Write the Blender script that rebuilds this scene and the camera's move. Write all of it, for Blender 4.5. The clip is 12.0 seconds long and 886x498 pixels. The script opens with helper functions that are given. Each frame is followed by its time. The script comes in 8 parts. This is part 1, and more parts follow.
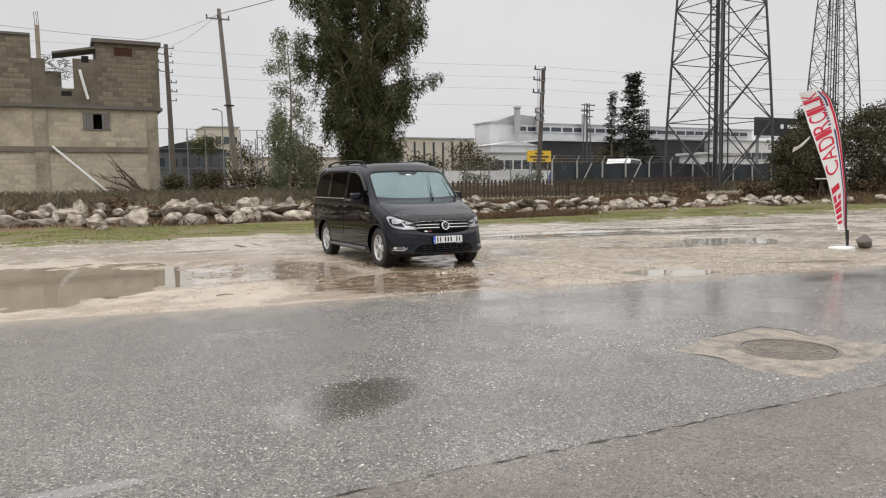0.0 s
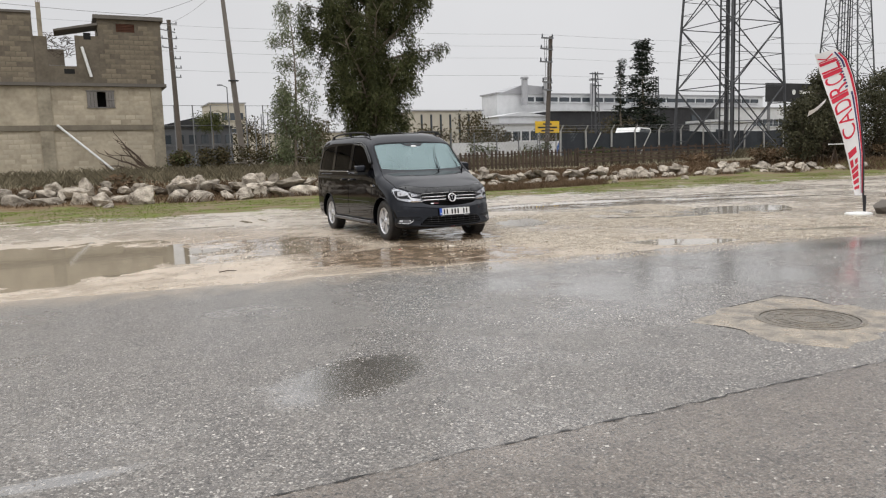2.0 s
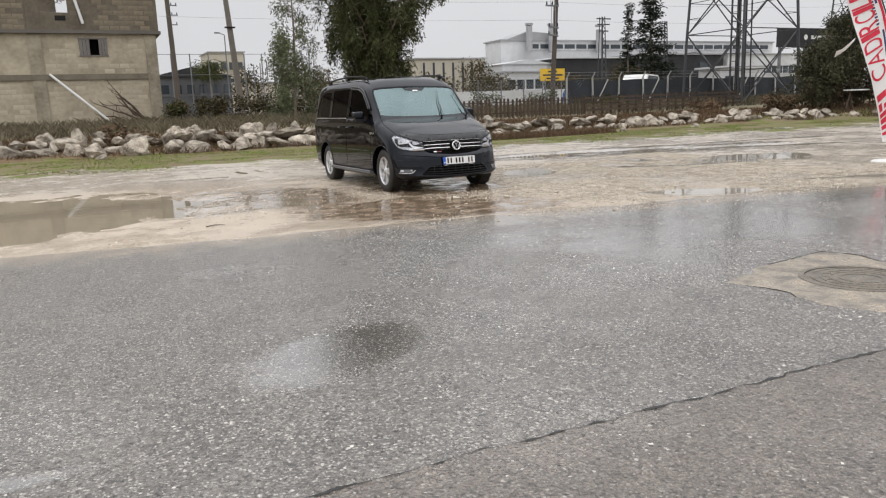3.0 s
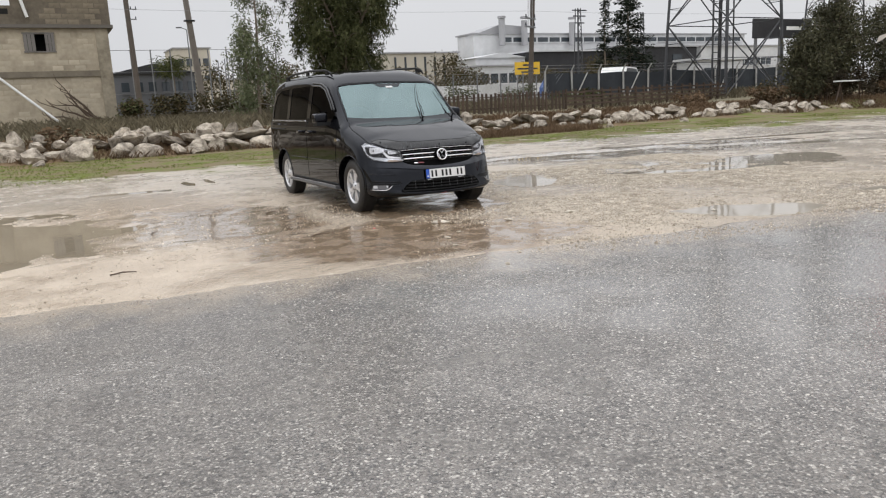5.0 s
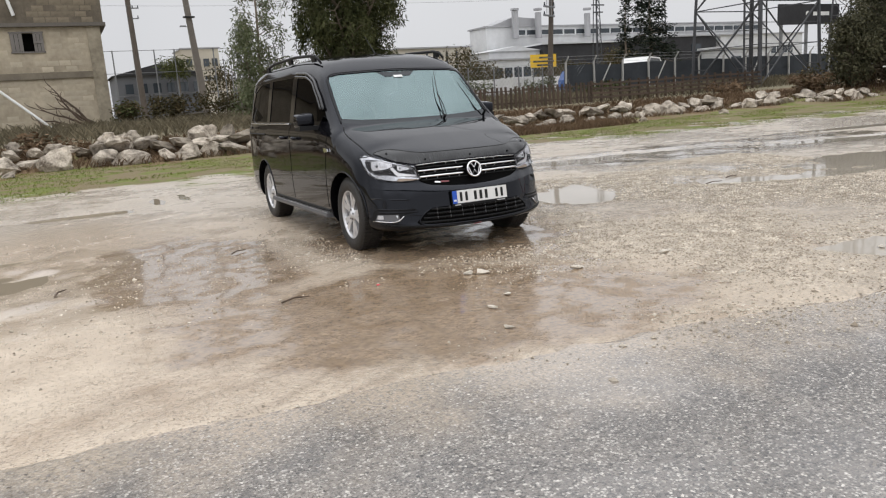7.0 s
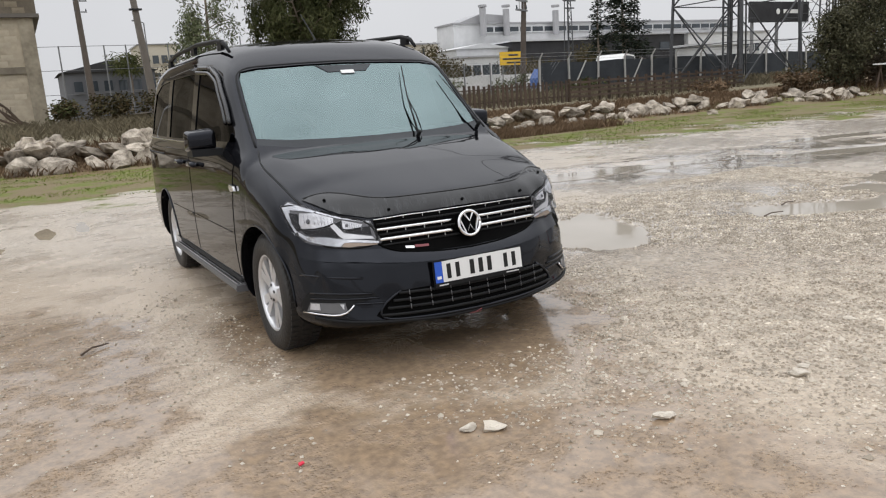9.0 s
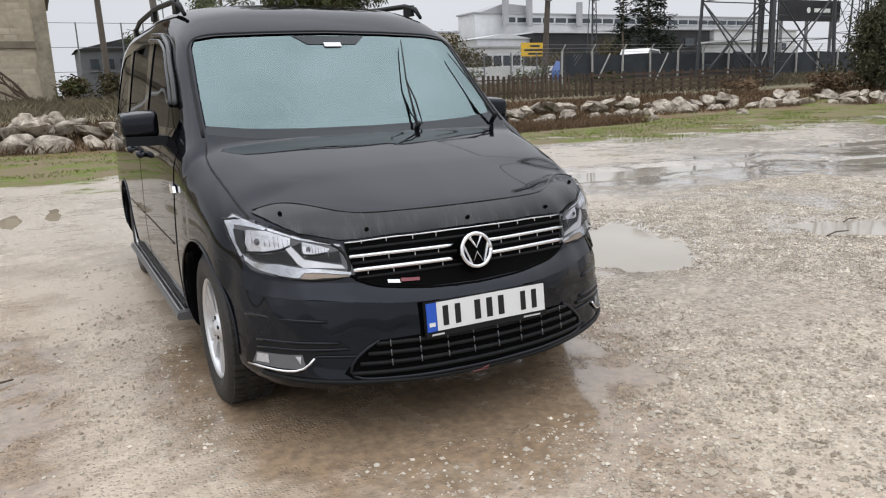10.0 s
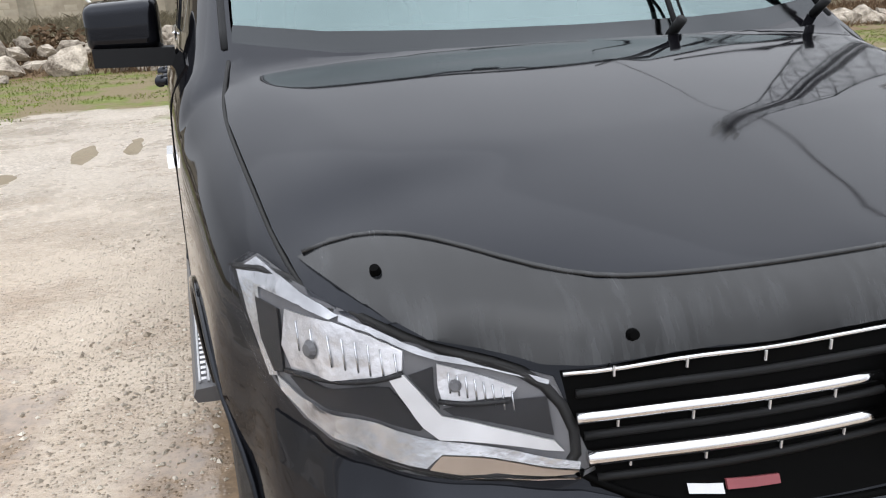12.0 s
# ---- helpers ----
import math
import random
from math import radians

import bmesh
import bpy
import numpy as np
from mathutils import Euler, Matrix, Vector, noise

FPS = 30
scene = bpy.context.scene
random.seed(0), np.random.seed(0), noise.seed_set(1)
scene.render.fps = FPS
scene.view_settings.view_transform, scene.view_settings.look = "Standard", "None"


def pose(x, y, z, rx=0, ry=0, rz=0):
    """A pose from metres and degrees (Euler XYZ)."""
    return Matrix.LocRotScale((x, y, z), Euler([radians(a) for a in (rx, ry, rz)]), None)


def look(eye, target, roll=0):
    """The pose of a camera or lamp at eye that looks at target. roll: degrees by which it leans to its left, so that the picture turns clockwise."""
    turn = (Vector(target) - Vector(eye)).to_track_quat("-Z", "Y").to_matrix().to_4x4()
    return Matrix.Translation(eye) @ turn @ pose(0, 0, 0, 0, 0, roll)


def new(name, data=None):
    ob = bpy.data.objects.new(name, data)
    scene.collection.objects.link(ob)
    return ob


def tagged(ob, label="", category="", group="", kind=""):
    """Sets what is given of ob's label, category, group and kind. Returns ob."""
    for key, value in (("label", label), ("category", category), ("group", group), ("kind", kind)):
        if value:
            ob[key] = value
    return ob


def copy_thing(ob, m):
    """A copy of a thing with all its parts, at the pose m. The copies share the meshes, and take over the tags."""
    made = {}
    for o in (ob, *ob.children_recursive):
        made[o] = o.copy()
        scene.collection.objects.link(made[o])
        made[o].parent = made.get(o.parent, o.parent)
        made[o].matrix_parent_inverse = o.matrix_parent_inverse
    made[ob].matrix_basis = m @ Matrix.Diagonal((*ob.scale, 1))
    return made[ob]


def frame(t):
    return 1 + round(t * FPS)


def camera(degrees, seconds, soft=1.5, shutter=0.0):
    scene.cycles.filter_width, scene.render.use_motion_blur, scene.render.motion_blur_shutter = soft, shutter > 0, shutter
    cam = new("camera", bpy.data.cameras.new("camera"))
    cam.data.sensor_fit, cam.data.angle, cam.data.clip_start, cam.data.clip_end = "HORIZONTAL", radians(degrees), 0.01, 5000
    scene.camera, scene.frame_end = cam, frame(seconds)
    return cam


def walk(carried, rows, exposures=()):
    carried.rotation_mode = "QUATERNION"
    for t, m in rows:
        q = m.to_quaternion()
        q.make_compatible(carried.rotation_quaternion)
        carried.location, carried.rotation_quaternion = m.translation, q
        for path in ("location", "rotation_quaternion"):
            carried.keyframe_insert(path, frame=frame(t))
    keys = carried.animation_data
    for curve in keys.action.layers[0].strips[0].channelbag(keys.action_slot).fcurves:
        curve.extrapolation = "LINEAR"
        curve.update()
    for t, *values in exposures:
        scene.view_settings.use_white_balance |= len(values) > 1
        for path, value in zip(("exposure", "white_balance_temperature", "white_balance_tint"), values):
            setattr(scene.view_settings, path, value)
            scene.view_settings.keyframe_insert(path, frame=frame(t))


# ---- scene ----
SKY_LOW, SKY_HIGH = 0.75, 1.92
cam = camera(61.7, 12.0, 1.15)
PATH = [
    (0, (0.464, 1.316, 1.286), (1.361, 3.096, 1.117), -0.8),
    (0.5, (0.475, 1.349, 1.277), (1.37, 3.128, 1.097), -0.9),
    (1, (0.555, 1.439, 1.261), (1.44, 3.222, 1.069), -1.2),
    (1.5, (0.567, 1.446, 1.255), (1.445, 3.231, 1.047), -1.5),
    (2, (0.592, 1.501, 1.25), (1.462, 3.286, 1.01), -1.8),
    (2.5, (0.726, 1.713, 1.221), (1.587, 3.494, 0.924), -2.0),
    (3, (0.861, 2.068, 1.182), (1.71, 3.841, 0.812), -2.1),
    (3.2, (0.906, 2.234, 1.188), (1.753, 4.0, 0.787), -2.1),
    (4.8, (1.57, 3.806, 1.244), (2.485, 5.534, 0.824), -3.4),
    (5, (1.677, 4.0, 1.25), (2.586, 5.739, 0.864), -2.7),
    (5.5, (1.956, 4.593, 1.242), (2.86, 6.347, 0.918), -2.5),
    (6, (2.243, 5.156, 1.232), (3.107, 6.926, 0.884), -3.4),
    (6.5, (2.52, 5.764, 1.243), (3.352, 7.546, 0.881), -3.0),
    (6.7, (2.611, 6.003, 1.236), (3.465, 7.77, 0.855), -3.1),
    (8.3, (3.431, 7.779, 1.279), (4.308, 9.529, 0.866), -5.3),
    (8.5, (3.545, 8.009, 1.305), (4.431, 9.754, 0.892), -4.9),
    (9, (3.829, 8.522, 1.3), (4.778, 10.236, 0.895), -3.8),
    (9.5, (4.132, 8.968, 1.299), (5.095, 10.673, 0.89), -2.8),
    (10, (4.361, 9.34, 1.265), (5.274, 11.067, 0.836), -1.9),
    (10.5, (4.56, 9.755, 1.228), (5.362, 11.528, 0.764), -1.6),
    (11, (4.746, 10.185, 1.226), (5.439, 12.003, 0.765), -1.0),
    (11.5, (4.83, 10.656, 1.193), (5.486, 12.476, 0.686), -1.8),
    (12, (4.88, 11.073, 1.151), (5.479, 12.876, 0.525), -2.5),
]
walk(cam, [(t, look(eye, target, roll)) for t, eye, target, roll in PATH],
     [(0, 0.05, 6550, 10), (5.0, 0.05, 6400, 10), (8.5, 0.05, 6420, 10), (10.0, 0.12, 6230, 10), (11.0, 0.3, 6060, 10), (11.5, 0.40, 6050, 10), (12.0, 0.50, 6200, 10)])

# ---- world and sun ----
world = bpy.data.worlds.new("overcast_sky")
scene.world = world
world.use_nodes = True
wn, wl = world.node_tree.nodes, world.node_tree.links
wn.clear()
w_out, w_bg = wn.new("ShaderNodeOutputWorld"), wn.new("ShaderNodeBackground")
w_sky = wn.new("ShaderNodeTexSky")
w_sky.sky_type, w_sky.sun_disc = "NISHITA", False
w_sky.sun_elevation, w_sky.sun_rotation = radians(48), radians(215)
w_sky.dust_density, w_sky.air_density = 4.0, 1.0
w_sat = wn.new("ShaderNodeHueSaturation")
w_sat.inputs["Saturation"].default_value, w_sat.inputs["Value"].default_value = 0.15, 0.09
w_tc, w_sep = wn.new("ShaderNodeTexCoord"), wn.new("ShaderNodeSeparateXYZ")
w_ramp = wn.new("ShaderNodeMapRange")
w_ramp.inputs["From Min"].default_value, w_ramp.inputs["From Max"].default_value = 0.24, 0.84
w_ramp.inputs["To Min"].default_value, w_ramp.inputs["To Max"].default_value = SKY_LOW, SKY_HIGH
w_noise = wn.new("ShaderNodeTexNoise")
w_noise.inputs["Scale"].default_value, w_noise.inputs["Detail"].default_value = 2.2, 4
w_cloud = wn.new("ShaderNodeMapRange")
w_cloud.inputs["From Min"].default_value, w_cloud.inputs["From Max"].default_value = 0.3, 0.7
w_cloud.inputs["To Min"].default_value, w_cloud.inputs["To Max"].default_value = 0.93, 1.05
w_mul, w_grey = wn.new("ShaderNodeMath"), wn.new("ShaderNodeMixRGB")
w_mul.operation = "MULTIPLY"
w_grey.blend_type, w_grey.inputs[0].default_value = "MULTIPLY", 1.0
w_grey.inputs[1].default_value = (0.988, 0.99, 1.01, 1)
w_mix = wn.new("ShaderNodeMixRGB")
w_mix.inputs[0].default_value = 0.12
wl.new(w_tc.outputs["Generated"], w_sep.inputs[0])
wl.new(w_sep.outputs["Z"], w_ramp.inputs["Value"])
wl.new(w_tc.outputs["Generated"], w_noise.inputs["Vector"])
wl.new(w_noise.outputs[0], w_cloud.inputs["Value"])
wl.new(w_ramp.outputs[0], w_mul.inputs[0])
wl.new(w_cloud.outputs[0], w_mul.inputs[1])
wl.new(w_mul.outputs[0], w_grey.inputs[2])
wl.new(w_sky.outputs[0], w_sat.inputs["Color"])
wl.new(w_grey.outputs[0], w_mix.inputs[1])
wl.new(w_sat.outputs[0], w_mix.inputs[2])
wl.new(w_mix.outputs[0], w_bg.inputs["Color"])
w_bg.inputs["Strength"].default_value = 1.0
wl.new(w_bg.outputs[0], w_out.inputs[0])
sun = new("sun", bpy.data.lights.new("sun", "SUN"))
sun.data.energy, sun.data.angle, sun.data.color = 0.5, radians(140), (1.0, 0.985, 0.965)
sun.matrix_world = look((0, 0, 60), (25, 36, 0))

# ---- materials ----


def rgb(r, g, b):
    return (r, g, b, 1.0)


def material(name, colour, rough=0.6, metal=0.0, dark=None, scale=6.0, amount=0.6, bump=0.0, bump_scale=40.0, spec=0.5,
             rough_to=None, per_object=0.0, coat=0.0, detail=5.0, sheen=None):
    """Principled surface: two colours mixed by noise at two scales, roughness wandering between two values, fine relief."""
    m = bpy.data.materials.new(name)
    m.use_nodes = True
    n, l = m.node_tree.nodes, m.node_tree.links
    b = n["Principled BSDF"]
    b.inputs["Metallic"].default_value = metal
    b.inputs["Specular IOR Level"].default_value = spec
    b.inputs["Coat Weight"].default_value = coat
    if sheen:
        b.inputs["Specular Tint"].default_value = rgb(*sheen)
    b.inputs["Coat Roughness"].default_value = 0.04
    tc = n.new("ShaderNodeTexCoord")
    n1, n2 = n.new("ShaderNodeTexNoise"), n.new("ShaderNodeTexNoise")
    n1.inputs["Scale"].default_value, n1.inputs["Detail"].default_value = scale, detail
    n2.inputs["Scale"].default_value, n2.inputs["Detail"].default_value = scale * 7.3, 3
    for q in (n1, n2):
        l.new(tc.outputs["Object"], q.inputs["Vector"])
    add = n.new("ShaderNodeMath")
    add.operation = "MULTIPLY_ADD"
    l.new(n2.outputs[0], add.inputs[0])
    add.inputs[1].default_value = 0.4
    l.new(n1.outputs[0], add.inputs[2])
    mr = n.new("ShaderNodeMapRange")
    mr.inputs["From Min"].default_value, mr.inputs["From Max"].default_value = 0.45, 0.95
    mr.inputs["To Max"].default_value = amount
    l.new(add.outputs[0], mr.inputs["Value"])
    mix = n.new("ShaderNodeMixRGB")
    mix.inputs[1].default_value = rgb(*colour)
    mix.inputs[2].default_value = rgb(*(dark or [c * 0.5 for c in colour]))
    l.new(mr.outputs[0], mix.inputs[0])
    last = mix
    if per_object:
        oi = n.new("ShaderNodeObjectInfo")
        vr = n.new("ShaderNodeMapRange")
        vr.inputs["To Min"].default_value, vr.inputs["To Max"].default_value = 1 - per_object, 1 + per_object
        l.new(oi.outputs["Random"], vr.inputs["Value"])
        hs = n.new("ShaderNodeHueSaturation")
        l.new(vr.outputs[0], hs.inputs["Value"])
        l.new(mix.outputs[0], hs.inputs["Color"])
        last = hs
    l.new(last.outputs[0], b.inputs["Base Color"])
    if rough_to is None:
        b.inputs["Roughness"].default_value = rough
    else:
        rr = n.new("ShaderNodeMapRange")
        rr.inputs["From Min"].default_value, rr.inputs["From Max"].default_value = 0.35, 0.65
        rr.inputs["To Min"].default_value, rr.inputs["To Max"].default_value = rough, rough_to
        l.new(n1.outputs[0], rr.inputs["Value"])
        l.new(rr.outputs[0], b.inputs["Roughness"])
    if bump:
        n3, bp = n.new("ShaderNodeTexNoise"), n.new("ShaderNodeBump")
        n3.inputs["Scale"].default_value, n3.inputs["Detail"].default_value = bump_scale, 6
        l.new(tc.outputs["Object"], n3.inputs["Vector"])
        bp.inputs["Strength"].default_value, bp.inputs["Distance"].default_value = min(1.0, bump), 0.02
        l.new(n3.outputs[0], bp.inputs["Height"])
        l.new(bp.outputs[0], b.inputs["Normal"])
    return m


def blob_mask(n, l, pos, blobs, noise_out, wobble, soft=0.3):
    """1 inside soft-edged, wobbling ellipses (x, y, rx, ry, turn) on the ground, 0 outside."""
    last = None
    for x, y, rx, ry, turn in blobs:
        mp = n.new("ShaderNodeMapping")
        mp.vector_type = "TEXTURE"
        mp.inputs["Location"].default_value = (x, y, 0)
        mp.inputs["Rotation"].default_value = (0, 0, radians(turn))
        mp.inputs["Scale"].default_value = (rx, ry, 1000)
        l.new(pos, mp.inputs["Vector"])
        ln = n.new("ShaderNodeVectorMath")
        ln.operation = "LENGTH"
        l.new(mp.outputs[0], ln.inputs[0])
        ad = n.new("ShaderNodeMath")
        ad.operation = "MULTIPLY_ADD"
        l.new(noise_out, ad.inputs[0])
        ad.inputs[1].default_value = wobble
        l.new(ln.outputs["Value"], ad.inputs[2])
        mr = n.new("ShaderNodeMapRange")
        mr.interpolation_type = "SMOOTHSTEP"
        mr.inputs["From Min"].default_value, mr.inputs["From Max"].default_value = 1.1 - soft + wobble * 0.5, 1.1 + wobble * 0.5
        mr.inputs["To Min"].default_value, mr.inputs["To Max"].default_value = 1, 0
        l.new(ad.outputs[0], mr.inputs["Value"])
        if last is None:
            last = mr.outputs[0]
        else:
            mx = n.new("ShaderNodeMath")
            mx.operation = "MAXIMUM"
            l.new(last, mx.inputs[0])
            l.new(mr.outputs[0], mx.inputs[1])
            last = mx.outputs[0]
    return last


def nmix(n, l, fac, a, b):
    m = n.new("ShaderNodeMixRGB")
    for k, v in ((0, fac), (1, a), (2, b)):
        if isinstance(v, (tuple, float, int)):
            m.inputs[k].default_value = v
        else:
            l.new(v, m.inputs[k])
    return m.outputs[0]


def nrange(n, l, v, a, b, c, d, smooth=False):
    m = n.new("ShaderNodeMapRange")
    if smooth:
        m.interpolation_type = "SMOOTHSTEP"
    l.new(v, m.inputs["Value"])
    for k, q in (("From Min", a), ("From Max", b), ("To Min", c), ("To Max", d)):
        m.inputs[k].default_value = q
    return m.outputs[0]


def nmath(n, l, op, a, b=None, c=None):
    m = n.new("ShaderNodeMath")
    m.operation = op
    for k, v in enumerate((a, b, c)):
        if v is None:
            continue
        if isinstance(v, (float, int)):
            m.inputs[k].default_value = v
        else:
            l.new(v, m.inputs[k])
    return m.outputs[0]


def nnoise(n, l, vec, scale, detail=5.0, rough=0.5):
    m = n.new("ShaderNodeTexNoise")
    m.inputs["Scale"].default_value, m.inputs["Detail"].default_value, m.inputs["Roughness"].default_value = scale, detail, rough
    l.new(vec, m.inputs["Vector"])
    return m.outputs[0]


def start_material(name):
    m = bpy.data.materials.new(name)
    m.use_nodes = True
    n, l = m.node_tree.nodes, m.node_tree.links
    geo = n.new("ShaderNodeNewGeometry")
    return m, n, l, n["Principled BSDF"], geo.outputs["Position"]


def wet_asphalt(name, warm, pools, tone=1.0, chips=1.0):
    m, n, l, b, pos0 = start_material(name)
    # bend the grid so that no chip is round
    bend = n.new("ShaderNodeTexNoise")
    bend.inputs["Scale"].default_value, bend.inputs["Detail"].default_value = 70, 2
    l.new(pos0, bend.inputs["Vector"])
    mv = n.new("ShaderNodeVectorMath")
    mv.operation, mv.inputs[1].default_value, mv.inputs[2].default_value = "MULTIPLY_ADD", (0.016, 0.016, 0.0), (-0.008, -0.008, 0.0)
    l.new(bend.outputs["Color"], mv.inputs[0])
    addv = n.new("ShaderNodeVectorMath")
    l.new(pos0, addv.inputs[0])
    l.new(mv.outputs[0], addv.inputs[1])
    pos = addv.outputs[0]
    big = nnoise(n, l, pos, 0.55, 4)
    mid = nnoise(n, l, pos, 3.0, 5)
    vor = n.new("ShaderNodeTexVoronoi")
    vor.inputs["Scale"].default_value = 88
    l.new(pos, vor.inputs["Vector"])
    vor2 = n.new("ShaderNodeTexVoronoi")
    vor2.inputs["Scale"].default_value = 50
    l.new(pos, vor2.inputs["Vector"])
    grain = nnoise(n, l, pos, 105, 3, 0.7)
    lo, hi = 0.128 * tone, 0.20 * tone
    col = nmix(n, l, nrange(n, l, mid, 0.3, 0.7, 0, 1), (lo * 1.12 * (1 + warm), lo, lo * 0.89 * (1 - warm), 1), (hi * 1.12 * (1 + warm), hi, hi * 0.88 * (1 - warm), 1))
    sep = n.new("ShaderNodeSeparateColor")
    l.new(vor.outputs["Color"], sep.inputs[0])
    chip = nmath(n, l, "MULTIPLY", nrange(n, l, sep.outputs[0], 0.45, 0.95, 0, 0.9), nrange(n, l, vor.outputs["Distance"], 0.35, 0.6, 1, 0))
    col = nmix(n, l, nmath(n, l, "MULTIPLY", chip, chips), col, (0.60, 0.565, 0.51, 1))
    sep2 = n.new("ShaderNodeSeparateColor")
    l.new(vor2.outputs["Color"], sep2.inputs[0])
    chip2 = nmath(n, l, "MULTIPLY", nrange(n, l, sep2.outputs[1], 0.72, 0.9, 0, 1), nrange(n, l, vor2.outputs["Distance"], 0.22, 0.42, 1, 0))
    col = nmix(n, l, nmath(n, l, "MULTIPLY", chip2, 0.9 * chips), col, (0.66, 0.62, 0.565, 1))
    col = nmix(n, l, nrange(n, l, grain, 0.46, 0.62, 0, 0.78), col, (0.045 * tone, 0.043 * tone, 0.041 * tone, 1))
    pits = nrange(n, l, nnoise(n, l, pos, 40, 3, 0.65), 0.52, 0.66, 0, 0.65)
    col = nmix(n, l, pits, col, (0.030 * tone, 0.029 * tone, 0.028 * tone, 1))
    speck = nmath(n, l, "MULTIPLY", nrange(n, l, sep2.outputs[2], 0.984, 0.987, 0, 1), nrange(n, l, vor2.outputs["Distance"], 0.3, 0.42, 1, 0))
    col = nmix(n, l, speck, col, (0.012, 0.011, 0.01, 1))
    # mud carried over the edge of the dirt
    sxyz = n.new("ShaderNodeSeparateXYZ")
    l.new(pos, sxyz.inputs[0])
    e = nmath(n, l, "MULTIPLY_ADD", sxyz.outputs["X"], 0.138, sxyz.outputs["Y"])
    e = nmath(n, l, "MULTIPLY_ADD", mid, 1.3, e)
    silt = nmath(n, l, "MULTIPLY", nrange(n, l, e, 9.55, 10.6, 0, 1, True), nrange(n, l, nnoise(n, l, pos, 55, 4, 0.65), 0.38, 0.58, 0.35, 1))
    col = nmix(n, l, nmath(n, l, "MULTIPLY", silt, 0.85), col, (0.46, 0.37, 0.27, 1))
    wob = nnoise(n, l, pos, 1.7, 5)
    pool = blob_mask(n, l, pos, pools, wob, 1.3, 0.75)
    film = nrange(n, l, big, 0.42, 0.62, 0, 1, True)
    strip_wet = nmath(n, l, "MULTIPLY", nrange(n, l, e, 5.7, 7.9, 0, 1, True), nrange(n, l, nnoise(n, l, pos, 0.8, 4), 0.36, 0.58, 0.5, 1.0, True))
    strip_wet = nmath(n, l, "MULTIPLY", strip_wet, nrange(n, l, sxyz.outputs["X"], 2.0, 5.0, 0.55, 1.6, True))
    wet = nmath(n, l, "MAXIMUM", nmath(n, l, "MAXIMUM", nmath(n, l, "MULTIPLY", film, 0.30), nmath(n, l, "MULTIPLY", strip_wet, 0.36)), pool)
    col = nmix(n, l, nmath(n, l, "MULTIPLY", pool, 0.25), col, (0.06, 0.058, 0.055, 1))
    l.new(col, b.inputs["Base Color"])
    l.new(nrange(n, l, wet, 0, 1, 0.34, 0.06), b.inputs["Roughness"])
    l.new(nrange(n, l, wet, 0.10, 0.8, 0.0, 0.9), b.inputs["Coat Weight"])
    b.inputs["Coat Roughness"].default_value, b.inputs["Coat IOR"].default_value = 0.14, 1.5
    h = nmath(n, l, "ADD", nmath(n, l, "MULTIPLY", grain, 0.5), nmath(n, l, "MULTIPLY", vor.outputs["Distance"], -0.6))
    h = nmath(n, l, "MULTIPLY_ADD", pits, -0.7, h)
    bp = n.new("ShaderNodeBump")
    bp.inputs["Distance"].default_value = 0.010
    l.new(nrange(n, l, wet, 0.1, 0.6, 0.9, 0.1, True), bp.inputs["Strength"])
    l.new(h, bp.inputs["Height"])
    l.new(bp.outputs[0], b.inputs["Normal"])
    b.inputs["Specular IOR Level"].default_value = 1.0
    return m


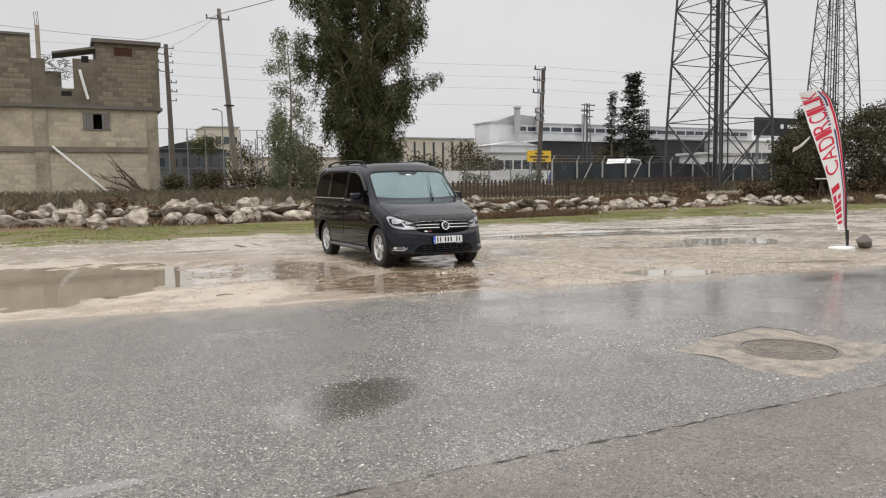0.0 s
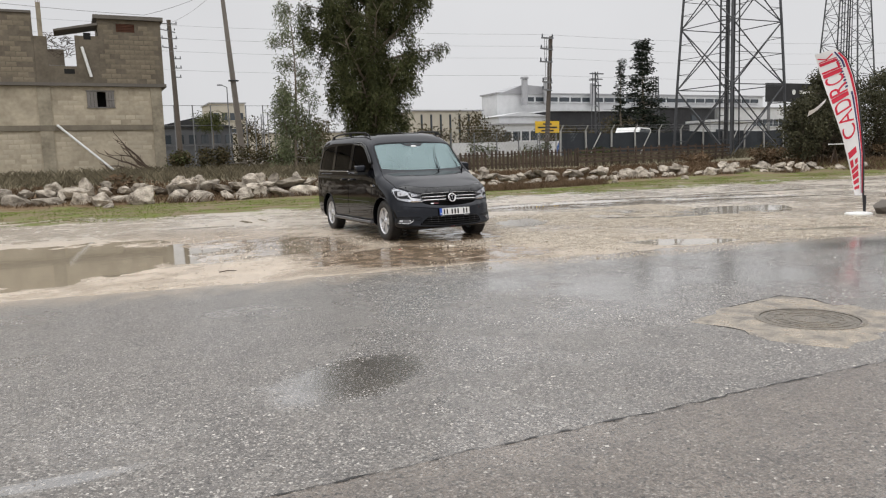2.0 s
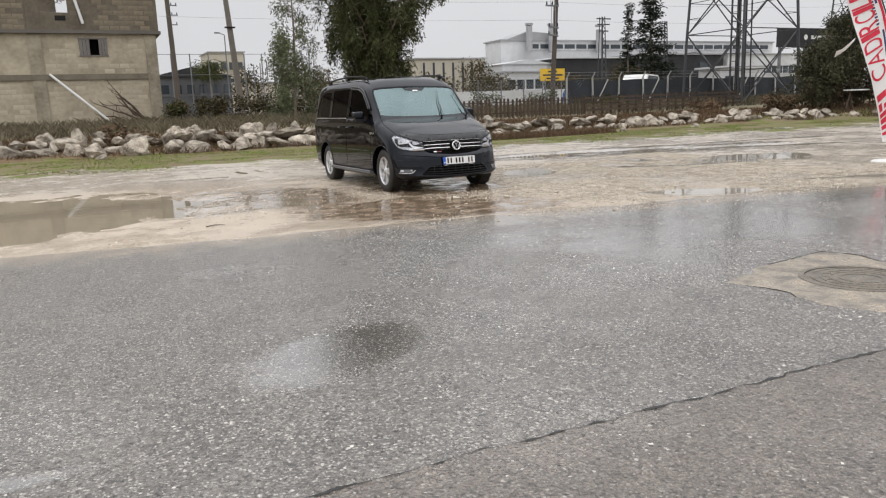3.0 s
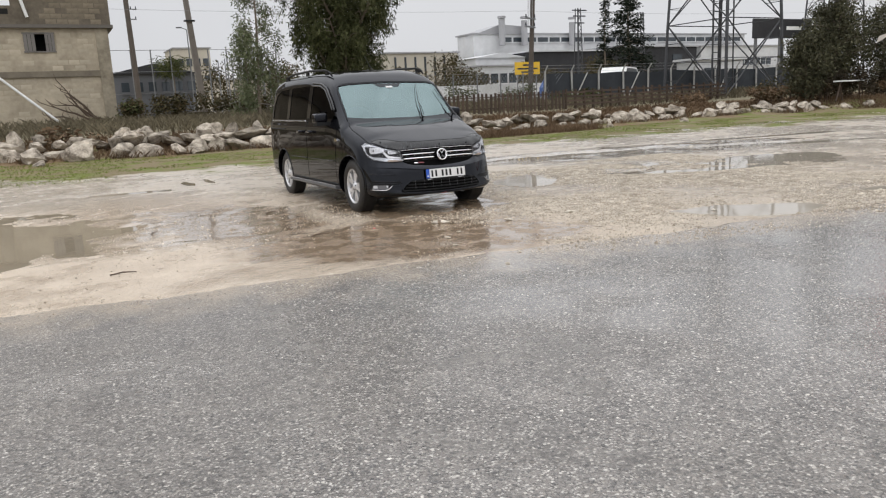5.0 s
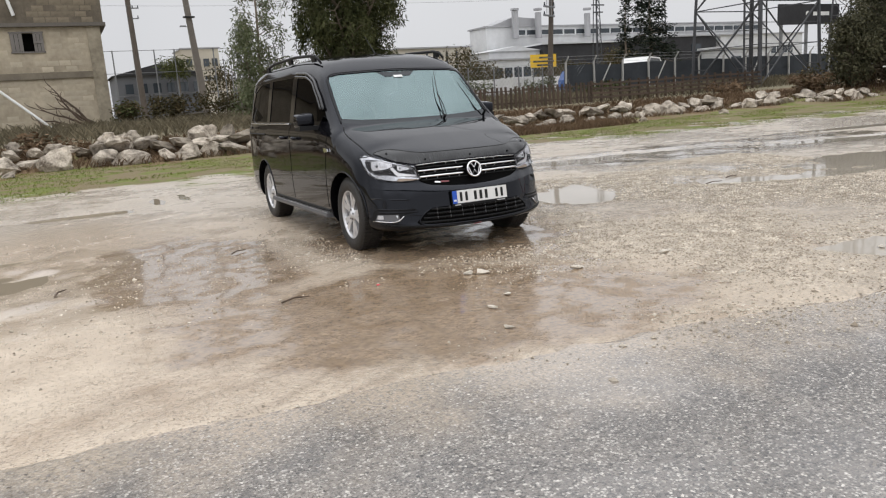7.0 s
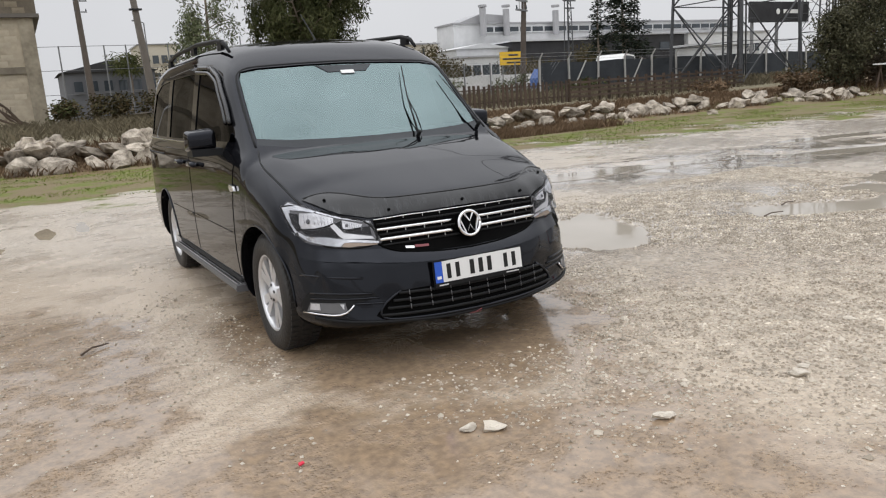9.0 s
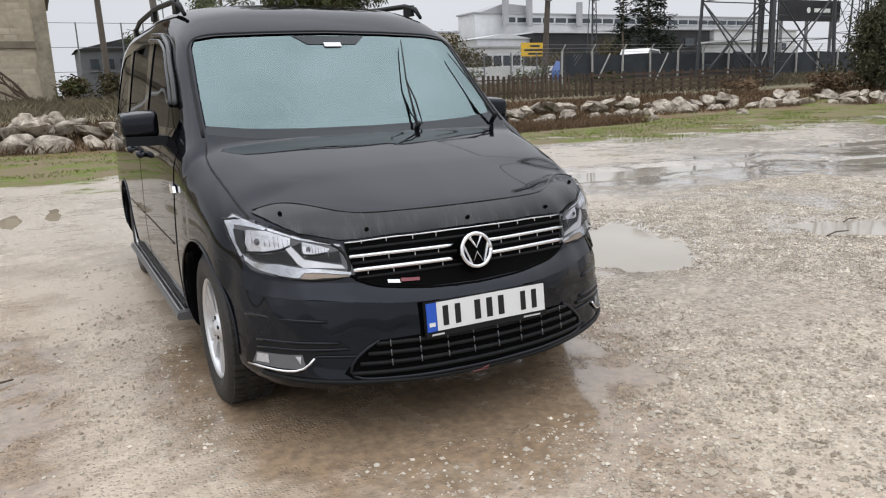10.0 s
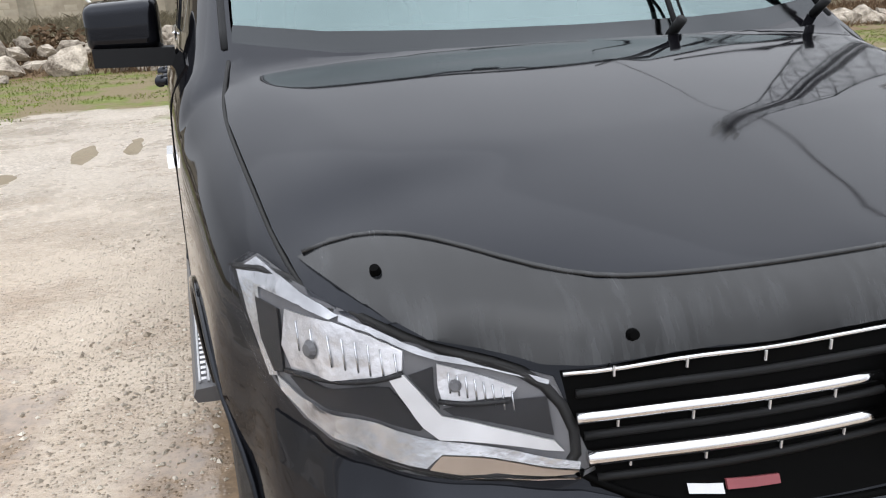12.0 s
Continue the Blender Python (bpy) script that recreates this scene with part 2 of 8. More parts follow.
def earth():
    """Wet pale dirt with gravel, turning into thin grass and then brown weedy soil away from the road."""
    m, n, l, b, pos = start_material("wet_earth")
    sep = n.new("ShaderNodeSeparateXYZ")
    l.new(pos, sep.inputs[0])
    big, mid, fine = nnoise(n, l, pos, 0.35, 5), nnoise(n, l, pos, 1.9, 6, 0.6), nnoise(n, l, pos, 26, 5, 0.6)
    vor = n.new("ShaderNodeTexVoronoi")
    vor.inputs["Scale"].default_value = 75
    l.new(pos, vor.inputs["Vector"])
    dirt = nmix(n, l, nrange(n, l, mid, 0.3, 0.7, 0, 1), (0.585, 0.492, 0.385, 1), (0.44, 0.352, 0.262, 1))
    gravel_side = nmath(n, l, "ADD", nrange(n, l, sep.outputs["X"], 4.6, 7.4, 0, 0.95, True), nrange(n, l, big, 0.35, 0.65, -0.35, 0.35))
    far_grey = nrange(n, l, sep.outputs["Y"], 14.5, 17.5, 0, 0.75, True)
    grey = nmath(n, l, "MAXIMUM", gravel_side, far_grey)
    farc = nmix(n, l, nrange(n, l, fine, 0.40, 0.60, 0, 1), (0.54, 0.485, 0.41, 1), (0.29, 0.25, 0.20, 1))
    nearc = nmix(n, l, nrange(n, l, fine, 0.40, 0.60, 0, 1), (0.52, 0.44, 0.34, 1), (0.27, 0.22, 0.165, 1))
    greyc = nmix(n, l, nrange(n, l, sep.outputs["Y"], 12.6, 14.6, 0, 1, True), nearc, farc)
    gm = n.new("ShaderNodeClamp")
    l.new(grey, gm.inputs[0])
    col = nmix(n, l, gm.outputs[0], dirt, greyc)
    pebble = n.new("ShaderNodeSeparateColor")
    l.new(vor.outputs["Color"], pebble.inputs[0])
    pmask = nmath(n, l, "MULTIPLY", nrange(n, l, pebble.outputs[0], 0.5, 0.6, 0, 1), nrange(n, l, vor.outputs["Distance"], 0.35, 0.55, 1, 0))
    pcol = nmix(n, l, pebble.outputs[1], (0.26, 0.22, 0.18, 1), (0.74, 0.68, 0.59, 1))
    col = nmix(n, l, nmath(n, l, "MULTIPLY", pmask, nrange(n, l, gm.outputs[0], 0, 1, 0.25, 0.8)), col, pcol)
    coarse = n.new("ShaderNodeTexVoronoi")
    coarse.inputs["Scale"].default_value = 36
    l.new(pos, coarse.inputs["Vector"])
    cs = n.new("ShaderNodeSeparateColor")
    l.new(coarse.outputs["Color"], cs.inputs[0])
    cmask = nmath(n, l, "MULTIPLY", nrange(n, l, cs.outputs[0], 0.5, 0.56, 0, 1), nrange(n, l, coarse.outputs["Distance"], 0.30, 0.48, 1, 0))
    patchy = nmath(n, l, "MULTIPLY", nrange(n, l, gm.outputs[0], 0, 1, 0.12, 1), nrange(n, l, nnoise(n, l, pos, 1.3, 4), 0.42, 0.56, 0.15, 1, True))
    col = nmix(n, l, nmath(n, l, "MULTIPLY", nrange(n, l, nnoise(n, l, pos, 48, 3, 0.65), 0.46, 0.60, 0, 0.62), patchy), col, (0.17, 0.14, 0.108, 1))
    col = nmix(n, l, nmath(n, l, "MULTIPLY", cmask, nmath(n, l, "MULTIPLY", patchy, 0.9)), col, nmix(n, l, cs.outputs[1], (0.22, 0.185, 0.15, 1), (0.74, 0.67, 0.57, 1)))
    col = nmix(n, l, nrange(n, l, mid, 0.58, 0.74, 0, 0.5), col, (0.30, 0.215, 0.14, 1))
    tyre = n.new("ShaderNodeTexWave")
    tyre.inputs["Scale"].default_value, tyre.inputs["Distortion"].default_value, tyre.inputs["Detail"].default_value = 1.1, 6, 4
    mp = n.new("ShaderNodeMapping")
    mp.inputs["Rotation"].default_value = (0, 0, radians(62))
    l.new(pos, mp.inputs[0])
    l.new(mp.outputs[0], tyre.inputs["Vector"])
    ruts = nmath(n, l, "MULTIPLY", nrange(n, l, tyre.outputs[0], 0.7, 1, 0, 0.35), nrange(n, l, big, 0.45, 0.6, 0, 1))
    col = nmix(n, l, ruts, col, (0.21, 0.165, 0.12, 1))
    tan = blob_mask(n, l, pos, [(2.7, 14.6, 1.3, 2.6, 0)], mid, 1.4, 0.8)
    col = nmix(n, l, nmath(n, l, "MULTIPLY", tan, nrange(n, l, fine, 0.38, 0.62, 0.35, 0.85)), col, (0.37, 0.285, 0.20, 1))
    mud = blob_mask(n, l, pos, [(4.7, 10.3, 1.7, 1.1, -20), (3.6, 12.6, 0.8, 1.8, 0), (5.8, 12.5, 1.2, 1.6, 0)], mid, 1.4)
    mudc = nmix(n, l, nrange(n, l, fine, 0.35, 0.65, 0, 1), (0.30, 0.21, 0.13, 1), (0.18, 0.128, 0.084, 1))
    col = nmix(n, l, nmath(n, l, "MULTIPLY", mud, 0.9), col, mudc)
    gy = nmath(n, l, "ADD", nmath(n, l, "ADD", sep.outputs["Y"], nrange(n, l, mid, 0.2, 0.8, -1.6, 1.6)), nrange(n, l, nnoise(n, l, pos, 0.5, 3), 0.3, 0.7, -2.2, 2.2))
    grassy = nrange(n, l, gy, 20.9, 22.4, 0, 1, True)
    tuft = nnoise(n, l, pos, 7, 5, 0.65)
    green = nmix(n, l, nrange(n, l, tuft, 0.35, 0.65, 0, 1), (0.09, 0.125, 0.020, 1), (0.165, 0.19, 0.042, 1))
    green = nmix(n, l, nrange(n, l, nnoise(n, l, pos, 1.1, 5, 0.6), 0.43, 0.52, 0, 0.88), green, (0.19, 0.145, 0.09, 1))
    col = nmix(n, l, nmath(n, l, "MULTIPLY", grassy, 0.92), col, green)
    brown = nrange(n, l, gy, 28.0, 29.6, 0, 1, True)
    bc = nmix(n, l, nrange(n, l, tuft, 0.3, 0.7, 0, 1), (0.13, 0.085, 0.05, 1), (0.24, 0.175, 0.11, 1))
    col = nmix(n, l, brown, col, bc)
    fc = nmix(n, l, nrange(n, l, tuft, 0.35, 0.65, 0, 1), (0.15, 0.138, 0.09, 1), (0.29, 0.262, 0.185, 1))
    col = nmix(n, l, nrange(n, l, sep.outputs["Y"], 32.4, 33.6, 0, 0.9, True), col, fc)
    l.new(col, b.inputs["Base Color"])
    wetness = nrange(n, l, nmath(n, l, "ADD", nmath(n, l, "MULTIPLY", mid, 0.6), nmath(n, l, "MULTIPLY", big, 0.7)), 0.46, 0.78, 0.46, 0.07, True)
    soaked = nmath(n, l, "MULTIPLY", mud, nrange(n, l, nnoise(n, l, pos, 4.5, 4), 0.40, 0.56, 0.0, 0.85, True))
    film = blob_mask(n, l, pos, [(2.3, 12.9, 1.3, 1.6, 0), (10.3, 13.3, 3.6, 1.3, -14), (13.5, 16.6, 5.0, 1.5, -10), (8.8, 17.5, 2.0, 1.0, 0)], mid, 1.3)
    film = nmath(n, l, "MULTIPLY", film, nrange(n, l, nnoise(n, l, pos, 2.2, 5, 0.6), 0.36, 0.52, 0.0, 0.85, True))
    soaked = nmath(n, l, "MAXIMUM", soaked, film)
    wetness = nmath(n, l, "MULTIPLY", wetness, nmath(n, l, "SUBTRACT", 1.0, soaked))
    l.new(nmath(n, l, "MULTIPLY", soaked, 0.75), b.inputs["Coat Weight"])
    b.inputs["Coat Roughness"].default_value, b.inputs["Coat IOR"].default_value = 0.06, 1.38
    l.new(nmath(n, l, "MAXIMUM", wetness, nmath(n, l, "MULTIPLY", grassy, 0.7)), b.inputs["Roughness"])
    l.new(nrange(n, l, grassy, 0, 1, 0.5, 0.04), b.inputs["Specular IOR Level"])
    h = nmath(n, l, "ADD", nmath(n, l, "MULTIPLY", fine, 0.8), nmath(n, l, "MULTIPLY", nrange(n, l, vor.outputs["Distance"], 0, 0.6, 1, 0), nmath(n, l, "MULTIPLY", pmask, 0.9)))
    bp = n.new("ShaderNodeBump")
    bp.inputs["Distance"].default_value = 0.02
    l.new(nrange(n, l, soaked, 0, 0.85, 0.65, 0.08), bp.inputs["Strength"])
    l.new(h, bp.inputs["Height"])
    l.new(bp.outputs[0], b.inputs["Normal"])
    return m


def muddy_water():
    m, n, l, b, pos = start_material("muddy_water")
    sep = n.new("ShaderNodeSeparateXYZ")
    l.new(pos, sep.inputs[0])
    silt = nnoise(n, l, pos, 0.9, 4)
    # paler beyond x=5: light clay bed, with bright sky reflection mixed into the colour
    col = nmix(n, l, nrange(n, l, sep.outputs["X"], 5.0, 7.5, 0, 1, True), nmix(n, l, silt, (0.20, 0.166, 0.12, 1), (0.31, 0.26, 0.19, 1)), nmix(n, l, silt, (0.30, 0.265, 0.215, 1), (0.44, 0.395, 0.33, 1)))
    l.new(col, b.inputs["Base Color"])
    b.inputs["Roughness"].default_value, b.inputs["IOR"].default_value = 0.035, 1.33
    bp = n.new("ShaderNodeBump")
    bp.inputs["Strength"].default_value, bp.inputs["Distance"].default_value = 0.06, 0.01
    l.new(nnoise(n, l, pos, 5, 2), bp.inputs["Height"])
    l.new(bp.outputs[0], b.inputs["Normal"])
    return m


def leafy(name, a, b_, rough=0.55, patch=0.8):
    """Leaves that vary island by island."""
    m, n, l, b, pos = start_material(name)
    geo = n.new("ShaderNodeNewGeometry")
    col = nmix(n, l, geo.outputs["Random Per Island"], rgb(*a), rgb(*b_))
    col = nmix(n, l, nrange(n, l, nnoise(n, l, pos, patch, 3), 0.35, 0.65, 0, 0.6), col, rgb(*[c * 0.5 for c in a]))
    l.new(col, b.inputs["Base Color"])
    b.inputs["Roughness"].default_value = rough
    b.inputs["Specular IOR Level"].default_value = 0.06
    return m


def pane_material(name, film, tint, amount, rough=0.02, ior=1.5):
    """Coated glass: part of the light is mirrored by the film, the rest goes through tinted."""
    m = bpy.data.materials.new(name)
    m.use_nodes = True
    n, l = m.node_tree.nodes, m.node_tree.links
    n.remove(n["Principled BSDF"])
    out = n["Material Output"]
    gl, tr, mx = n.new("ShaderNodeBsdfGlossy"), n.new("ShaderNodeBsdfTransparent"), n.new("ShaderNodeMixShader")
    gl.inputs["Color"].default_value, gl.inputs["Roughness"].default_value = rgb(*film), rough
    tr.inputs["Color"].default_value = rgb(*tint)
    fr, tone = n.new("ShaderNodeFresnel"), n.new("ShaderNodeMixRGB")
    fr.inputs["IOR"].default_value = ior
    l.new(nmath(n, l, "MULTIPLY_ADD", fr.outputs[0], 1 - amount, amount), mx.inputs[0])
    l.new(fr.outputs[0], tone.inputs[0])
    tone.inputs[1].default_value, tone.inputs[2].default_value = rgb(*film), rgb(0.95, 0.96, 0.96)
    tc, sm = n.new("ShaderNodeTexCoord"), n.new("ShaderNodeHueSaturation")
    l.new(nrange(n, l, nnoise(n, l, tc.outputs["Object"], 1.6, 4), 0.32, 0.68, 0.86, 1.08), sm.inputs["Value"])
    l.new(tone.outputs[0], sm.inputs["Color"])
    l.new(sm.outputs[0], gl.inputs["Color"])
    l.new(tr.outputs[0], mx.inputs[1])
    l.new(gl.outputs[0], mx.inputs[2])
    l.new(mx.outputs[0], out.inputs[0])
    return m


ASPHALT = wet_asphalt("wet_asphalt", 0.0, [(1.95, 5.5, 0.78, 0.40, 22), (0.35, 4.75, 0.5, 0.09, 0), (9.6, 7.6, 0.9, 0.3, -8)])
OLD_ASPHALT = wet_asphalt("worn_asphalt", 0.08, [(2.6, 2.6, 0.2, 0.05, 5)], 0.95, 0.45)
EARTH, WATER = earth(), muddy_water()
CRACK = material("crack_dirt", (0.02, 0.018, 0.016), 0.5, scale=20)
MUD_CONCRETE = material("muddy_concrete", (0.50, 0.42, 0.32), 0.18, dark=(0.16, 0.143, 0.122), scale=6.5, amount=1.2, bump=0.8, bump_scale=55, rough_to=0.5)
IRON = material("cast_iron", (0.235, 0.20, 0.155), 0.22, 0.05, dark=(0.11, 0.098, 0.08), scale=11, amount=1.0, bump=0.5, bump_scale=110, rough_to=0.5)
BLOCKS = material("grey_block", (0.54, 0.475, 0.365), 0.85, dark=(0.29, 0.245, 0.18), scale=0.6, bump=0.7, bump_scale=14, per_object=0.10, amount=0.8)
PLASTER = material("rough_mortar", (0.52, 0.45, 0.34), 0.9, dark=(0.24, 0.205, 0.15), scale=0.7, bump=0.6, bump_scale=9, amount=0.9)
OLD_BLOCKS = material("weathered_block", (0.27, 0.225, 0.16), 0.85, dark=(0.10, 0.082, 0.058), scale=0.8, bump=0.7, bump_scale=14, per_object=0.12, amount=0.9)
OLD_MORTAR = material("weathered_mortar", (0.185, 0.155, 0.115), 0.9, dark=(0.08, 0.066, 0.048), scale=0.9, bump=0.6, bump_scale=9, amount=0.9)
CONCRETE = material("stained_concrete", (0.41, 0.36, 0.27), 0.8, dark=(0.18, 0.153, 0.11), scale=0.8, bump=0.4, bump_scale=12, amount=1.1)
DAMP_BAND = material("damp_band", (0.22, 0.19, 0.14), 0.8, dark=(0.12, 0.10, 0.075), scale=0.9, bump=0.4, bump_scale=12, amount=1.0)
DARK_CONCRETE = material("dark_concrete", (0.15, 0.135, 0.115), 0.8, dark=(0.09, 0.08, 0.07), scale=1.4, bump=0.4, bump_scale=14)
ROCK = material("limestone_rock", (0.58, 0.515, 0.425), 0.85, dark=(0.060, 0.045, 0.032), scale=3.4, bump=1.0, bump_scale=13, per_object=0.26, amount=1.05, spec=0.15)
PEBBLE = material("pale_pebble", (0.62, 0.565, 0.48), 0.5, dark=(0.36, 0.31, 0.25), scale=3, bump=0.5, bump_scale=12, per_object=0.2)
RUST_WOOD = material("dark_weathered_wood", (0.072, 0.047, 0.032), 0.8, dark=(0.036, 0.024, 0.016), scale=3, bump=0.4, bump_scale=25, per_object=0.25)
POLE_CONCRETE = material("pole_concrete", (0.21, 0.185, 0.16), 0.8, dark=(0.13, 0.115, 0.1), scale=1.5, bump=0.3)
POLE_WOOD = material("pole_wood", (0.10, 0.08, 0.065), 0.8, dark=(0.06, 0.05, 0.04), scale=2, bump=0.3)
STEEL = material("galvanised_steel", (0.20, 0.205, 0.21), 0.55, 0.3, dark=(0.12, 0.12, 0.125), scale=1.5)
TOWER_STEEL = material("tower_steel", (0.075, 0.077, 0.083), 0.6, 0.2, dark=(0.045, 0.047, 0.05), scale=1.0)
WIRE = material("dark_wire", (0.36, 0.36, 0.37), 0.7, scale=3)
BARK = material("bark", (0.20, 0.16, 0.12), 0.85, dark=(0.10, 0.08, 0.06), scale=3, bump=0.8, bump_scale=18)
TWIG = material("dry_twig", (0.09, 0.06, 0.04), 0.85, dark=(0.05, 0.035, 0.025), scale=4)
EUC_LEAF = leafy("eucalyptus_leaf", (0.045, 0.054, 0.02), (0.125, 0.128, 0.062), 0.5, 1.6)
PALE_LEAF = leafy("pale_leaf", (0.12, 0.145, 0.07), (0.25, 0.26, 0.16), 0.5, 1.5)
SHRUB_LEAF = leafy("shrub_leaf", (0.06, 0.075, 0.03), (0.13, 0.13, 0.055))
OLIVE_LEAF = leafy("olive_leaf", (0.046, 0.048, 0.028), (0.125, 0.118, 0.072), 0.5, 1.5)
DARK_NEEDLE = leafy("conifer_needle", (0.013, 0.019, 0.013), (0.036, 0.044, 0.028))
DRY_WEED = leafy("dry_weed", (0.10, 0.064, 0.038), (0.23, 0.16, 0.10), 0.6, 0.7)
HEDGE_LEAF = leafy("hedge_leaf", (0.055, 0.055, 0.026), (0.13, 0.095, 0.052), 0.55, 1.2)
FIELD_WEED = leafy("field_weed", (0.10, 0.086, 0.056), (0.24, 0.205, 0.14), 0.6, 0.5)
TWIG_LEAF = leafy("dead_thicket", (0.040, 0.032, 0.022), (0.11, 0.088, 0.06), 0.6, 1.0)
GRASS = leafy("grass_blade", (0.105, 0.15, 0.022), (0.22, 0.25, 0.05), 0.55, 0.7)
WHITE_WALL = material("white_cladding", (0.66, 0.665, 0.67), 0.6, dark=(0.42, 0.425, 0.43), scale=0.16, amount=0.9)
CREAM_WALL = material("cream_wall", (0.50, 0.46, 0.38), 0.8, dark=(0.38, 0.34, 0.28), scale=0.3)
ROOF_GREY = material("grey_roof", (0.36, 0.36, 0.37), 0.5, dark=(0.26, 0.26, 0.27), scale=0.3)
DARK_SHED = material("dark_shed", (0.055, 0.055, 0.058), 0.8, dark=(0.02, 0.02, 0.022), scale=0.4, spec=0.1)
DARK_GLASS = material("dark_window_glass", (0.05, 0.06, 0.07), 0.08, scale=1)
YELLOW = material("yellow_sign_paint", (0.75, 0.48, 0.03), 0.6, dark=(0.6, 0.36, 0.02), scale=0.8)
FENCE_POST = material("pale_fence_post", (0.42, 0.41, 0.39), 0.8, dark=(0.28, 0.27, 0.25), scale=2, bump=0.3)
NET = material("dark_shade_net", (0.055, 0.060, 0.066), 0.85, dark=(0.030, 0.033, 0.037), scale=0.7, spec=0.1)
BLUE_TARP = material("blue_tarp", (0.04, 0.10, 0.30), 0.5, scale=1)
WHITE_PAINT = material("white_paint", (0.8, 0.8, 0.78), 0.4, dark=(0.6, 0.6, 0.58), scale=1.2, amount=0.5)
GREY_HOUSE = material("grey_house_wall", (0.12, 0.123, 0.132), 0.8, dark=(0.08, 0.082, 0.09), scale=0.5)
FLAG_WHITE = material("flag_cloth_white", (0.78, 0.77, 0.76), 0.8, dark=(0.62, 0.6, 0.6), scale=2, amount=0.5)
FLAG_RED = material("flag_print_red", (0.62, 0.03, 0.06), 0.8, dark=(0.5, 0.02, 0.05), scale=2)
FLAG_BLUE = material("flag_print_blue", (0.06, 0.06, 0.16), 0.8, scale=2)
BLACK_METAL = material("black_metal", (0.03, 0.03, 0.032), 0.45, 0.3, scale=3)
RUST = material("rusty_iron", (0.14, 0.06, 0.035), 0.85, dark=(0.07, 0.03, 0.02), scale=3)
SHUTTER = material("grey_shutter_wood", (0.20, 0.185, 0.17), 0.8, dark=(0.13, 0.12, 0.11), scale=3)
# near-black colour standing in for the shade inside openings
SHADE_BLACK = material("shade_black", (0.012, 0.011, 0.01), 0.9, scale=2)

# ---- mesh helpers ----


class Shape:
    """Collects verts and faces, then becomes one mesh."""

    def __init__(self):
        self.v, self.f = [], []

    def add(self, verts, faces):
        k = len(self.v)
        self.v += [tuple(p) for p in verts]
        self.f += [tuple(i + k for i in q) for q in faces]
        return self

    def box(self, c, s, m=None):
        x, y, z = s[0] / 2, s[1] / 2, s[2] / 2
        p = [Vector((a * x, b * y, d * z)) for a in (-1, 1) for b in (-1, 1) for d in (-1, 1)]
        p = [(m @ q if m else q) + Vector(c) for q in p]
        return self.add(p, [(0, 1, 3, 2), (4, 6, 7, 5), (0, 4, 5, 1), (2, 3, 7, 6), (0, 2, 6, 4), (1, 5, 7, 3)])

    def tube(self, p, q, r0, r1=None, n=6, caps=True):
        p, q, r1 = Vector(p), Vector(q), r0 if r1 is None else r1
        d = (q - p).normalized()
        a = d.orthogonal().normalized()
        b = d.cross(a)
        ring = [(math.cos(2 * math.pi * i / n), math.sin(2 * math.pi * i / n)) for i in range(n)]
        vs = [p + (a * c + b * s) * r0 for c, s in ring] + [q + (a * c + b * s) * r1 for c, s in ring]
        fs = [(i, (i + 1) % n, n + (i + 1) % n, n + i) for i in range(n)]
        if caps:
            fs += [tuple(range(n - 1, -1, -1)), tuple(range(n, 2 * n))]
        return self.add(vs, fs)

    def path(self, pts, r, n=6):
        """One continuous round bar through the points."""
        rs = r if isinstance(r, (list, tuple)) else [r] * len(pts)
        pts = [Vector(p) for p in pts]
        k, last, side = len(self.v), len(pts) - 1, None
        for i, p in enumerate(pts):
            d = (pts[min(last, i + 1)] - pts[max(0, i - 1)]).normalized()
            side = d.orthogonal().normalized() if side is None else (side - d * side.dot(d)).normalized()
            up = d.cross(side)
            for j in range(n):
                a = 2 * math.pi * j / n
                self.v.append(tuple(p + (side * math.cos(a) + up * math.sin(a)) * rs[i]))
        for i in range(last):
            self.f += [(k + i * n + j, k + i * n + (j + 1) % n, k + (i + 1) * n + (j + 1) % n, k + (i + 1) * n + j) for j in range(n)]
        self.f += [tuple(k + j for j in range(n - 1, -1, -1)), tuple(k + last * n + j for j in range(n))]
        return self

    def prism(self, outline, depth, place):
        """Outline in a plane (a, b), pushed out by depth; place maps (a, b, c) to space."""
        k = len(outline)
        vs = [place(a, b, 0) for a, b in outline] + [place(a, b, depth) for a, b in outline]
        return self.add(vs, [tuple(range(k - 1, -1, -1)), tuple(range(k, 2 * k))] + [(i, (i + 1) % k, k + (i + 1) % k, k + i) for i in range(k)])

    def mesh(self, name, mat, smooth=False):
        me = bpy.data.meshes.new(name)
        me.from_pydata(self.v, [], self.f)
        me.materials.append(mat)
        if smooth:
            me.shade_smooth()
        me.update()
        return me


def part(name, shape, mat, parent=None, label="", smooth=False, at=None):
    """One mesh object, under a thing or a part when a parent is given."""
    me = shape.mesh(name, mat, smooth) if isinstance(shape, Shape) else shape
    ob = new(name, me)
    if at is not None:
        ob.matrix_basis = at
    if parent is not None:
        ob.parent = parent
    if label:
        ob["label"] = label
    return ob


def empty(name, x, y, z, turn=0.0):
    ob = new(name)
    ob.matrix_basis = pose(x, y, z, 0, 0, turn)
    return ob


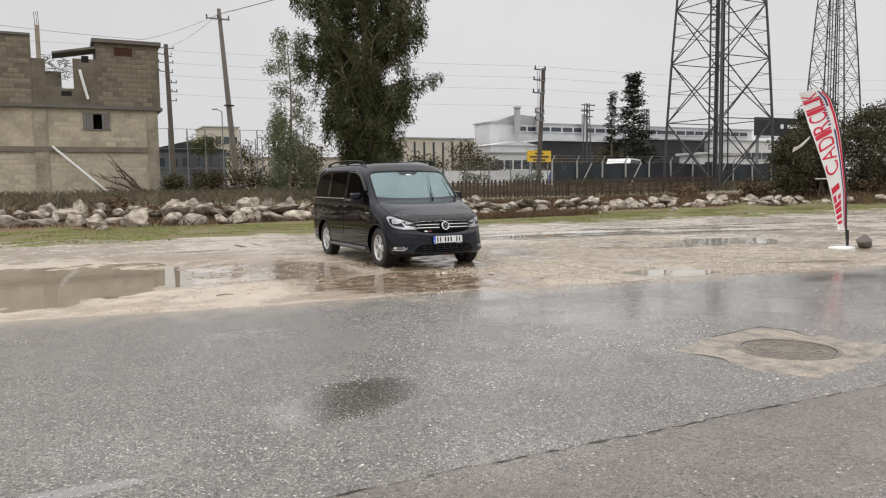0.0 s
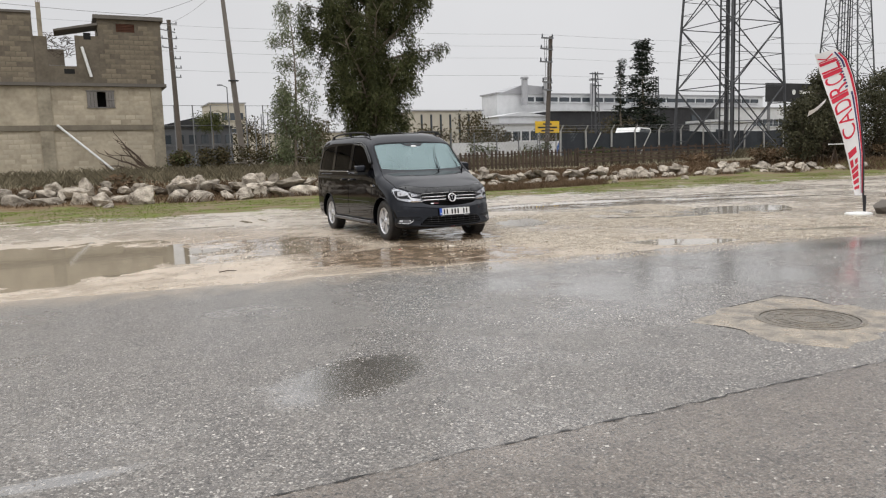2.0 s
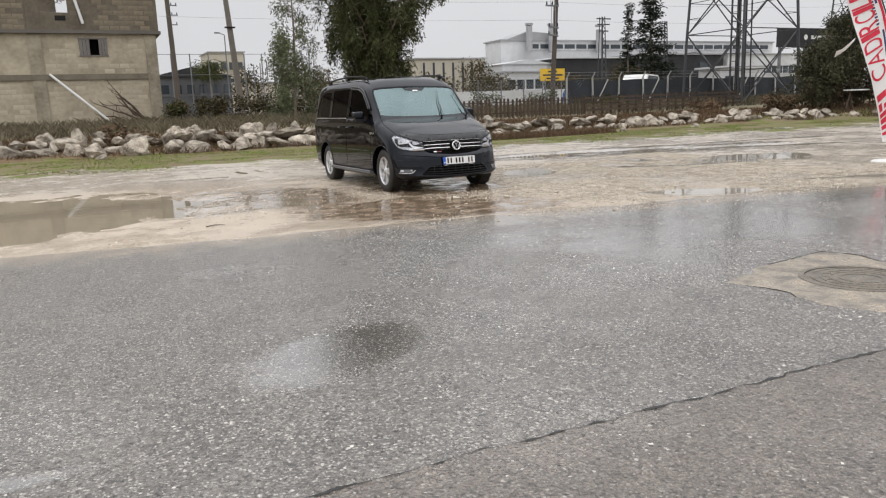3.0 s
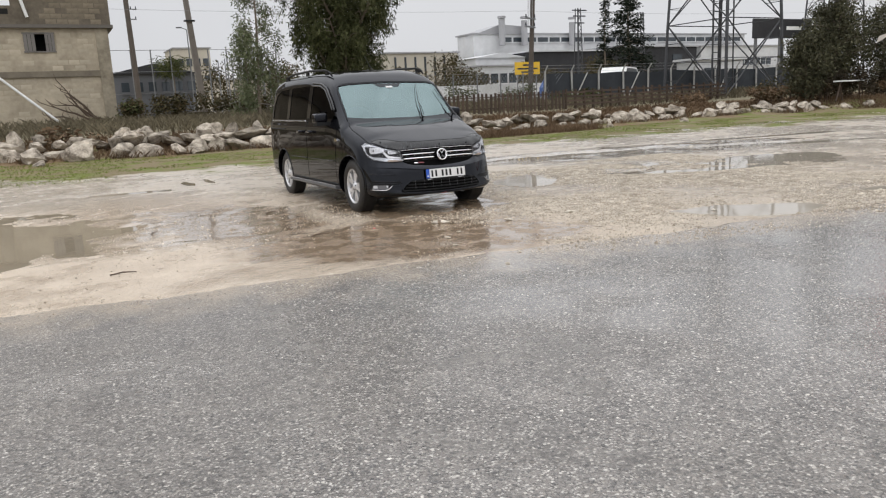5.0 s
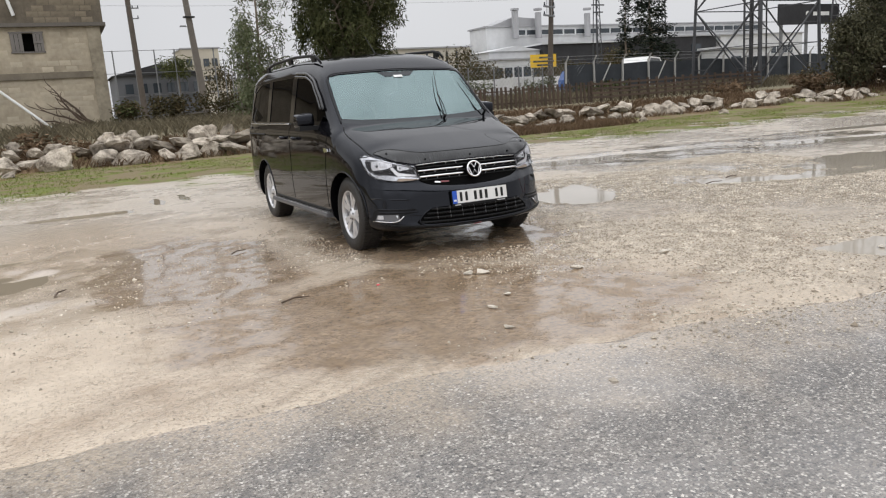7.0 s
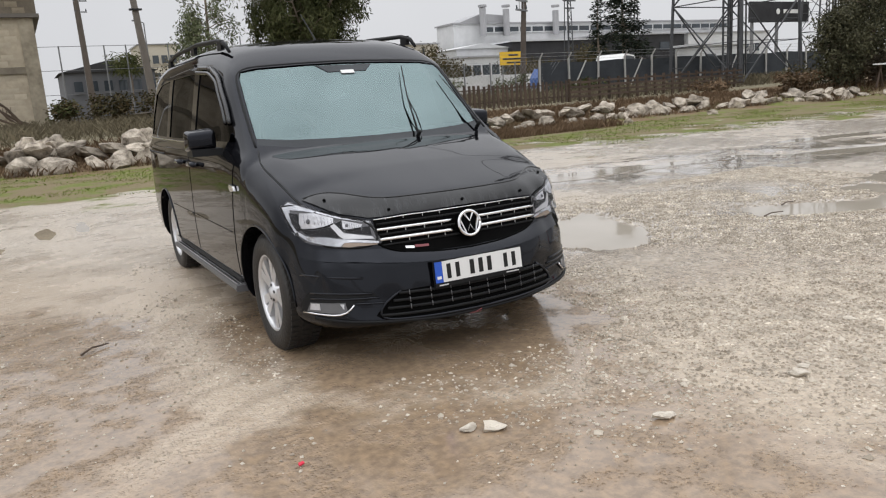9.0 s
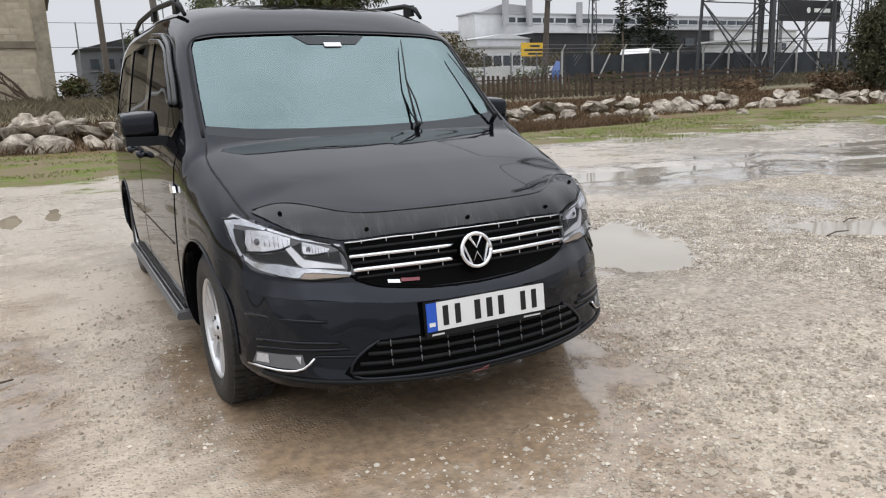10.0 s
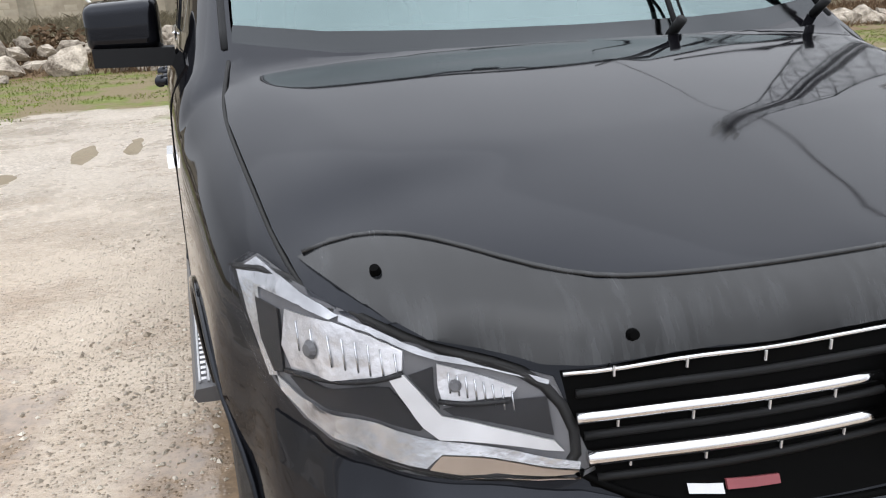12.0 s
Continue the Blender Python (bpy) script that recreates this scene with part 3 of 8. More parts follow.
def hash_noise(x, y, seed=0):
    """Smooth value noise on arrays."""
    xi, yi = np.floor(x).astype(np.int64), np.floor(y).astype(np.int64)
    xf, yf = x - xi, y - yi
    xf, yf = xf * xf * (3 - 2 * xf), yf * yf * (3 - 2 * yf)

    def h(a, b):
        k = (a * 374761393 + b * 668265263 + seed * 1442695041) & 0x7FFFFFFF
        k = ((k ^ (k >> 13)) * 1274126177) & 0x7FFFFFFF
        return ((k ^ (k >> 16)) & 0xFFFF) / 65535.0
    return (h(xi, yi) * (1 - xf) + h(xi + 1, yi) * xf) * (1 - yf) + (h(xi, yi + 1) * (1 - xf) + h(xi + 1, yi + 1) * xf) * yf


def fbm(x, y, seed=0, octaves=4):
    return sum(hash_noise(x * 2 ** o, y * 2 ** o, seed + o) * 0.5 ** o for o in range(octaves)) / sum(0.5 ** o for o in range(octaves)) - 0.5


# ---- ground ----
EDGE_X = [-60, -20, -6, -0.2, 1.5, 3.2, 4.8, 6.4, 8.8, 11.0, 20, 60]
EDGE_Y = [14.5, 12.0, 10.6, 9.85, 9.5, 9.36, 9.2, 8.98, 8.7, 8.3, 7.0, 2.0]
STONE_X = [-60, -2, 4, 9, 15, 22, 27, 31, 34, 40, 60]
STONE_Y = [31, 30.4, 29.6, 29.2, 27.6, 28.6, 28.9, 28.8, 27.5, 24.5, 20]
# pools of standing water: x, y, half length, half width, turn
POOLS = [(0.4, 13.3, 1.85, 2.6, 6), (-1.8, 13.2, 2.2, 2.4, 0), 
         (8.3, 13.75, 0.95, 0.46, 58), (10.5, 13.0, 1.0, 0.42, -32), (13.2, 13.0, 1.9, 1.05, -10), (11.7, 12.6, 0.6, 0.24, -25), (8.25, 9.3, 0.85, 0.5, -18), (11.1, 9.3, 0.95, 0.3, -15),
         (3.95, 18.7, 0.12, 0.8, 0), (4.36, 18.75, 0.12, 0.8, 0), (12.0, 17.2, 3.0, 0.5, -6), (16.5, 15.5, 2.6, 0.5, -20), (19, 17.5, 3.0, 0.4, -10), (10.2, 20.0, 1.4, 0.3, 0), (3.0, 17.6, 0.9, 0.35, 0)]


def ground_height(x, y):
    z = 0.02 * fbm(x * 0.5, y * 0.5, 3) + 0.018 * fbm(x * 2.1, y * 2.1, 9) + 0.010
    z = z + 0.006 * fbm(x * 9, y * 9, 21, 2)
    for px, py, rx, ry, turn in POOLS:
        c, s = math.cos(radians(turn)), math.sin(radians(turn))
        a, b = ((x - px) * c + (y - py) * s) / rx, (-(x - px) * s + (y - py) * c) / ry
        d = np.sqrt(a * a + b * b) + 0.9 * fbm(x * 1.3, y * 1.3, 31) + 0.5 * fbm(x * 4.5, y * 4.5, 33)
        z = z - 0.045 * np.clip(1.25 - d, 0, 0.8) / 0.8
    back = y - np.interp(x, STONE_X, STONE_Y)
    z = z + 0.5 * np.clip((back + 0.2) / 2.2, 0, 1) ** 1.2 + 0.45 * np.clip((back - 2.5) / 13.0, 0, 1)
    z = z + 0.10 * fbm(x * 0.9, y * 0.9, 44) * np.clip(back / 2.0, 0, 1)
    road = np.interp(x, EDGE_X, EDGE_Y) - y
    lap = 0.012 * fbm(x * 1.7, y * 1.7, 52) + 0.012 * fbm(x * 7, y * 7, 53)
    return np.where(road > 0.22, -0.06, z + (0.006 + lap) * np.clip(1 - np.abs(road) / 0.4, 0, 1) - 0.10 * np.clip(road, 0, 1))


def make_ground():
    def axis(lo, hi, step, far):
        a = list(np.arange(lo, hi, step))
        d, p, q = step, a[0], a[-1]
        left, right = [], []
        while p > -far:
            d *= 1.22
            p -= d
            left.append(p)
        d = step
        while q < far:
            d *= 1.22
            q += d
            right.append(q)
        return np.array(left[::-1] + a + right)
    xs, ys = axis(-3.0, 17.0, 0.085, 900), axis(8.0, 20.5, 0.085, 900)
    gx, gy = np.meshgrid(xs, ys)
    gz = ground_height(gx, gy)
    w, h = len(xs), len(ys)
    verts = np.stack([gx, gy, gz], -1).reshape(-1, 3)
    i = np.arange(h - 1)[:, None] * w + np.arange(w - 1)[None, :]
    faces = np.stack([i, i + 1, i + w + 1, i + w], -1).reshape(-1, 4)
    me = bpy.data.meshes.new("ground")
    me.from_pydata(verts.tolist(), [], faces.tolist())
    me.materials.append(EARTH)
    me.shade_smooth()
    tagged(new("ground", me), "wet pale dirt lot with gravel, grass and weedy bank", "ground", kind="structure")


make_ground()


def make_pools():
    for k, (px, py, rx, ry, turn) in enumerate(POOLS):
        sh, n = Shape(), 40
        ring = [(px + 1.9 * (rx * math.cos(a) * math.cos(radians(turn)) - ry * math.sin(a) * math.sin(radians(turn))),
                 py + 1.9 * (rx * math.cos(a) * math.sin(radians(turn)) + ry * math.sin(a) * math.cos(radians(turn))))
                for a in [2 * math.pi * i / n for i in range(n)]]
        ring = [(x, max(y, float(np.interp(x, EDGE_X, EDGE_Y)) + 0.05)) for x, y in ring]
        sh.add([(x, y, -0.0115 - 0.0004 * k) for x, y in ring], [tuple(range(n))])
        tagged(part("puddle", sh, WATER), "shallow muddy puddle lying on the dirt lot", "puddle", "puddles", "structure")


make_pools()


def make_road():
    xs = np.concatenate([np.arange(-60, -4, 2.0), np.arange(-4, 14, 0.07), np.arange(14, 60, 2.0)])
    e = np.interp(xs, EDGE_X, EDGE_Y) + 0.16 * fbm(xs * 1.7, xs * 0 + 5, 5) + 0.10 * fbm(xs * 7, xs * 0 + 2, 8)
    sh, n = Shape(), len(xs)
    rows = [(e, -0.03), (e - 0.012, 0.006), (e - 0.06, 0.014), (e - 0.5, 0.016), (e * 0 + 4.17, 0.016), (e * 0 - 60.0, 0.016)]
    for y, z in rows:
        sh.v += [(float(a), float(b), z) for a, b in zip(xs, y)]
    for r in range(len(rows) - 1):
        sh.f += [(r * n + i, (r + 1) * n + i, (r + 1) * n + i + 1, r * n + i + 1) for i in range(n - 1)]
    tagged(part("road", sh, ASPHALT), "wet dark grey asphalt road with pale chippings", "road", kind="structure")
    # strip of older asphalt behind the long crack
    xs = np.arange(-12, 14, 0.025)
    line = 4.17 - 0.012 * (xs - 2) - 0.0035 * (xs - 2) ** 2 + 0.05 * fbm(xs * 1.1, xs * 0, 6) + 0.03 * fbm(xs * 6, xs * 0, 16) + 0.03 * fbm(xs * 19, xs * 0, 26)
    line = np.maximum(line, 3.0)
    sh, n = Shape(), len(xs)
    sh.v = [(float(a), float(b), 0.021) for a, b in zip(xs, line)] + [(float(a), -60.0, 0.021) for a in xs]
    sh.f = [(i, n + i, n + i + 1, i + 1) for i in range(n - 1)]
    tagged(part("road_patch", sh, OLD_ASPHALT), "smoother brownish strip of older wet asphalt", "road", kind="structure")
    sh = Shape()
    wid = 0.001 + 0.009 * hash_noise(xs * 2.3, xs * 0, 3) ** 3 + 0.010 * hash_noise(xs * 17, xs * 0, 13) ** 3
    sh.v = [(float(a), float(b + c), 0.0235) for a, b, c in zip(xs, line, wid)] + [(float(a), float(b - c), 0.0235) for a, b, c in zip(xs, line, wid)]
    sh.f = [(i, n + i, n + i + 1, i + 1) for i in range(n - 1)]
    tagged(part("road_crack", sh, CRACK), "long dark crack along the asphalt seam", "crack", kind="structure")


make_road()


def make_chips():
    """Pale stone chips bedded in the asphalt, standing a little proud of it."""
    rng = np.random.default_rng(40)
    n = 120000
    x, y = rng.uniform(-2.2, 9.5, n), 2.3 + 7.0 * rng.random(n)
    worn = 4.17 - 0.012 * (x - 2) - 0.0035 * (x - 2) ** 2
    ok = (y < np.interp(x, EDGE_X, EDGE_Y) - 0.1) & (rng.random(n) < np.where(y < worn, 0.25, 0.55 + 0.9 * fbm(x * 0.8, y * 0.8, 61)))
    ok &= (np.hypot(x - 5.27, y - 5.08) > 0.5) & (np.hypot((x - 1.95) / 0.5, (y - 5.5) / 0.28) > 1)
    ok &= rng.random(n) > np.clip((y + 0.138 * x - 5.6) / 1.6, 0, 0.75)
    x, y, worn = x[ok], y[ok], worn[ok]
    n = len(x)
    r = 0.0034 + 0.0072 * rng.random(n) ** 2.2
    a = rng.uniform(0, 6.28, n)
    z = np.where(y < worn, 0.021, 0.016)
    cols = []
    for k in range(4):
        rk, ak = r * rng.uniform(0.7, 1.35, n), a + 1.571 * k + rng.uniform(-0.4, 0.4, n)
        cols.append(np.stack([x + rk * np.cos(ak), y + rk * np.sin(ak), z - 0.0005], -1))
    cols.append(np.stack([x + r * rng.uniform(-0.4, 0.4, n), y + r * rng.uniform(-0.4, 0.4, n), z + r * rng.uniform(0.2, 0.5, n)], -1))
    v = np.stack(cols, 1).reshape(-1, 3)
    f = (np.arange(n)[:, None, None] * 5 + np.array([(0, 1, 4), (1, 2, 4), (2, 3, 4), (3, 0, 4)])[None]).reshape(-1, 3)
    me = bpy.data.meshes.new("road_chips")
    me.from_pydata(v.tolist(), [], f.tolist())
    # pale stone colour; its lightest tones also stand in for glints off wet facets
    me.materials.append(leafy("road_chip", (0.20, 0.18, 0.16), (0.70, 0.66, 0.605), 0.4, 3.0))
    tagged(new("road_chips", me), "pale stone chips bedded in the wet asphalt, wet glints painted into the palest", "chippings", kind="stuff")


make_chips()


def make_manhole():
    top = empty("manhole", 5.27, 5.08, 0.0)
    tagged(top, "round cast iron manhole cover set in muddy concrete", "manhole")
    sh, n = Shape(), 44
    ring = []
    for i in range(n):
        a = 2 * math.pi * i / n
        k = 1 / max(abs(math.cos(a - 0.2)), abs(math.sin(a - 0.2))) ** 0.92
        r = 0.64 * k + 0.20 * (hash_noise(np.array([i * 0.6]), np.array([1.0]))[0] - 0.5)
        ring.append((r * math.cos(a) * 1.08, r * math.sin(a) * 0.9))
    sh.v = [(x, y, 0.0165) for x, y in ring] + [(x * 0.86, y * 0.86, 0.0195) for x, y in ring] + [(0.37 * math.cos(2 * math.pi * i / n), 0.37 * math.sin(2 * math.pi * i / n), 0.023) for i in range(n)]
    sh.f = [(k * n + i, k * n + (i + 1) % n, (k + 1) * n + (i + 1) % n, (k + 1) * n + i) for k in range(2) for i in range(n)]
    part("surround", sh, MUD_CONCRETE, top, "muddy concrete collar")
    for i0, i1 in ((3, 13), (19, 24)):
        far = [(ring[i][0] * 1.01, ring[i][1] * 1.01, 0.0185) for i in range(i0, i1)]
        part("seam", Shape().path(far, [0.001 + 0.003 * ((i * 7) % 5) / 5 for i in range(len(far))], 4), CRACK, top, "dark broken joint round the collar")

    def ringed(r0, r1, z0, z1):
        s = Shape()
        c = [(math.cos(2 * math.pi * i / n), math.sin(2 * math.pi * i / n)) for i in range(n)]
        s.v = [(r0 * a, r0 * b, z0) for a, b in c] + [(r0 * a, r0 * b, z1) for a, b in c] + [(r1 * a, r1 * b, z1) for a, b in c] + [(r1 * a, r1 * b, z0) for a, b in c]
        s.f = [(k * n + i, k * n + (i + 1) % n, (k + 1) * n + (i + 1) % n, (k + 1) * n + i) for k in range(3) for i in range(n)]
        return s
    part("frame", ringed(0.335, 0.37, 0.015, 0.026), IRON, top)
    lid = Shape()
    lid.v = [(0.325 * math.cos(2 * math.pi * i / n), 0.325 * math.sin(2 * math.pi * i / n), 0.0215) for i in range(n)]
    lid.f = [tuple(range(n))]
    cover = part("cover", lid, IRON, top)
    for r in (0.30, 0.245, 0.19, 0.13):
        part("raised_ring", ringed(r - 0.014, r, 0.020, 0.0245), IRON, cover)
    for i in range(14):
        a = 2 * math.pi * i / 14
        part("raised_rib", Shape().box((0.215 * math.cos(a), 0.215 * math.sin(a), 0.0225), (0.04, 0.018, 0.005), Matrix.Rotation(a, 3, "Z")), IRON, cover)


make_manhole()

# ---- half-built block house ----


def make_house():
    house = empty("house", 0, 46.0, 0.0)
    tagged(house, "half-built two-storey house of bare grey blocks with a collapsed upper floor", "house")

    def slab(name, mat, x0, x1, y0, y1, z0, z1, label="", parent=None):
        return part(name, Shape().box(((x0 + x1) / 2, (y0 + y1) / 2, (z0 + z1) / 2), (x1 - x0, y1 - y0, z1 - z0)), mat, parent or house, label)
    # lower storey with a window opening
    lower = None
    for x0, x1, z0, z1 in ((-14, 1.42, 0.6, 5.7), (2.75, 4.62, 0.6, 5.7), (1.42, 2.75, 0.6, 4.62), (1.42, 2.75, 5.44, 5.7)):
        piece = part("wall", Shape().box(((x0 + x1) / 2, 0.19, (z0 + z1) / 2), (x1 - x0, 0.3, z1 - z0)), PLASTER, house, "pale mortar-smeared block wall")
        lower = lower or piece
    part("side_wall", Shape().box((5.0, 4.2, 3.15), (0.3, 7.7, 5.1)), PLASTER, house)
    part("back_wall", Shape().box((-6, 8, 3.15), (16, 0.3, 5.1)), PLASTER, house)
    # black sheet painting the unlit room behind the window
    slab("room_back", SHADE_BLACK, 0.9, 3.2, 1.0, 1.1, 4.0, 5.65)
    slab("pillar", CONCRETE, -0.92, -0.3, -0.04, 0.3, 0.6, 5.7)
    slab("pillar", CONCRETE, 4.62, 5.2, -0.04, 0.35, 0.6, 5.7)
    slab("pillar", CONCRETE, -7.4, -6.8, -0.04, 0.3, 0.6, 5.7)
    slab("beam", DAMP_BAND, -14, 4.62, -0.06, 0.04, 3.38, 3.66, "damp concrete band")
    slab("floor_slab", DARK_CONCRETE, -14, 5.46, -0.2, 8.1, 5.7, 5.86, "thin dark concrete slab edge")
    # window with two board shutters and a dark gap
    win = slab("window", SHUTTER, 1.38, 2.79, -0.02, 0.1, 4.56, 4.62)
    slab("window_frame", SHUTTER, 1.38, 2.79, -0.02, 0.1, 5.44, 5.5, parent=win)
    for x0, x1 in ((1.42, 1.92), (2.34, 2.76)):
        for k in range(3):
            w = (x1 - x0) / 3
            slab("shutter_board", SHUTTER, x0 + k * w + 0.008, x0 + (k + 1) * w - 0.008, -0.03 - 0.006 * k, 0.02, 4.63, 5.43, parent=win)
    slab("cross_bar", SHUTTER, 2.34, 2.76, -0.06, -0.035, 4.98, 5.06, parent=win)
    # upper storey
    def upper_wall(c, size):
        return part("wall", Shape().box(c, size), OLD_MORTAR, house, "darker weathered upper block wall")
    upper = upper_wall((-7.42, 0.19, 7.62), (13.1, 0.3, 3.52))
    upper_wall((-0.55, 0.17, 7.05), (0.62, 0.3, 2.38))
    upper_wall((0.42, 0.19, 6.3), (1.34, 0.28, 0.88))
    upper_wall((1.64, 0.19, 7.1), (1.14, 0.3, 2.48))
    for x0, x1, z0, z1 in ((2.2, 3.12, 5.86, 9.25), (4.05, 5.38, 5.86, 9.25), (3.12, 4.05, 5.86, 8.6), (3.12, 4.05, 9.05, 9.25)):
        upper_wall(((x0 + x1) / 2, 0.19, (z0 + z1) / 2), (x1 - x0, 0.3, z1 - z0))
    for c, size in (((5.23, 2.0, 7.55), (0.3, 3.3, 3.4)), ((2.35, 2.0, 7.55), (0.3, 3.3, 3.4)), ((3.8, 3.65, 7.55), (3.2, 0.3, 3.4)), ((-6.5, 6.5, 7.2), (14, 0.3, 2.6))):
        upper_wall(c, size)
    slab("roof", DARK_CONCRETE, 2.02, 5.52, -0.16, 4.0, 9.25, 9.45, "flat overhanging concrete roof slab")
    slab("wall_cap", DARK_CONCRETE, -14, -0.86, -0.05, 0.4, 9.38, 9.5)
    vent = slab("vent", RUST, 3.12, 4.05, 0.15, 0.2, 8.6, 9.05, "rust-brown vent grille")
    for k in range(5):
        slab("slat", RUST, 3.14, 4.03, 0.08, 0.14, 8.64 + k * 0.085, 8.68 + k * 0.085, parent=vent)
    sloped = Shape().prism([(0.1, 8.5), (2.2, 8.9), (2.2, 9.02), (0.1, 8.6)], 1.8, lambda a, b, c: (a, -0.15 + c, b))
    part("lean_to_roof", sloped, DARK_CONCRETE, house, "sagging thin roof sheet")
    # no openings are cut here: near-black blocks stand for their shade
    slab("window_hole", SHADE_BLACK, 1.5, 1.85, 0.025, 0.2, 8.15, 8.5)
    slab("low_window", SHADE_BLACK, 0.45, 0.95, 0.035, 0.2, 6.35, 6.6)
    slab("column", CONCRETE, -0.62, -0.4, 0.05, 0.27, 8.24, 9.95)
    rod = Shape()
    for dx in (-0.6, -0.5, -0.42):
        rod.tube((dx, 0.16, 9.9), (dx - 0.03, 0.16, 10.8 + dx * 0.3), 0.014)
    part("rebar", rod, RUST, house)
    pipe = Shape().tube((1.38, -0.05, 7.75), (1.72, -0.05, 6.2), 0.075, n=10)
    part("downpipe", pipe, WHITE_PAINT, house, "white plastic pipe")
    rng = random.Random(4)
    vine = Shape()
    for k in range(70):
        p = Vector((rng.uniform(-0.3, 0.9), rng.uniform(0.5, 1.6), rng.uniform(7.4, 8.4)))
        q = p + Vector((rng.uniform(-0.7, 0.7), rng.uniform(-0.3, 0.3), rng.uniform(-0.3, 0.35)))
        vine.path([p, (p + q) / 2 + Vector((0, 0, rng.uniform(-0.1, 0.15))), q], [0.02, 0.015, 0.008], 4)
    part("vine", vine, TWIG, house, "bare tangled climbing stems")
    # single blocks, proud of the mortar
    size = (0.47, 0.04, 0.225)
    unit = Shape().box((0, 0, 0), size).mesh("block", BLOCKS)
    unit_old = Shape().box((0, 0, 0), size).mesh("block", OLD_BLOCKS)

    def course(mesh, parent, x0, x1, z0, z1, y, skip):
        row = 0
        z = z0 + 0.13
        while z + 0.11 < z1:
            x = x0 + (0.25 if row % 2 else 0.5)
            while x + 0.24 < x1:
                if rng.random() > skip and not (1.1 < x < 3.05 and 4.4 < z < 5.65) and not (2.9 < x < 4.25 and 8.45 < z < 9.15):
                    ob = new("block", mesh)
                    ob.matrix_basis = pose(x, y + rng.uniform(-0.006, 0.008), z + rng.uniform(-0.008, 0.008))
                    ob.parent = parent
                x += 0.5
            z += 0.258
            row += 1
    course(unit, lower, -0.25, 4.6, 0.75, 3.36, 0.053, 0.45)
    course(unit, lower, -0.25, 4.6, 3.68, 5.68, 0.053, 0.5)
    course(unit, lower, -4.2, -0.95, 0.9, 3.36, 0.053, 0.35)
    course(unit_old, upper, 2.22, 5.36, 5.88, 9.2, 0.052, 0.15)
    course(unit_old, upper, -4.2, -0.9, 5.88, 9.3, 0.052, 0.2)
    pole = Shape().tube((-0.11, -0.15, 3.66), (2.65, -0.85, 1.0), 0.062, 0.058, 10)
    tagged(part("leaning_pipe", pole, WHITE_PAINT, at=pose(0, 46, 0)), "long white pipe leaning against the block wall", "pipe")
    dead = Shape()
    for k in range(9):
        p = Vector((rng.uniform(4.3, 5.0), -0.7 + rng.uniform(-0.4, 0.2), 0.85))
        pts, d = [p], Vector((rng.uniform(-1.0, -0.5), 0, rng.uniform(0.25, 1.1))).normalized()
        for i in range(6):
            d = (d + Vector((rng.uniform(-0.45, 0.1), rng.uniform(-0.1, 0.1), rng.uniform(-0.55, 0.30)))).normalized()
            pts.append(pts[-1] + d * rng.uniform(0.3, 0.55))
            if i > 0:
                q = pts[-1] + Vector((rng.uniform(-0.6, 0.1), 0, rng.uniform(0.15, 0.55)))
                dead.path([pts[-1], pts[-1].lerp(q, 0.5) + Vector((-0.05, 0, -0.03)), q], [0.032, 0.022, 0.010], 4)
        dead.path(pts, [0.075, 0.068, 0.06, 0.05, 0.04, 0.03, 0.016], 5)
    tagged(part("dead_branch", dead, TWIG, at=pose(0, 46, 0)), "fallen bare dark branches lying against the wall", "branch")


make_house()


def zg(x, y):
    return float(ground_height(np.array([float(x)]), np.array([float(y)]))[0])


# ---- boulders along the bank ----


def rock_mesh(seed):
    bm = bmesh.new()
    bmesh.ops.create_icosphere(bm, subdivisions=3, radius=0.5)
    rng = random.Random(seed)
    off = Vector((rng.uniform(0, 50), rng.uniform(0, 50), rng.uniform(0, 50)))
    cuts = [(Vector((rng.uniform(-1, 1), rng.uniform(-1, 1), rng.uniform(-1, 1))).normalized(), rng.uniform(0.17, 0.36)) for _ in range(11)]
    for v in bm.verts:
        p = v.co.copy()
        for nrm, d in cuts:
            k = p.dot(nrm) - d
            if k > 0:
                p -= nrm * k * 0.9
        p *= 1 + 0.26 * noise.noise(p * 2.0 + off) + 0.20 * noise.noise(p * 5 + off) + 0.13 * noise.noise(p * 11 + off) + 0.06 * noise.noise(p * 23 + off)
        v.co = p
    me = bpy.data.meshes.new("rock")
    bm.to_mesh(me)
    bm.free()
    me.materials.append(ROCK)
    me.shade_smooth()
    me.set_sharp_from_angle(angle=radians(30))
    return me


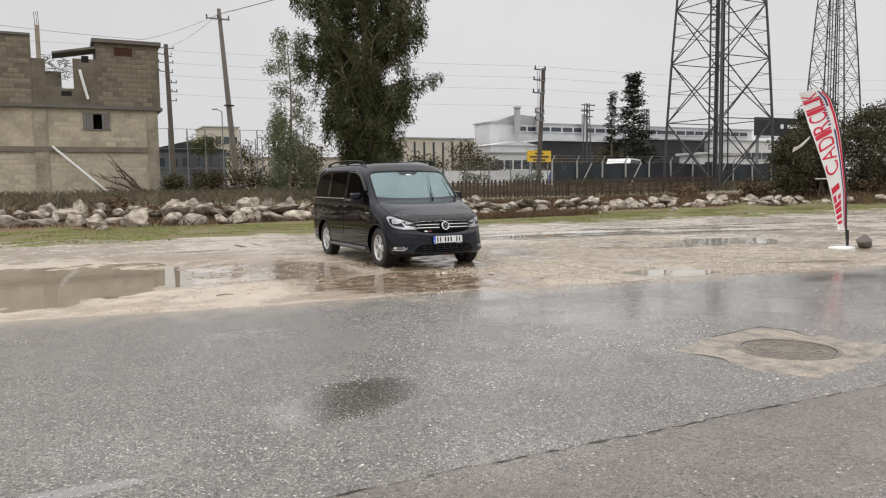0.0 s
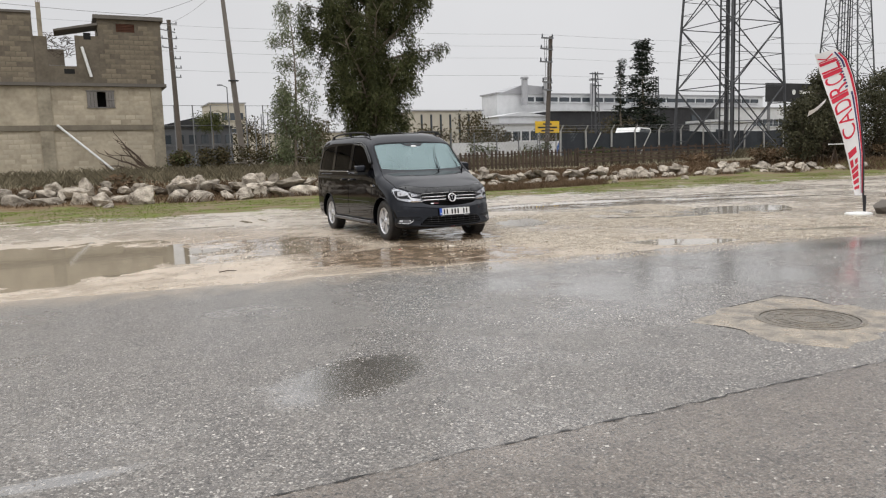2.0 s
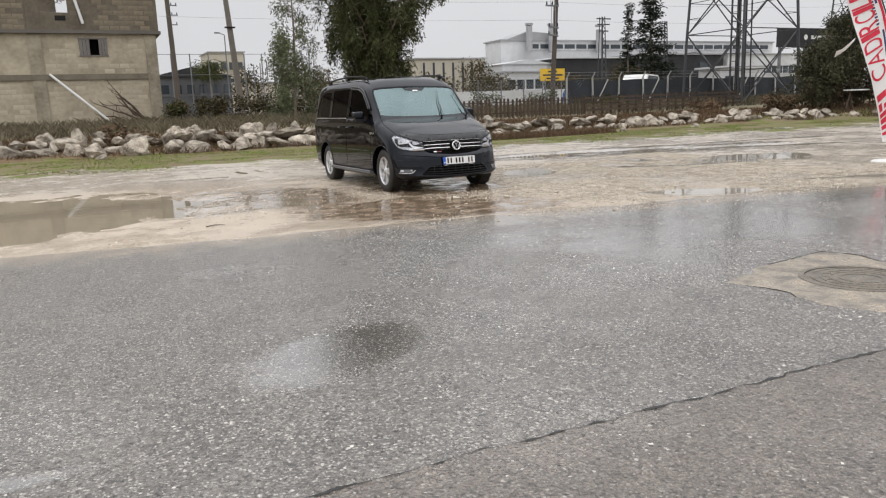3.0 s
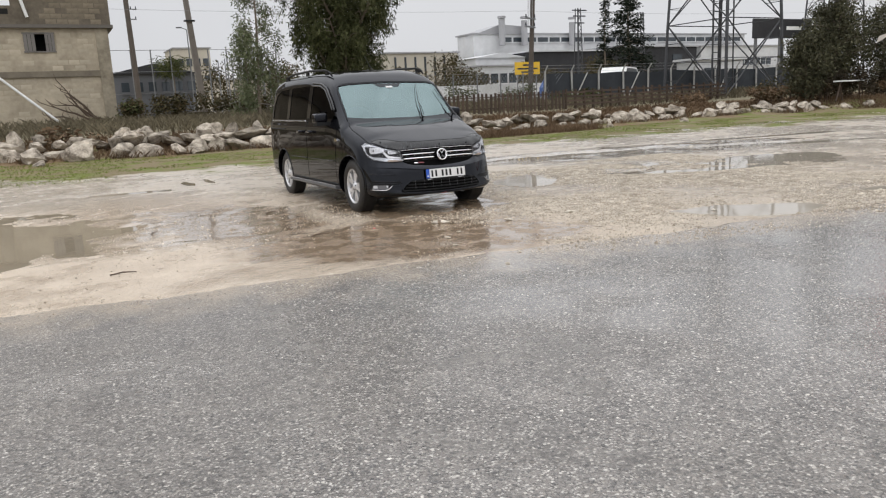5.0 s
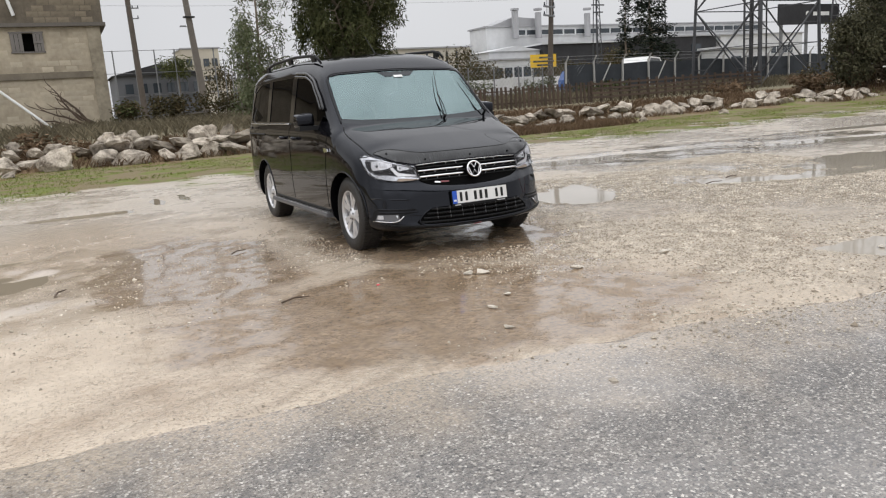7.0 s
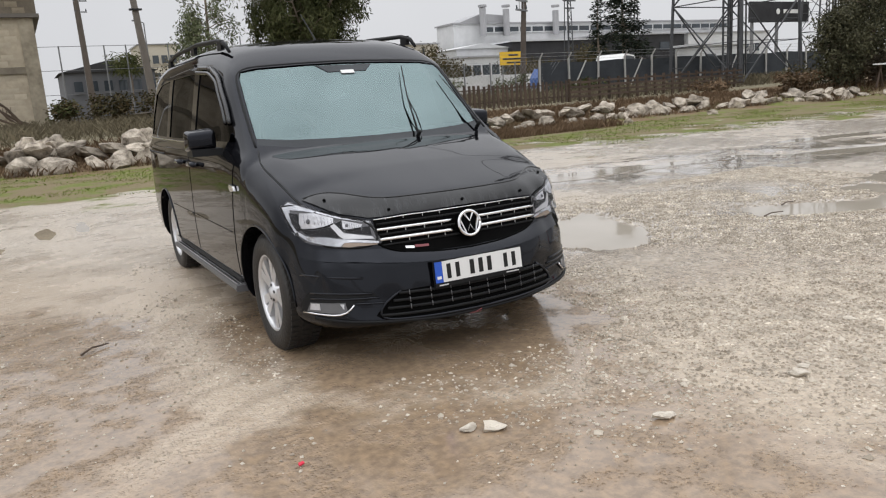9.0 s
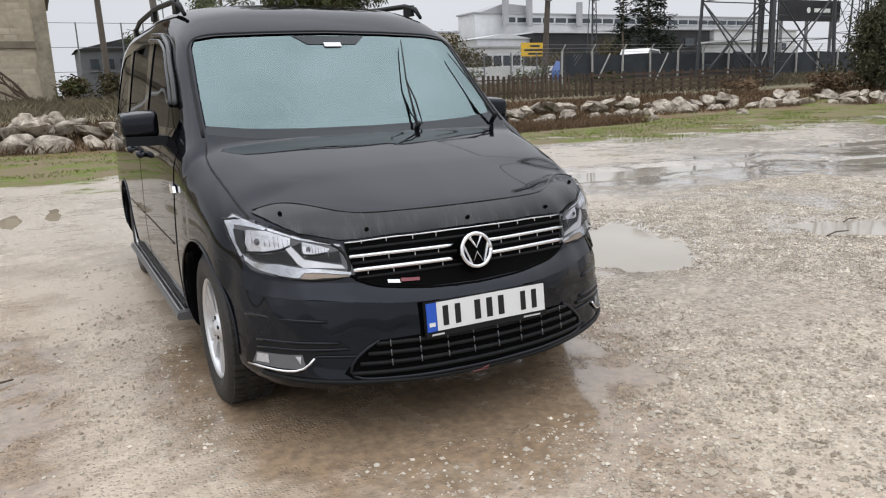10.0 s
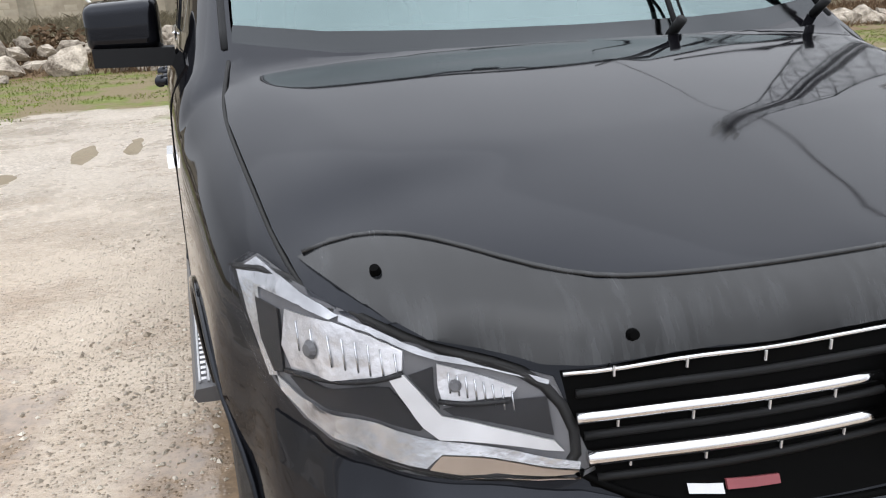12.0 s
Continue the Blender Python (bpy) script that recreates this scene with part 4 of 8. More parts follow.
def make_rocks():
    kinds = [rock_mesh(s) for s in range(9)]
    rng = random.Random(11)

    def put(x, y, z, sx, sy, sz, turn, lab="pale limestone boulder lying on the weedy bank"):
        ob = new("boulder", rng.choice(kinds))
        ob.matrix_basis = pose(x, y, z, rng.uniform(-25, 25), rng.uniform(-25, 25), turn) @ Matrix.Diagonal((sx, sy, sz, 1))
        tagged(ob, lab, "boulder", "boulders along the bank")
    x = -14.0
    while x < 36:
        y = float(np.interp(x, STONE_X, STONE_Y))
        big = rng.uniform(0.42, 1.05) * (1.2 if x < 10 else 0.88)
        put(x, y + rng.uniform(-0.25, 0.3), 0.13, big * rng.uniform(1.0, 1.7), big, big * rng.uniform(0.6, 0.9), rng.uniform(-30, 30) + 90 * (rng.random() < 0.2))
        x += big * rng.uniform(0.7, 1.0)
    x = -14.0
    while x < 35:
        y = float(np.interp(x, STONE_X, STONE_Y)) + 0.65
        big = rng.uniform(0.45, 1.0) * (1.1 if x < 10 else 0.86)
        if rng.random() < (0.95 if x < 27 else 0.7):
            put(x, y + rng.uniform(-0.2, 0.3), (0.46 if x < 10 else 0.40) + rng.uniform(-0.06, 0.1), big * rng.uniform(1.0, 1.8), big, big * rng.uniform(0.45, 0.75), rng.uniform(-30, 30) + 90 * (rng.random() < 0.2))
        x += big * rng.uniform(0.6, 0.95)
    for k in range(26):
        x = rng.uniform(-8, 16)
        put(x, float(np.interp(x, STONE_X, STONE_Y)) + 1.2, 0.62, *[rng.uniform(0.5, 0.9) for _ in range(3)], rng.uniform(0, 180))
    for x, y, s in ((37, 26.5, 0.8), (39, 26, 0.7), (41.5, 25, 0.8), (44, 25, 0.7), (13.0, 26.6, 0.35), (21.5, 27.2, 0.4), (25.5, 27.2, 0.45), (1.5, 28.2, 0.4), (-2.5, 27.8, 0.5)):
        put(x, y, zg(x, y) + 0.1 * s, s * 1.3, s, s * 0.7, rng.uniform(0, 180), "small pale stone lying in the grass")


make_rocks()

# ---- plants ----


def blades(name, mat, label, cat, count, place, height, width, lean, seed):
    """Thin upright blades, two triangles each."""
    rng = np.random.default_rng(seed)
    x, y = place(rng, count)
    z = ground_height(x, y) - 0.015
    count = len(x)
    a, hgt, w = rng.uniform(0, 2 * math.pi, count), height * rng.uniform(0.4, 1.3, count), width * rng.uniform(0.6, 1.4, count)
    lx, ly = rng.normal(0, lean, count) * hgt, rng.normal(0, lean, count) * hgt
    c, s = np.cos(a) * w, np.sin(a) * w
    v = np.stack([np.stack([x - c, y - s, z], -1), np.stack([x + c, y + s, z], -1),
                  np.stack([x + lx * 0.4 + c * 0.7, y + ly * 0.4 + s * 0.7, z + hgt * 0.6], -1), np.stack([x + lx, y + ly, z + hgt], -1)], 1).reshape(-1, 3)
    i = np.arange(count)[:, None] * 4
    f = np.concatenate([i + np.array([[0, 1, 2]]), i + np.array([[0, 2, 3]])])
    me = bpy.data.meshes.new(name)
    me.from_pydata(v.tolist(), [], f.tolist())
    me.materials.append(mat)
    tagged(new(name, me), label, cat, kind="stuff")


def in_grass(rng, count):
    x, y = rng.uniform(-6, 34, count * 3), rng.uniform(20.9, 29.5, count * 3)
    ok = (y < np.interp(x, STONE_X, STONE_Y) + 0.4) & (fbm(x * 0.5, y * 0.9, 77) + np.clip(y - 22.5, -2, 2.5) * 0.04 > 0.04)
    return x[ok][:count], y[ok][:count]


def on_bank(rng, count):
    x = rng.uniform(-14, 40, count)
    return x, np.interp(x, STONE_X, STONE_Y) + rng.uniform(-0.5, 2.9, count)


def before_stones(rng, count):
    x = rng.uniform(13.5, 20.5, count)
    return x, np.interp(x, STONE_X, STONE_Y) + rng.uniform(-2.2, 0.2, count)


def on_field(rng, count):
    x, y = rng.uniform(-12, 50, count), rng.uniform(34.6, 47, count)
    ok = (x > 5.5) | (y < 45.6)
    return x[ok], y[ok]


blades("grass", GRASS, "short bright green grass in patches", "grass", 36000, in_grass, 0.045, 0.009, 0.6, 1)
blades("dry_weeds", DRY_WEED, "brown dry weeds among the boulders", "weeds", 34000, on_bank, 0.22, 0.011, 0.4, 2)
blades("dry_weeds", DRY_WEED, "reddish brown dry weeds in front of the boulders", "weeds", 7000, before_stones, 0.2, 0.012, 0.45, 3)
blades("field_weeds", FIELD_WEED, "straggly brown dry weeds on the field", "weeds", 26000, on_field, 0.42, 0.016, 0.5, 5)


def leaf_cloud(sh, rng, centre, radius, count, length, width, droop=0.6):
    """Small leaves scattered through a clump."""
    g = np.random.default_rng(rng.randrange(1 << 30))

    def unit(a):
        return a / np.linalg.norm(a, axis=1, keepdims=True)
    d = unit(g.normal(size=(count, 3))) * g.random((count, 1)) ** 0.45
    p = np.array(centre) + d * np.array(radius)
    a = g.uniform(0, 2 * math.pi, count)
    e = unit(np.stack([np.cos(a), np.sin(a), g.uniform(-1.2, 0.2, count) * droop * 2], -1)) * length * g.uniform(0.6, 1.3, (count, 1))
    s = unit(np.cross(e, g.normal(size=(count, 3)))) * width * g.uniform(0.6, 1.3, (count, 1))
    v = np.stack([p - s * 0.3, p + e * 0.5 - s, p + e, p + e * 0.5 + s], 1).reshape(-1, 3)
    k = len(sh.v)
    sh.v += v.tolist()
    sh.f += (np.arange(count)[:, None] * 4 + np.arange(4)[None, :] + k).tolist()


def make_tree(name, label, x, y, height, crown, leaf, seed, start=0.2, clumps=60, per=70, size=(0.30, 0.06), shape="column", radius=0.25, lean=0.0, spread=1.0, limbs=()):
    rng = random.Random(seed)
    z = zg(x, y) - 0.05
    tree = empty(name, x, y, z)
    tagged(tree, label, "tree")
    wood, leaves = Shape(), Shape()
    pts = [Vector((lean * height * t + 0.12 * math.sin(5 * t + seed), 0.12 * math.cos(4 * t + seed), height * t)) for t in [i / 9 for i in range(10)]]
    wood.path(pts, [radius * (1 - 0.9 * i / 9) for i in range(10)], 8)
    for k in range(clumps):
        t = start + (1 - start) * ((k + rng.random()) / clumps)
        i = min(8, int(t * 9))
        base = pts[i].lerp(pts[i + 1], t * 9 - i)
        u = (t - start) / (1 - start)
        if shape == "column":
            r = crown * (0.55 + 0.55 * math.sin(math.pi * min(1, u * 0.95 + 0.12))) * rng.uniform(0.35, 1.1)
        elif shape == "fan":
            r = crown * (0.42 + 0.62 * min(1.0, u * 2.4)) * (0.25 + 0.85 * math.sqrt(rng.random()))
        elif shape == "cone":
            r = crown * (1.02 - u) * rng.uniform(0.55, 1.1)
        else:
            r = crown * math.sqrt(max(0.05, 1 - (1.7 * u - 0.75) ** 2)) * rng.uniform(0.3, 1.1)
        a = rng.uniform(0, 2 * math.pi)
        rise = -0.15 * r if shape == "cone" else 0.35 * r
        tip = base + Vector((r * math.cos(a), r * math.sin(a), rise))
        mid = base.lerp(tip, 0.5) + Vector((0, 0, 0.1 * r))
        wood.path([base, mid, tip], [radius * 0.28 * (1.1 - u), radius * 0.16 * (1.1 - u) + 0.008, 0.008], 5)
        cr = (0.55 + 0.25 * crown * rng.uniform(0.5, 1.0)) * spread
        flat = {"cone": 0.35, "fan": 2.1}.get(shape, 1.15)
        leaf_cloud(leaves, rng, tip, (cr, cr, cr * flat), per, size[0], size[1], 0.25 if shape == "cone" else 0.8)
        if r > crown * 0.5:
            leaf_cloud(leaves, rng, mid, (cr * 0.9, cr * 0.9, cr * flat), per // 2, size[0], size[1], 0.25 if shape == "cone" else 0.8)
    for h0, dx, dz in limbs:
        base = pts[int(h0 * 9)]
        tip = base + Vector((dx, -0.3, dz))
        wood.path([base, base.lerp(tip, 0.5) + Vector((0, 0, 0.25)), tip], [radius * 0.3, radius * 0.2, 0.012], 6)
        for k in range(9):
            leaf_cloud(leaves, rng, base.lerp(tip, 0.45 + 0.06 * k) + Vector((rng.uniform(-0.2, 0.2), 0, -0.25)), (0.34, 0.34, 0.5), per, size[0], size[1], 0.8)
    part("trunk", wood, BARK, tree, "grey-brown trunk with limbs")
    part("crown", leaves, leaf, tree)
    return tree



def make_eucalyptus(x, y, height, seed):
    """Several steep limbs, each hung with separate drooping sprays of narrow leaves."""
    rng = random.Random(seed)
    tree = empty("eucalyptus_tree", x, y, zg(x, y) - 0.05)
    tagged(tree, "tall dense dark green eucalyptus behind the parked van", "tree")
    wood, leaves = Shape(), Shape()

    def reach(z, side):
        half = float(np.interp(z, [1.5, 3, 5, 7, 9, 12, 15, height], [1.5, 2.0, 2.5, 3.1, 3.5, 3.6, 3.0, 1.2]))
        return half * (1.06 if side < 0 else 0.94)
    trunk = [Vector((0.10 * math.sin(k), 0.08 * math.cos(2 * k), height * 0.96 * k / 10)) for k in range(11)]
    wood.path(trunk, [0.30 * (1 - 0.09 * k) for k in range(11)], 9)
    for k in range(44):
        z0 = 0.4 + (height - 4.2) * (k + rng.random()) / 44
        a = k * 2.399 + rng.uniform(-0.4, 0.4)
        rise = rng.uniform(1.6, 3.6)
        far = reach(z0 + rise, math.cos(a)) * rng.uniform(0.72, 1.0)
        base = trunk[min(9, int(z0 / height / 0.096))].copy()
        base.z = z0
        tip = Vector((far * math.cos(a), far * math.sin(a), z0 + rise))
        bend = base.lerp(tip, 0.5) + Vector((0, 0, -0.12 * rise))
        wood.path([base, bend, tip], [0.10, 0.065, 0.02], 6)
        for q in range(17):
            f = 0.12 + 0.92 * (q + rng.random()) / 17
            on = base.lerp(bend, f * 2) if f < 0.5 else bend.lerp(tip, f * 2 - 1)
            p = on + Vector((rng.uniform(-0.85, 0.85), rng.uniform(-0.85, 0.85), rng.uniform(-0.3, 0.9)))
            limit = reach(p.z, p.x)
            out = math.hypot(p.x, p.y)
            if out > limit:
                p.x, p.y = p.x * limit / out, p.y * limit / out
            wood.path([on, on.lerp(p, 0.6) + Vector((0, 0, 0.12)), p], [0.025, 0.016, 0.006], 4)
            w = rng.uniform(0.24, 0.46)
            leaf_cloud(leaves, rng, p - Vector((0, 0, 0.3)), (w, w, rng.uniform(0.5, 0.95)), int(430 * w), 0.24, 0.028, 1.0)
    for z0, dx, dz in ((5.6, 4.3, 1.0), (5.9, -3.5, 1.6), (7.6, -3.7, 0.9), (3.6, -2.5, 0.7)):
        base, tip = Vector((0, 0, z0)), Vector((dx, -0.3, z0 + dz))
        wood.path([base, base.lerp(tip, 0.5) + Vector((0, 0, 0.25)), tip], [0.08, 0.05, 0.012], 6)
        for k in range(13):
            p = base.lerp(tip, 0.4 + 0.05 * k) + Vector((rng.uniform(-0.2, 0.2), rng.uniform(-0.3, 0.3), rng.uniform(-0.45, 0.15)))
            leaf_cloud(leaves, rng, p, (0.24, 0.24, rng.uniform(0.3, 0.55)), 80, 0.24, 0.026, 1.0)
    part("trunk", wood, BARK, tree, "grey-brown trunk with limbs")
    part("crown", leaves, EUC_LEAF, tree)


make_eucalyptus(15.4, 40, 17.5, 3)
make_tree("young_tree", "slender pale green young tree with sparse foliage", 11.2, 40.5, 8.6, 1.05, PALE_LEAF, 5, 0.22, 48, 66, (0.2, 0.026), radius=0.09, spread=0.5)
make_tree("young_tree", "bushy pale green young tree", 10.7, 41, 4.4, 0.95, PALE_LEAF, 6, 0.1, 40, 95, (0.18, 0.028), "round", 0.08, spread=0.55)
make_tree("young_tree", "bushy green young tree by the fence", 12.4, 41.5, 2.8, 0.8, PALE_LEAF, 7, 0.1, 22, 34, (0.18, 0.03), "round", 0.08, spread=0.6)
make_tree("conifer_tree", "dark ragged conifer in front of the factory", 47.4, 55, 10.4, 2.5, DARK_NEEDLE, 8, 0.05, 105, 60, (0.32, 0.055), "cone", 0.2, spread=0.72)
make_tree("conifer_tree", "thin dark conifer beside the taller one", 45.3, 55.5, 8.8, 0.85, DARK_NEEDLE, 9, 0.12, 60, 34, (0.25, 0.05), "cone", 0.12, spread=0.6)
for bx, by, bh, bc, sd in ((35.5, 28.9, 3.2, 1.0, 21), (37.7, 28.7, 4.7, 1.5, 22), (40.4, 28.0, 4.5, 1.7, 23), (43.0, 27.6, 5.2, 2.1, 24), (47.0, 27.0, 5.0, 2.2, 25), (41.0, 31.5, 4.6, 1.8, 26)):
    make_tree("olive_tree", "dark green bushy tree at the edge of the lot", bx, by, bh, bc, OLIVE_LEAF, sd, 0.12, 100, 66, (0.17, 0.036), "round", 0.12, spread=0.5)


def make_bush(label, x, y, w, d, h, leaf, count, seed, size=(0.16, 0.045)):
    rng = random.Random(seed)
    sh = Shape()
    z = zg(x, y)
    bush = empty("bush", x, y, z)
    tagged(bush, label, "bush")
    for k in range(int(6 + w * 3)):
        p = Vector((rng.uniform(-w / 2, w / 2), rng.uniform(-d / 2, d / 2), rng.uniform(0.25, 0.8) * h))
        part("stem", Shape().path([(p.x * 0.7, p.y * 0.7, -0.05), p], [0.025, 0.008], 4), TWIG, bush)
        leaf_cloud(sh, rng, p, (0.45, 0.4, 0.3 * h), count, size[0], size[1], 0.3)
    part("foliage", sh, leaf, bush)


for x, y, w, d, h, leaf, c, sd in ((6.6, 45.4, 2.4, 1.2, 1.45, HEDGE_LEAF, 120, 31), (8.4, 45.6, 2.8, 1.4, 1.5, HEDGE_LEAF, 120, 32), (10.4, 45.4, 2.6, 1.2, 1.4, HEDGE_LEAF, 120, 33),
                                   (12.6, 45.4, 2.8, 1.2, 1.45, HEDGE_LEAF, 120, 34), (14.8, 45.2, 2.8, 1.2, 1.4, HEDGE_LEAF, 120, 55), (5.9, 45.2, 0.9, 0.8, 1.2, SHRUB_LEAF, 60, 35),
                                   (24.5, 44.5, 1.6, 1.2, 1.5, SHRUB_LEAF, 60, 36), (27.5, 43, 2.4, 1.2, 1.4, SHRUB_LEAF, 70, 37), (31, 41.2, 3.0, 0.9, 1.0, SHRUB_LEAF, 50, 38),
                                   (33.8, 29.8, 2.4, 1.2, 0.9, DRY_WEED, 60, 39), (36.5, 29, 2.6, 1.2, 1.0, DRY_WEED, 60, 40), (30.8, 31.5, 2.2, 1.2, 0.8, DRY_WEED, 60, 41),
                                   (40.5, 27.5, 3.0, 1.4, 1.0, DRY_WEED, 60, 42), (2.5, 31.5, 1.6, 0.8, 0.7, DRY_WEED, 40, 43), (35.0, 29.8, 2.6, 1.0, 1.2, HEDGE_LEAF, 60, 45), (38.8, 29.4, 2.8, 1.0, 1.2, HEDGE_LEAF, 60, 46), (43.0, 29.0, 3.0, 1.0, 1.3, HEDGE_LEAF, 60, 47), (21, 46, 2.6, 1.4, 1.3, HEDGE_LEAF, 60, 44),
                                   (36.2, 28.2, 2.4, 1.0, 1.5, TWIG_LEAF, 90, 51), (38.6, 27.9, 2.6, 1.0, 1.7, TWIG_LEAF, 90, 52), (41.4, 27.2, 3.0, 1.0, 1.8, TWIG_LEAF, 90, 53), (44.4, 26.6, 3.0, 1.0, 1.8, TWIG_LEAF, 90, 54)):
    make_bush("low bush, green and brown, on the bank" if leaf not in (DRY_WEED, TWIG_LEAF) else "low dry brown thicket on the bank", x, y, w, d, h, leaf, c, sd)

# ---- utility poles and wires ----
POLE1 = ((10.68, 52.0, 0.9), (9.88, 52.0, 13.0))
POLE0 = ((9.86, 78.0, 0.9), (9.62, 78.0, 15.2))


def make_pole(label, base, top, r0, r1, mat, arms, ring=None, square=False):
    pole = empty("utility_pole", base[0], base[1], base[2])
    tagged(pole, label, "utility pole")
    b, t = Vector((0, 0, -0.1)), Vector(top) - Vector(base)
    part("shaft", Shape().tube(b, t, r0, r1, 4 if square else 10), mat, pole)
    for h, x0, x1, dz in arms:
        p = b.lerp(t, h)
        arm = part("crossarm", Shape().box((p.x + (x0 + x1) / 2, p.y - 0.12, p.z), (x1 - x0, 0.1, 0.09), Matrix.Rotation(dz, 3, "Y")), STEEL, pole)
        for k in range(3 if x1 - x0 > 0.9 else 2):
            f = k / (2 if x1 - x0 > 0.9 else 1)
            q = p + Vector((x0 + 0.06 + (x1 - x0 - 0.12) * f, -0.12, 0.05))
            part("insulator", Shape().tube(q, q + Vector((0, 0, 0.12)), 0.05, 0.05, 8).tube(q + Vector((0, 0, 0.12)), q + Vector((0, 0, 0.2)), 0.03, 0.04, 8), DARK_GLASS, arm)
    if ring:
        p = b.lerp(t, ring)
        part("bracket", Shape().box((p.x, p.y - 0.1, p.z), (0.62, 0.3, 0.08)), BLACK_METAL, pole)


make_pole("leaning grey concrete utility pole", POLE1[0], POLE1[1], 0.27, 0.145, POLE_CONCRETE, [(0.945, -0.9, 0.6, 0.0)], 0.49, True)
make_pole("dark wooden pole with rows of insulators beyond the house", POLE0[0], POLE0[1], 0.27, 0.2, POLE_WOOD,
          [(0.975, -0.7, 0.7, 0), (0.93, -0.9, 0.5, 0.2), (0.88, -0.8, 0.6, 0), (0.82, -0.8, 0.5, 0.1), (0.75, -0.2, 0.8, 0), (0.69, -0.2, 0.8, 0), (0.63, -0.2, 0.7, 0)])
make_pole("dark wooden pole with three short crossarms", (28.65, 43, 0.9), (29.15, 43, 9.0), 0.17, 0.12, POLE_WOOD,
          [(0.985, -0.8, 0.1, 0), (0.90, -0.85, 0.1, 0.08), (0.80, -0.85, 0.1, 0), (0.64, -0.6, 0.15, 0.1), (0.58, -0.6, 0.15, 0.1)])
wr = Shape()
for x in (28.55, 28.7, 28.85):
    wr.tube((x + 0.05, 42.85, 7.4), (x, 42.85, 5.6), 0.02, n=4)
    wr.tube((x, 42.85, 8.8), (x, 42.85, 7.4), 0.02, n=4)
tagged(part("jumper_wire", wr, WIRE), "short black wires running down beside the crossarms", "wire")


def wire(p, q, sag, r=0.018, n=14):
    p, q = Vector(p), Vector(q)
    pts = [p.lerp(q, i / n) - Vector((0, 0, sag * 4 * (i / n) * (1 - i / n))) for i in range(n + 1)]
    tagged(part("overhead_wire", Shape().path(pts, r, 4), WIRE), "thin dark overhead cable against the sky", "cable", "overhead cables")


for dz, dx in ((0, 0), (-0.75, 0), (-1.5, 0), (-2.6, 0)):
    wire((28.4, 43, 9.1 + dz), (-40, 62, 14.0 + dz), 1.2, 0.008)
    wire((28.4, 43, 9.1 + dz), (100, 34, 12.5 + dz), 1.4, 0.008)
P1T = Vector(POLE1[1]) - Vector((0.1, 0.2, 0.4))
wire(P1T, (4.6, 46.2, 9.6), 0.15, 0.015)
wire(P1T, Vector(POLE0[1]) - Vector((0, 0.2, 0.3)), 0.3, 0.012)
wire((4.6, 46.2, 9.6), (-20, 47, 12), 0.5, 0.015)
# the cable that crosses over the lot
wire(P1T, (31.0, -22, 14.0), 1.6, 0.03, 30)

# ---- lattice towers ----


def make_tower(x, y):
    tower = empty("lattice_tower", x, y, 0.8)
    tagged(tower, "tall grey steel lattice tower with cable ladder", "tower", "lattice towers")
    H = 36.0

    def half(z):
        return 2.5 * (1 - 0.86 * (z / H) ** 1.35)
    levels = [0, 4.6, 8.6, 12.2, 15.4, 18.2, 20.7, 23.0, 25.2, 27.2, 29.0, 30.7, 32.3, 33.8, 35.0, H]
    corner = [(-1, -1), (1, -1), (1, 1), (-1, 1)]

    def at(c, z):
        return Vector((c[0] * half(z), c[1] * half(z), z))
    for c in corner:
        part("leg", Shape().path([at(c, z) for z in levels], [0.105 - 0.055 * z / H for z in levels], 6), TOWER_STEEL, tower)
    for k in range(4):
        a, b = corner[k], corner[(k + 1) % 4]
        br = Shape()
        for i in range(len(levels) - 1):
            z0, z1 = levels[i], levels[i + 1]
            r = 0.044 - 0.02 * z0 / H
            br.tube(at(a, z0), at(b, z1), r, n=4).tube(at(b, z0), at(a, z1), r, n=4).tube(at(a, z1), at(b, z1), r * 0.9, n=4)
            mid = (at(a, z0) + at(b, z1) + at(b, z0) + at(a, z1)) / 4
            if i < 6:
                zq = (z0 + z1) / 2
                br.tube(at(a, zq), mid, r * 0.6, n=4).tube(at(b, zq), mid, r * 0.6, n=4)
                for t0, t1 in ((0.25, 0.25), (0.75, 0.75)):
                    z4 = z0 + (z1 - z0) * t0
                    br.tube(at(a, z4), at(a, z0 if t0 < 0.5 else z1).lerp(mid, 0.5), r * 0.5, n=4).tube(at(b, z4), at(b, z0 if t0 < 0.5 else z1).lerp(mid, 0.5), r * 0.5, n=4)
        part("bracing", br, TOWER_STEEL, tower)
    lad = Shape()
    for dx in (-0.35, 0.35):
        lad.tube((dx, 0.5, 0), (dx, 0.5, H - 1), 0.06, n=4)
    for k in range(70):
        lad.box((0, 0.5, 0.3 + k * 0.5), (0.7, 0.05, 0.05))
    part("ladder", lad, TOWER_STEEL, tower)
    for k in range(5):
        part("cable", Shape().tube((-0.85 + 0.34 * k + 0.1 * (k % 2), -0.4 + 0.3 * (k % 2), 0), (-0.40 + 0.16 * k, -0.2, H - 1), 0.075 if k % 2 else 0.05, n=5), BLACK_METAL, tower, "black vertical cable")
    ant = Shape()
    for a in range(6):
        q = Vector((math.cos(a * 1.05), math.sin(a * 1.05), 0)) * 1.0
        ant.box((q.x, q.y, H - 1.2), (0.25, 0.2, 2.0), Matrix.Rotation(a * 1.05, 3, "Z"))
    part("antenna", ant, WHITE_PAINT, tower)
    return tower


TOWER = make_tower(40.2, 38.3)
copy_thing(TOWER, pose(81.5, 59.5, 0.8, 0, 0, 12))


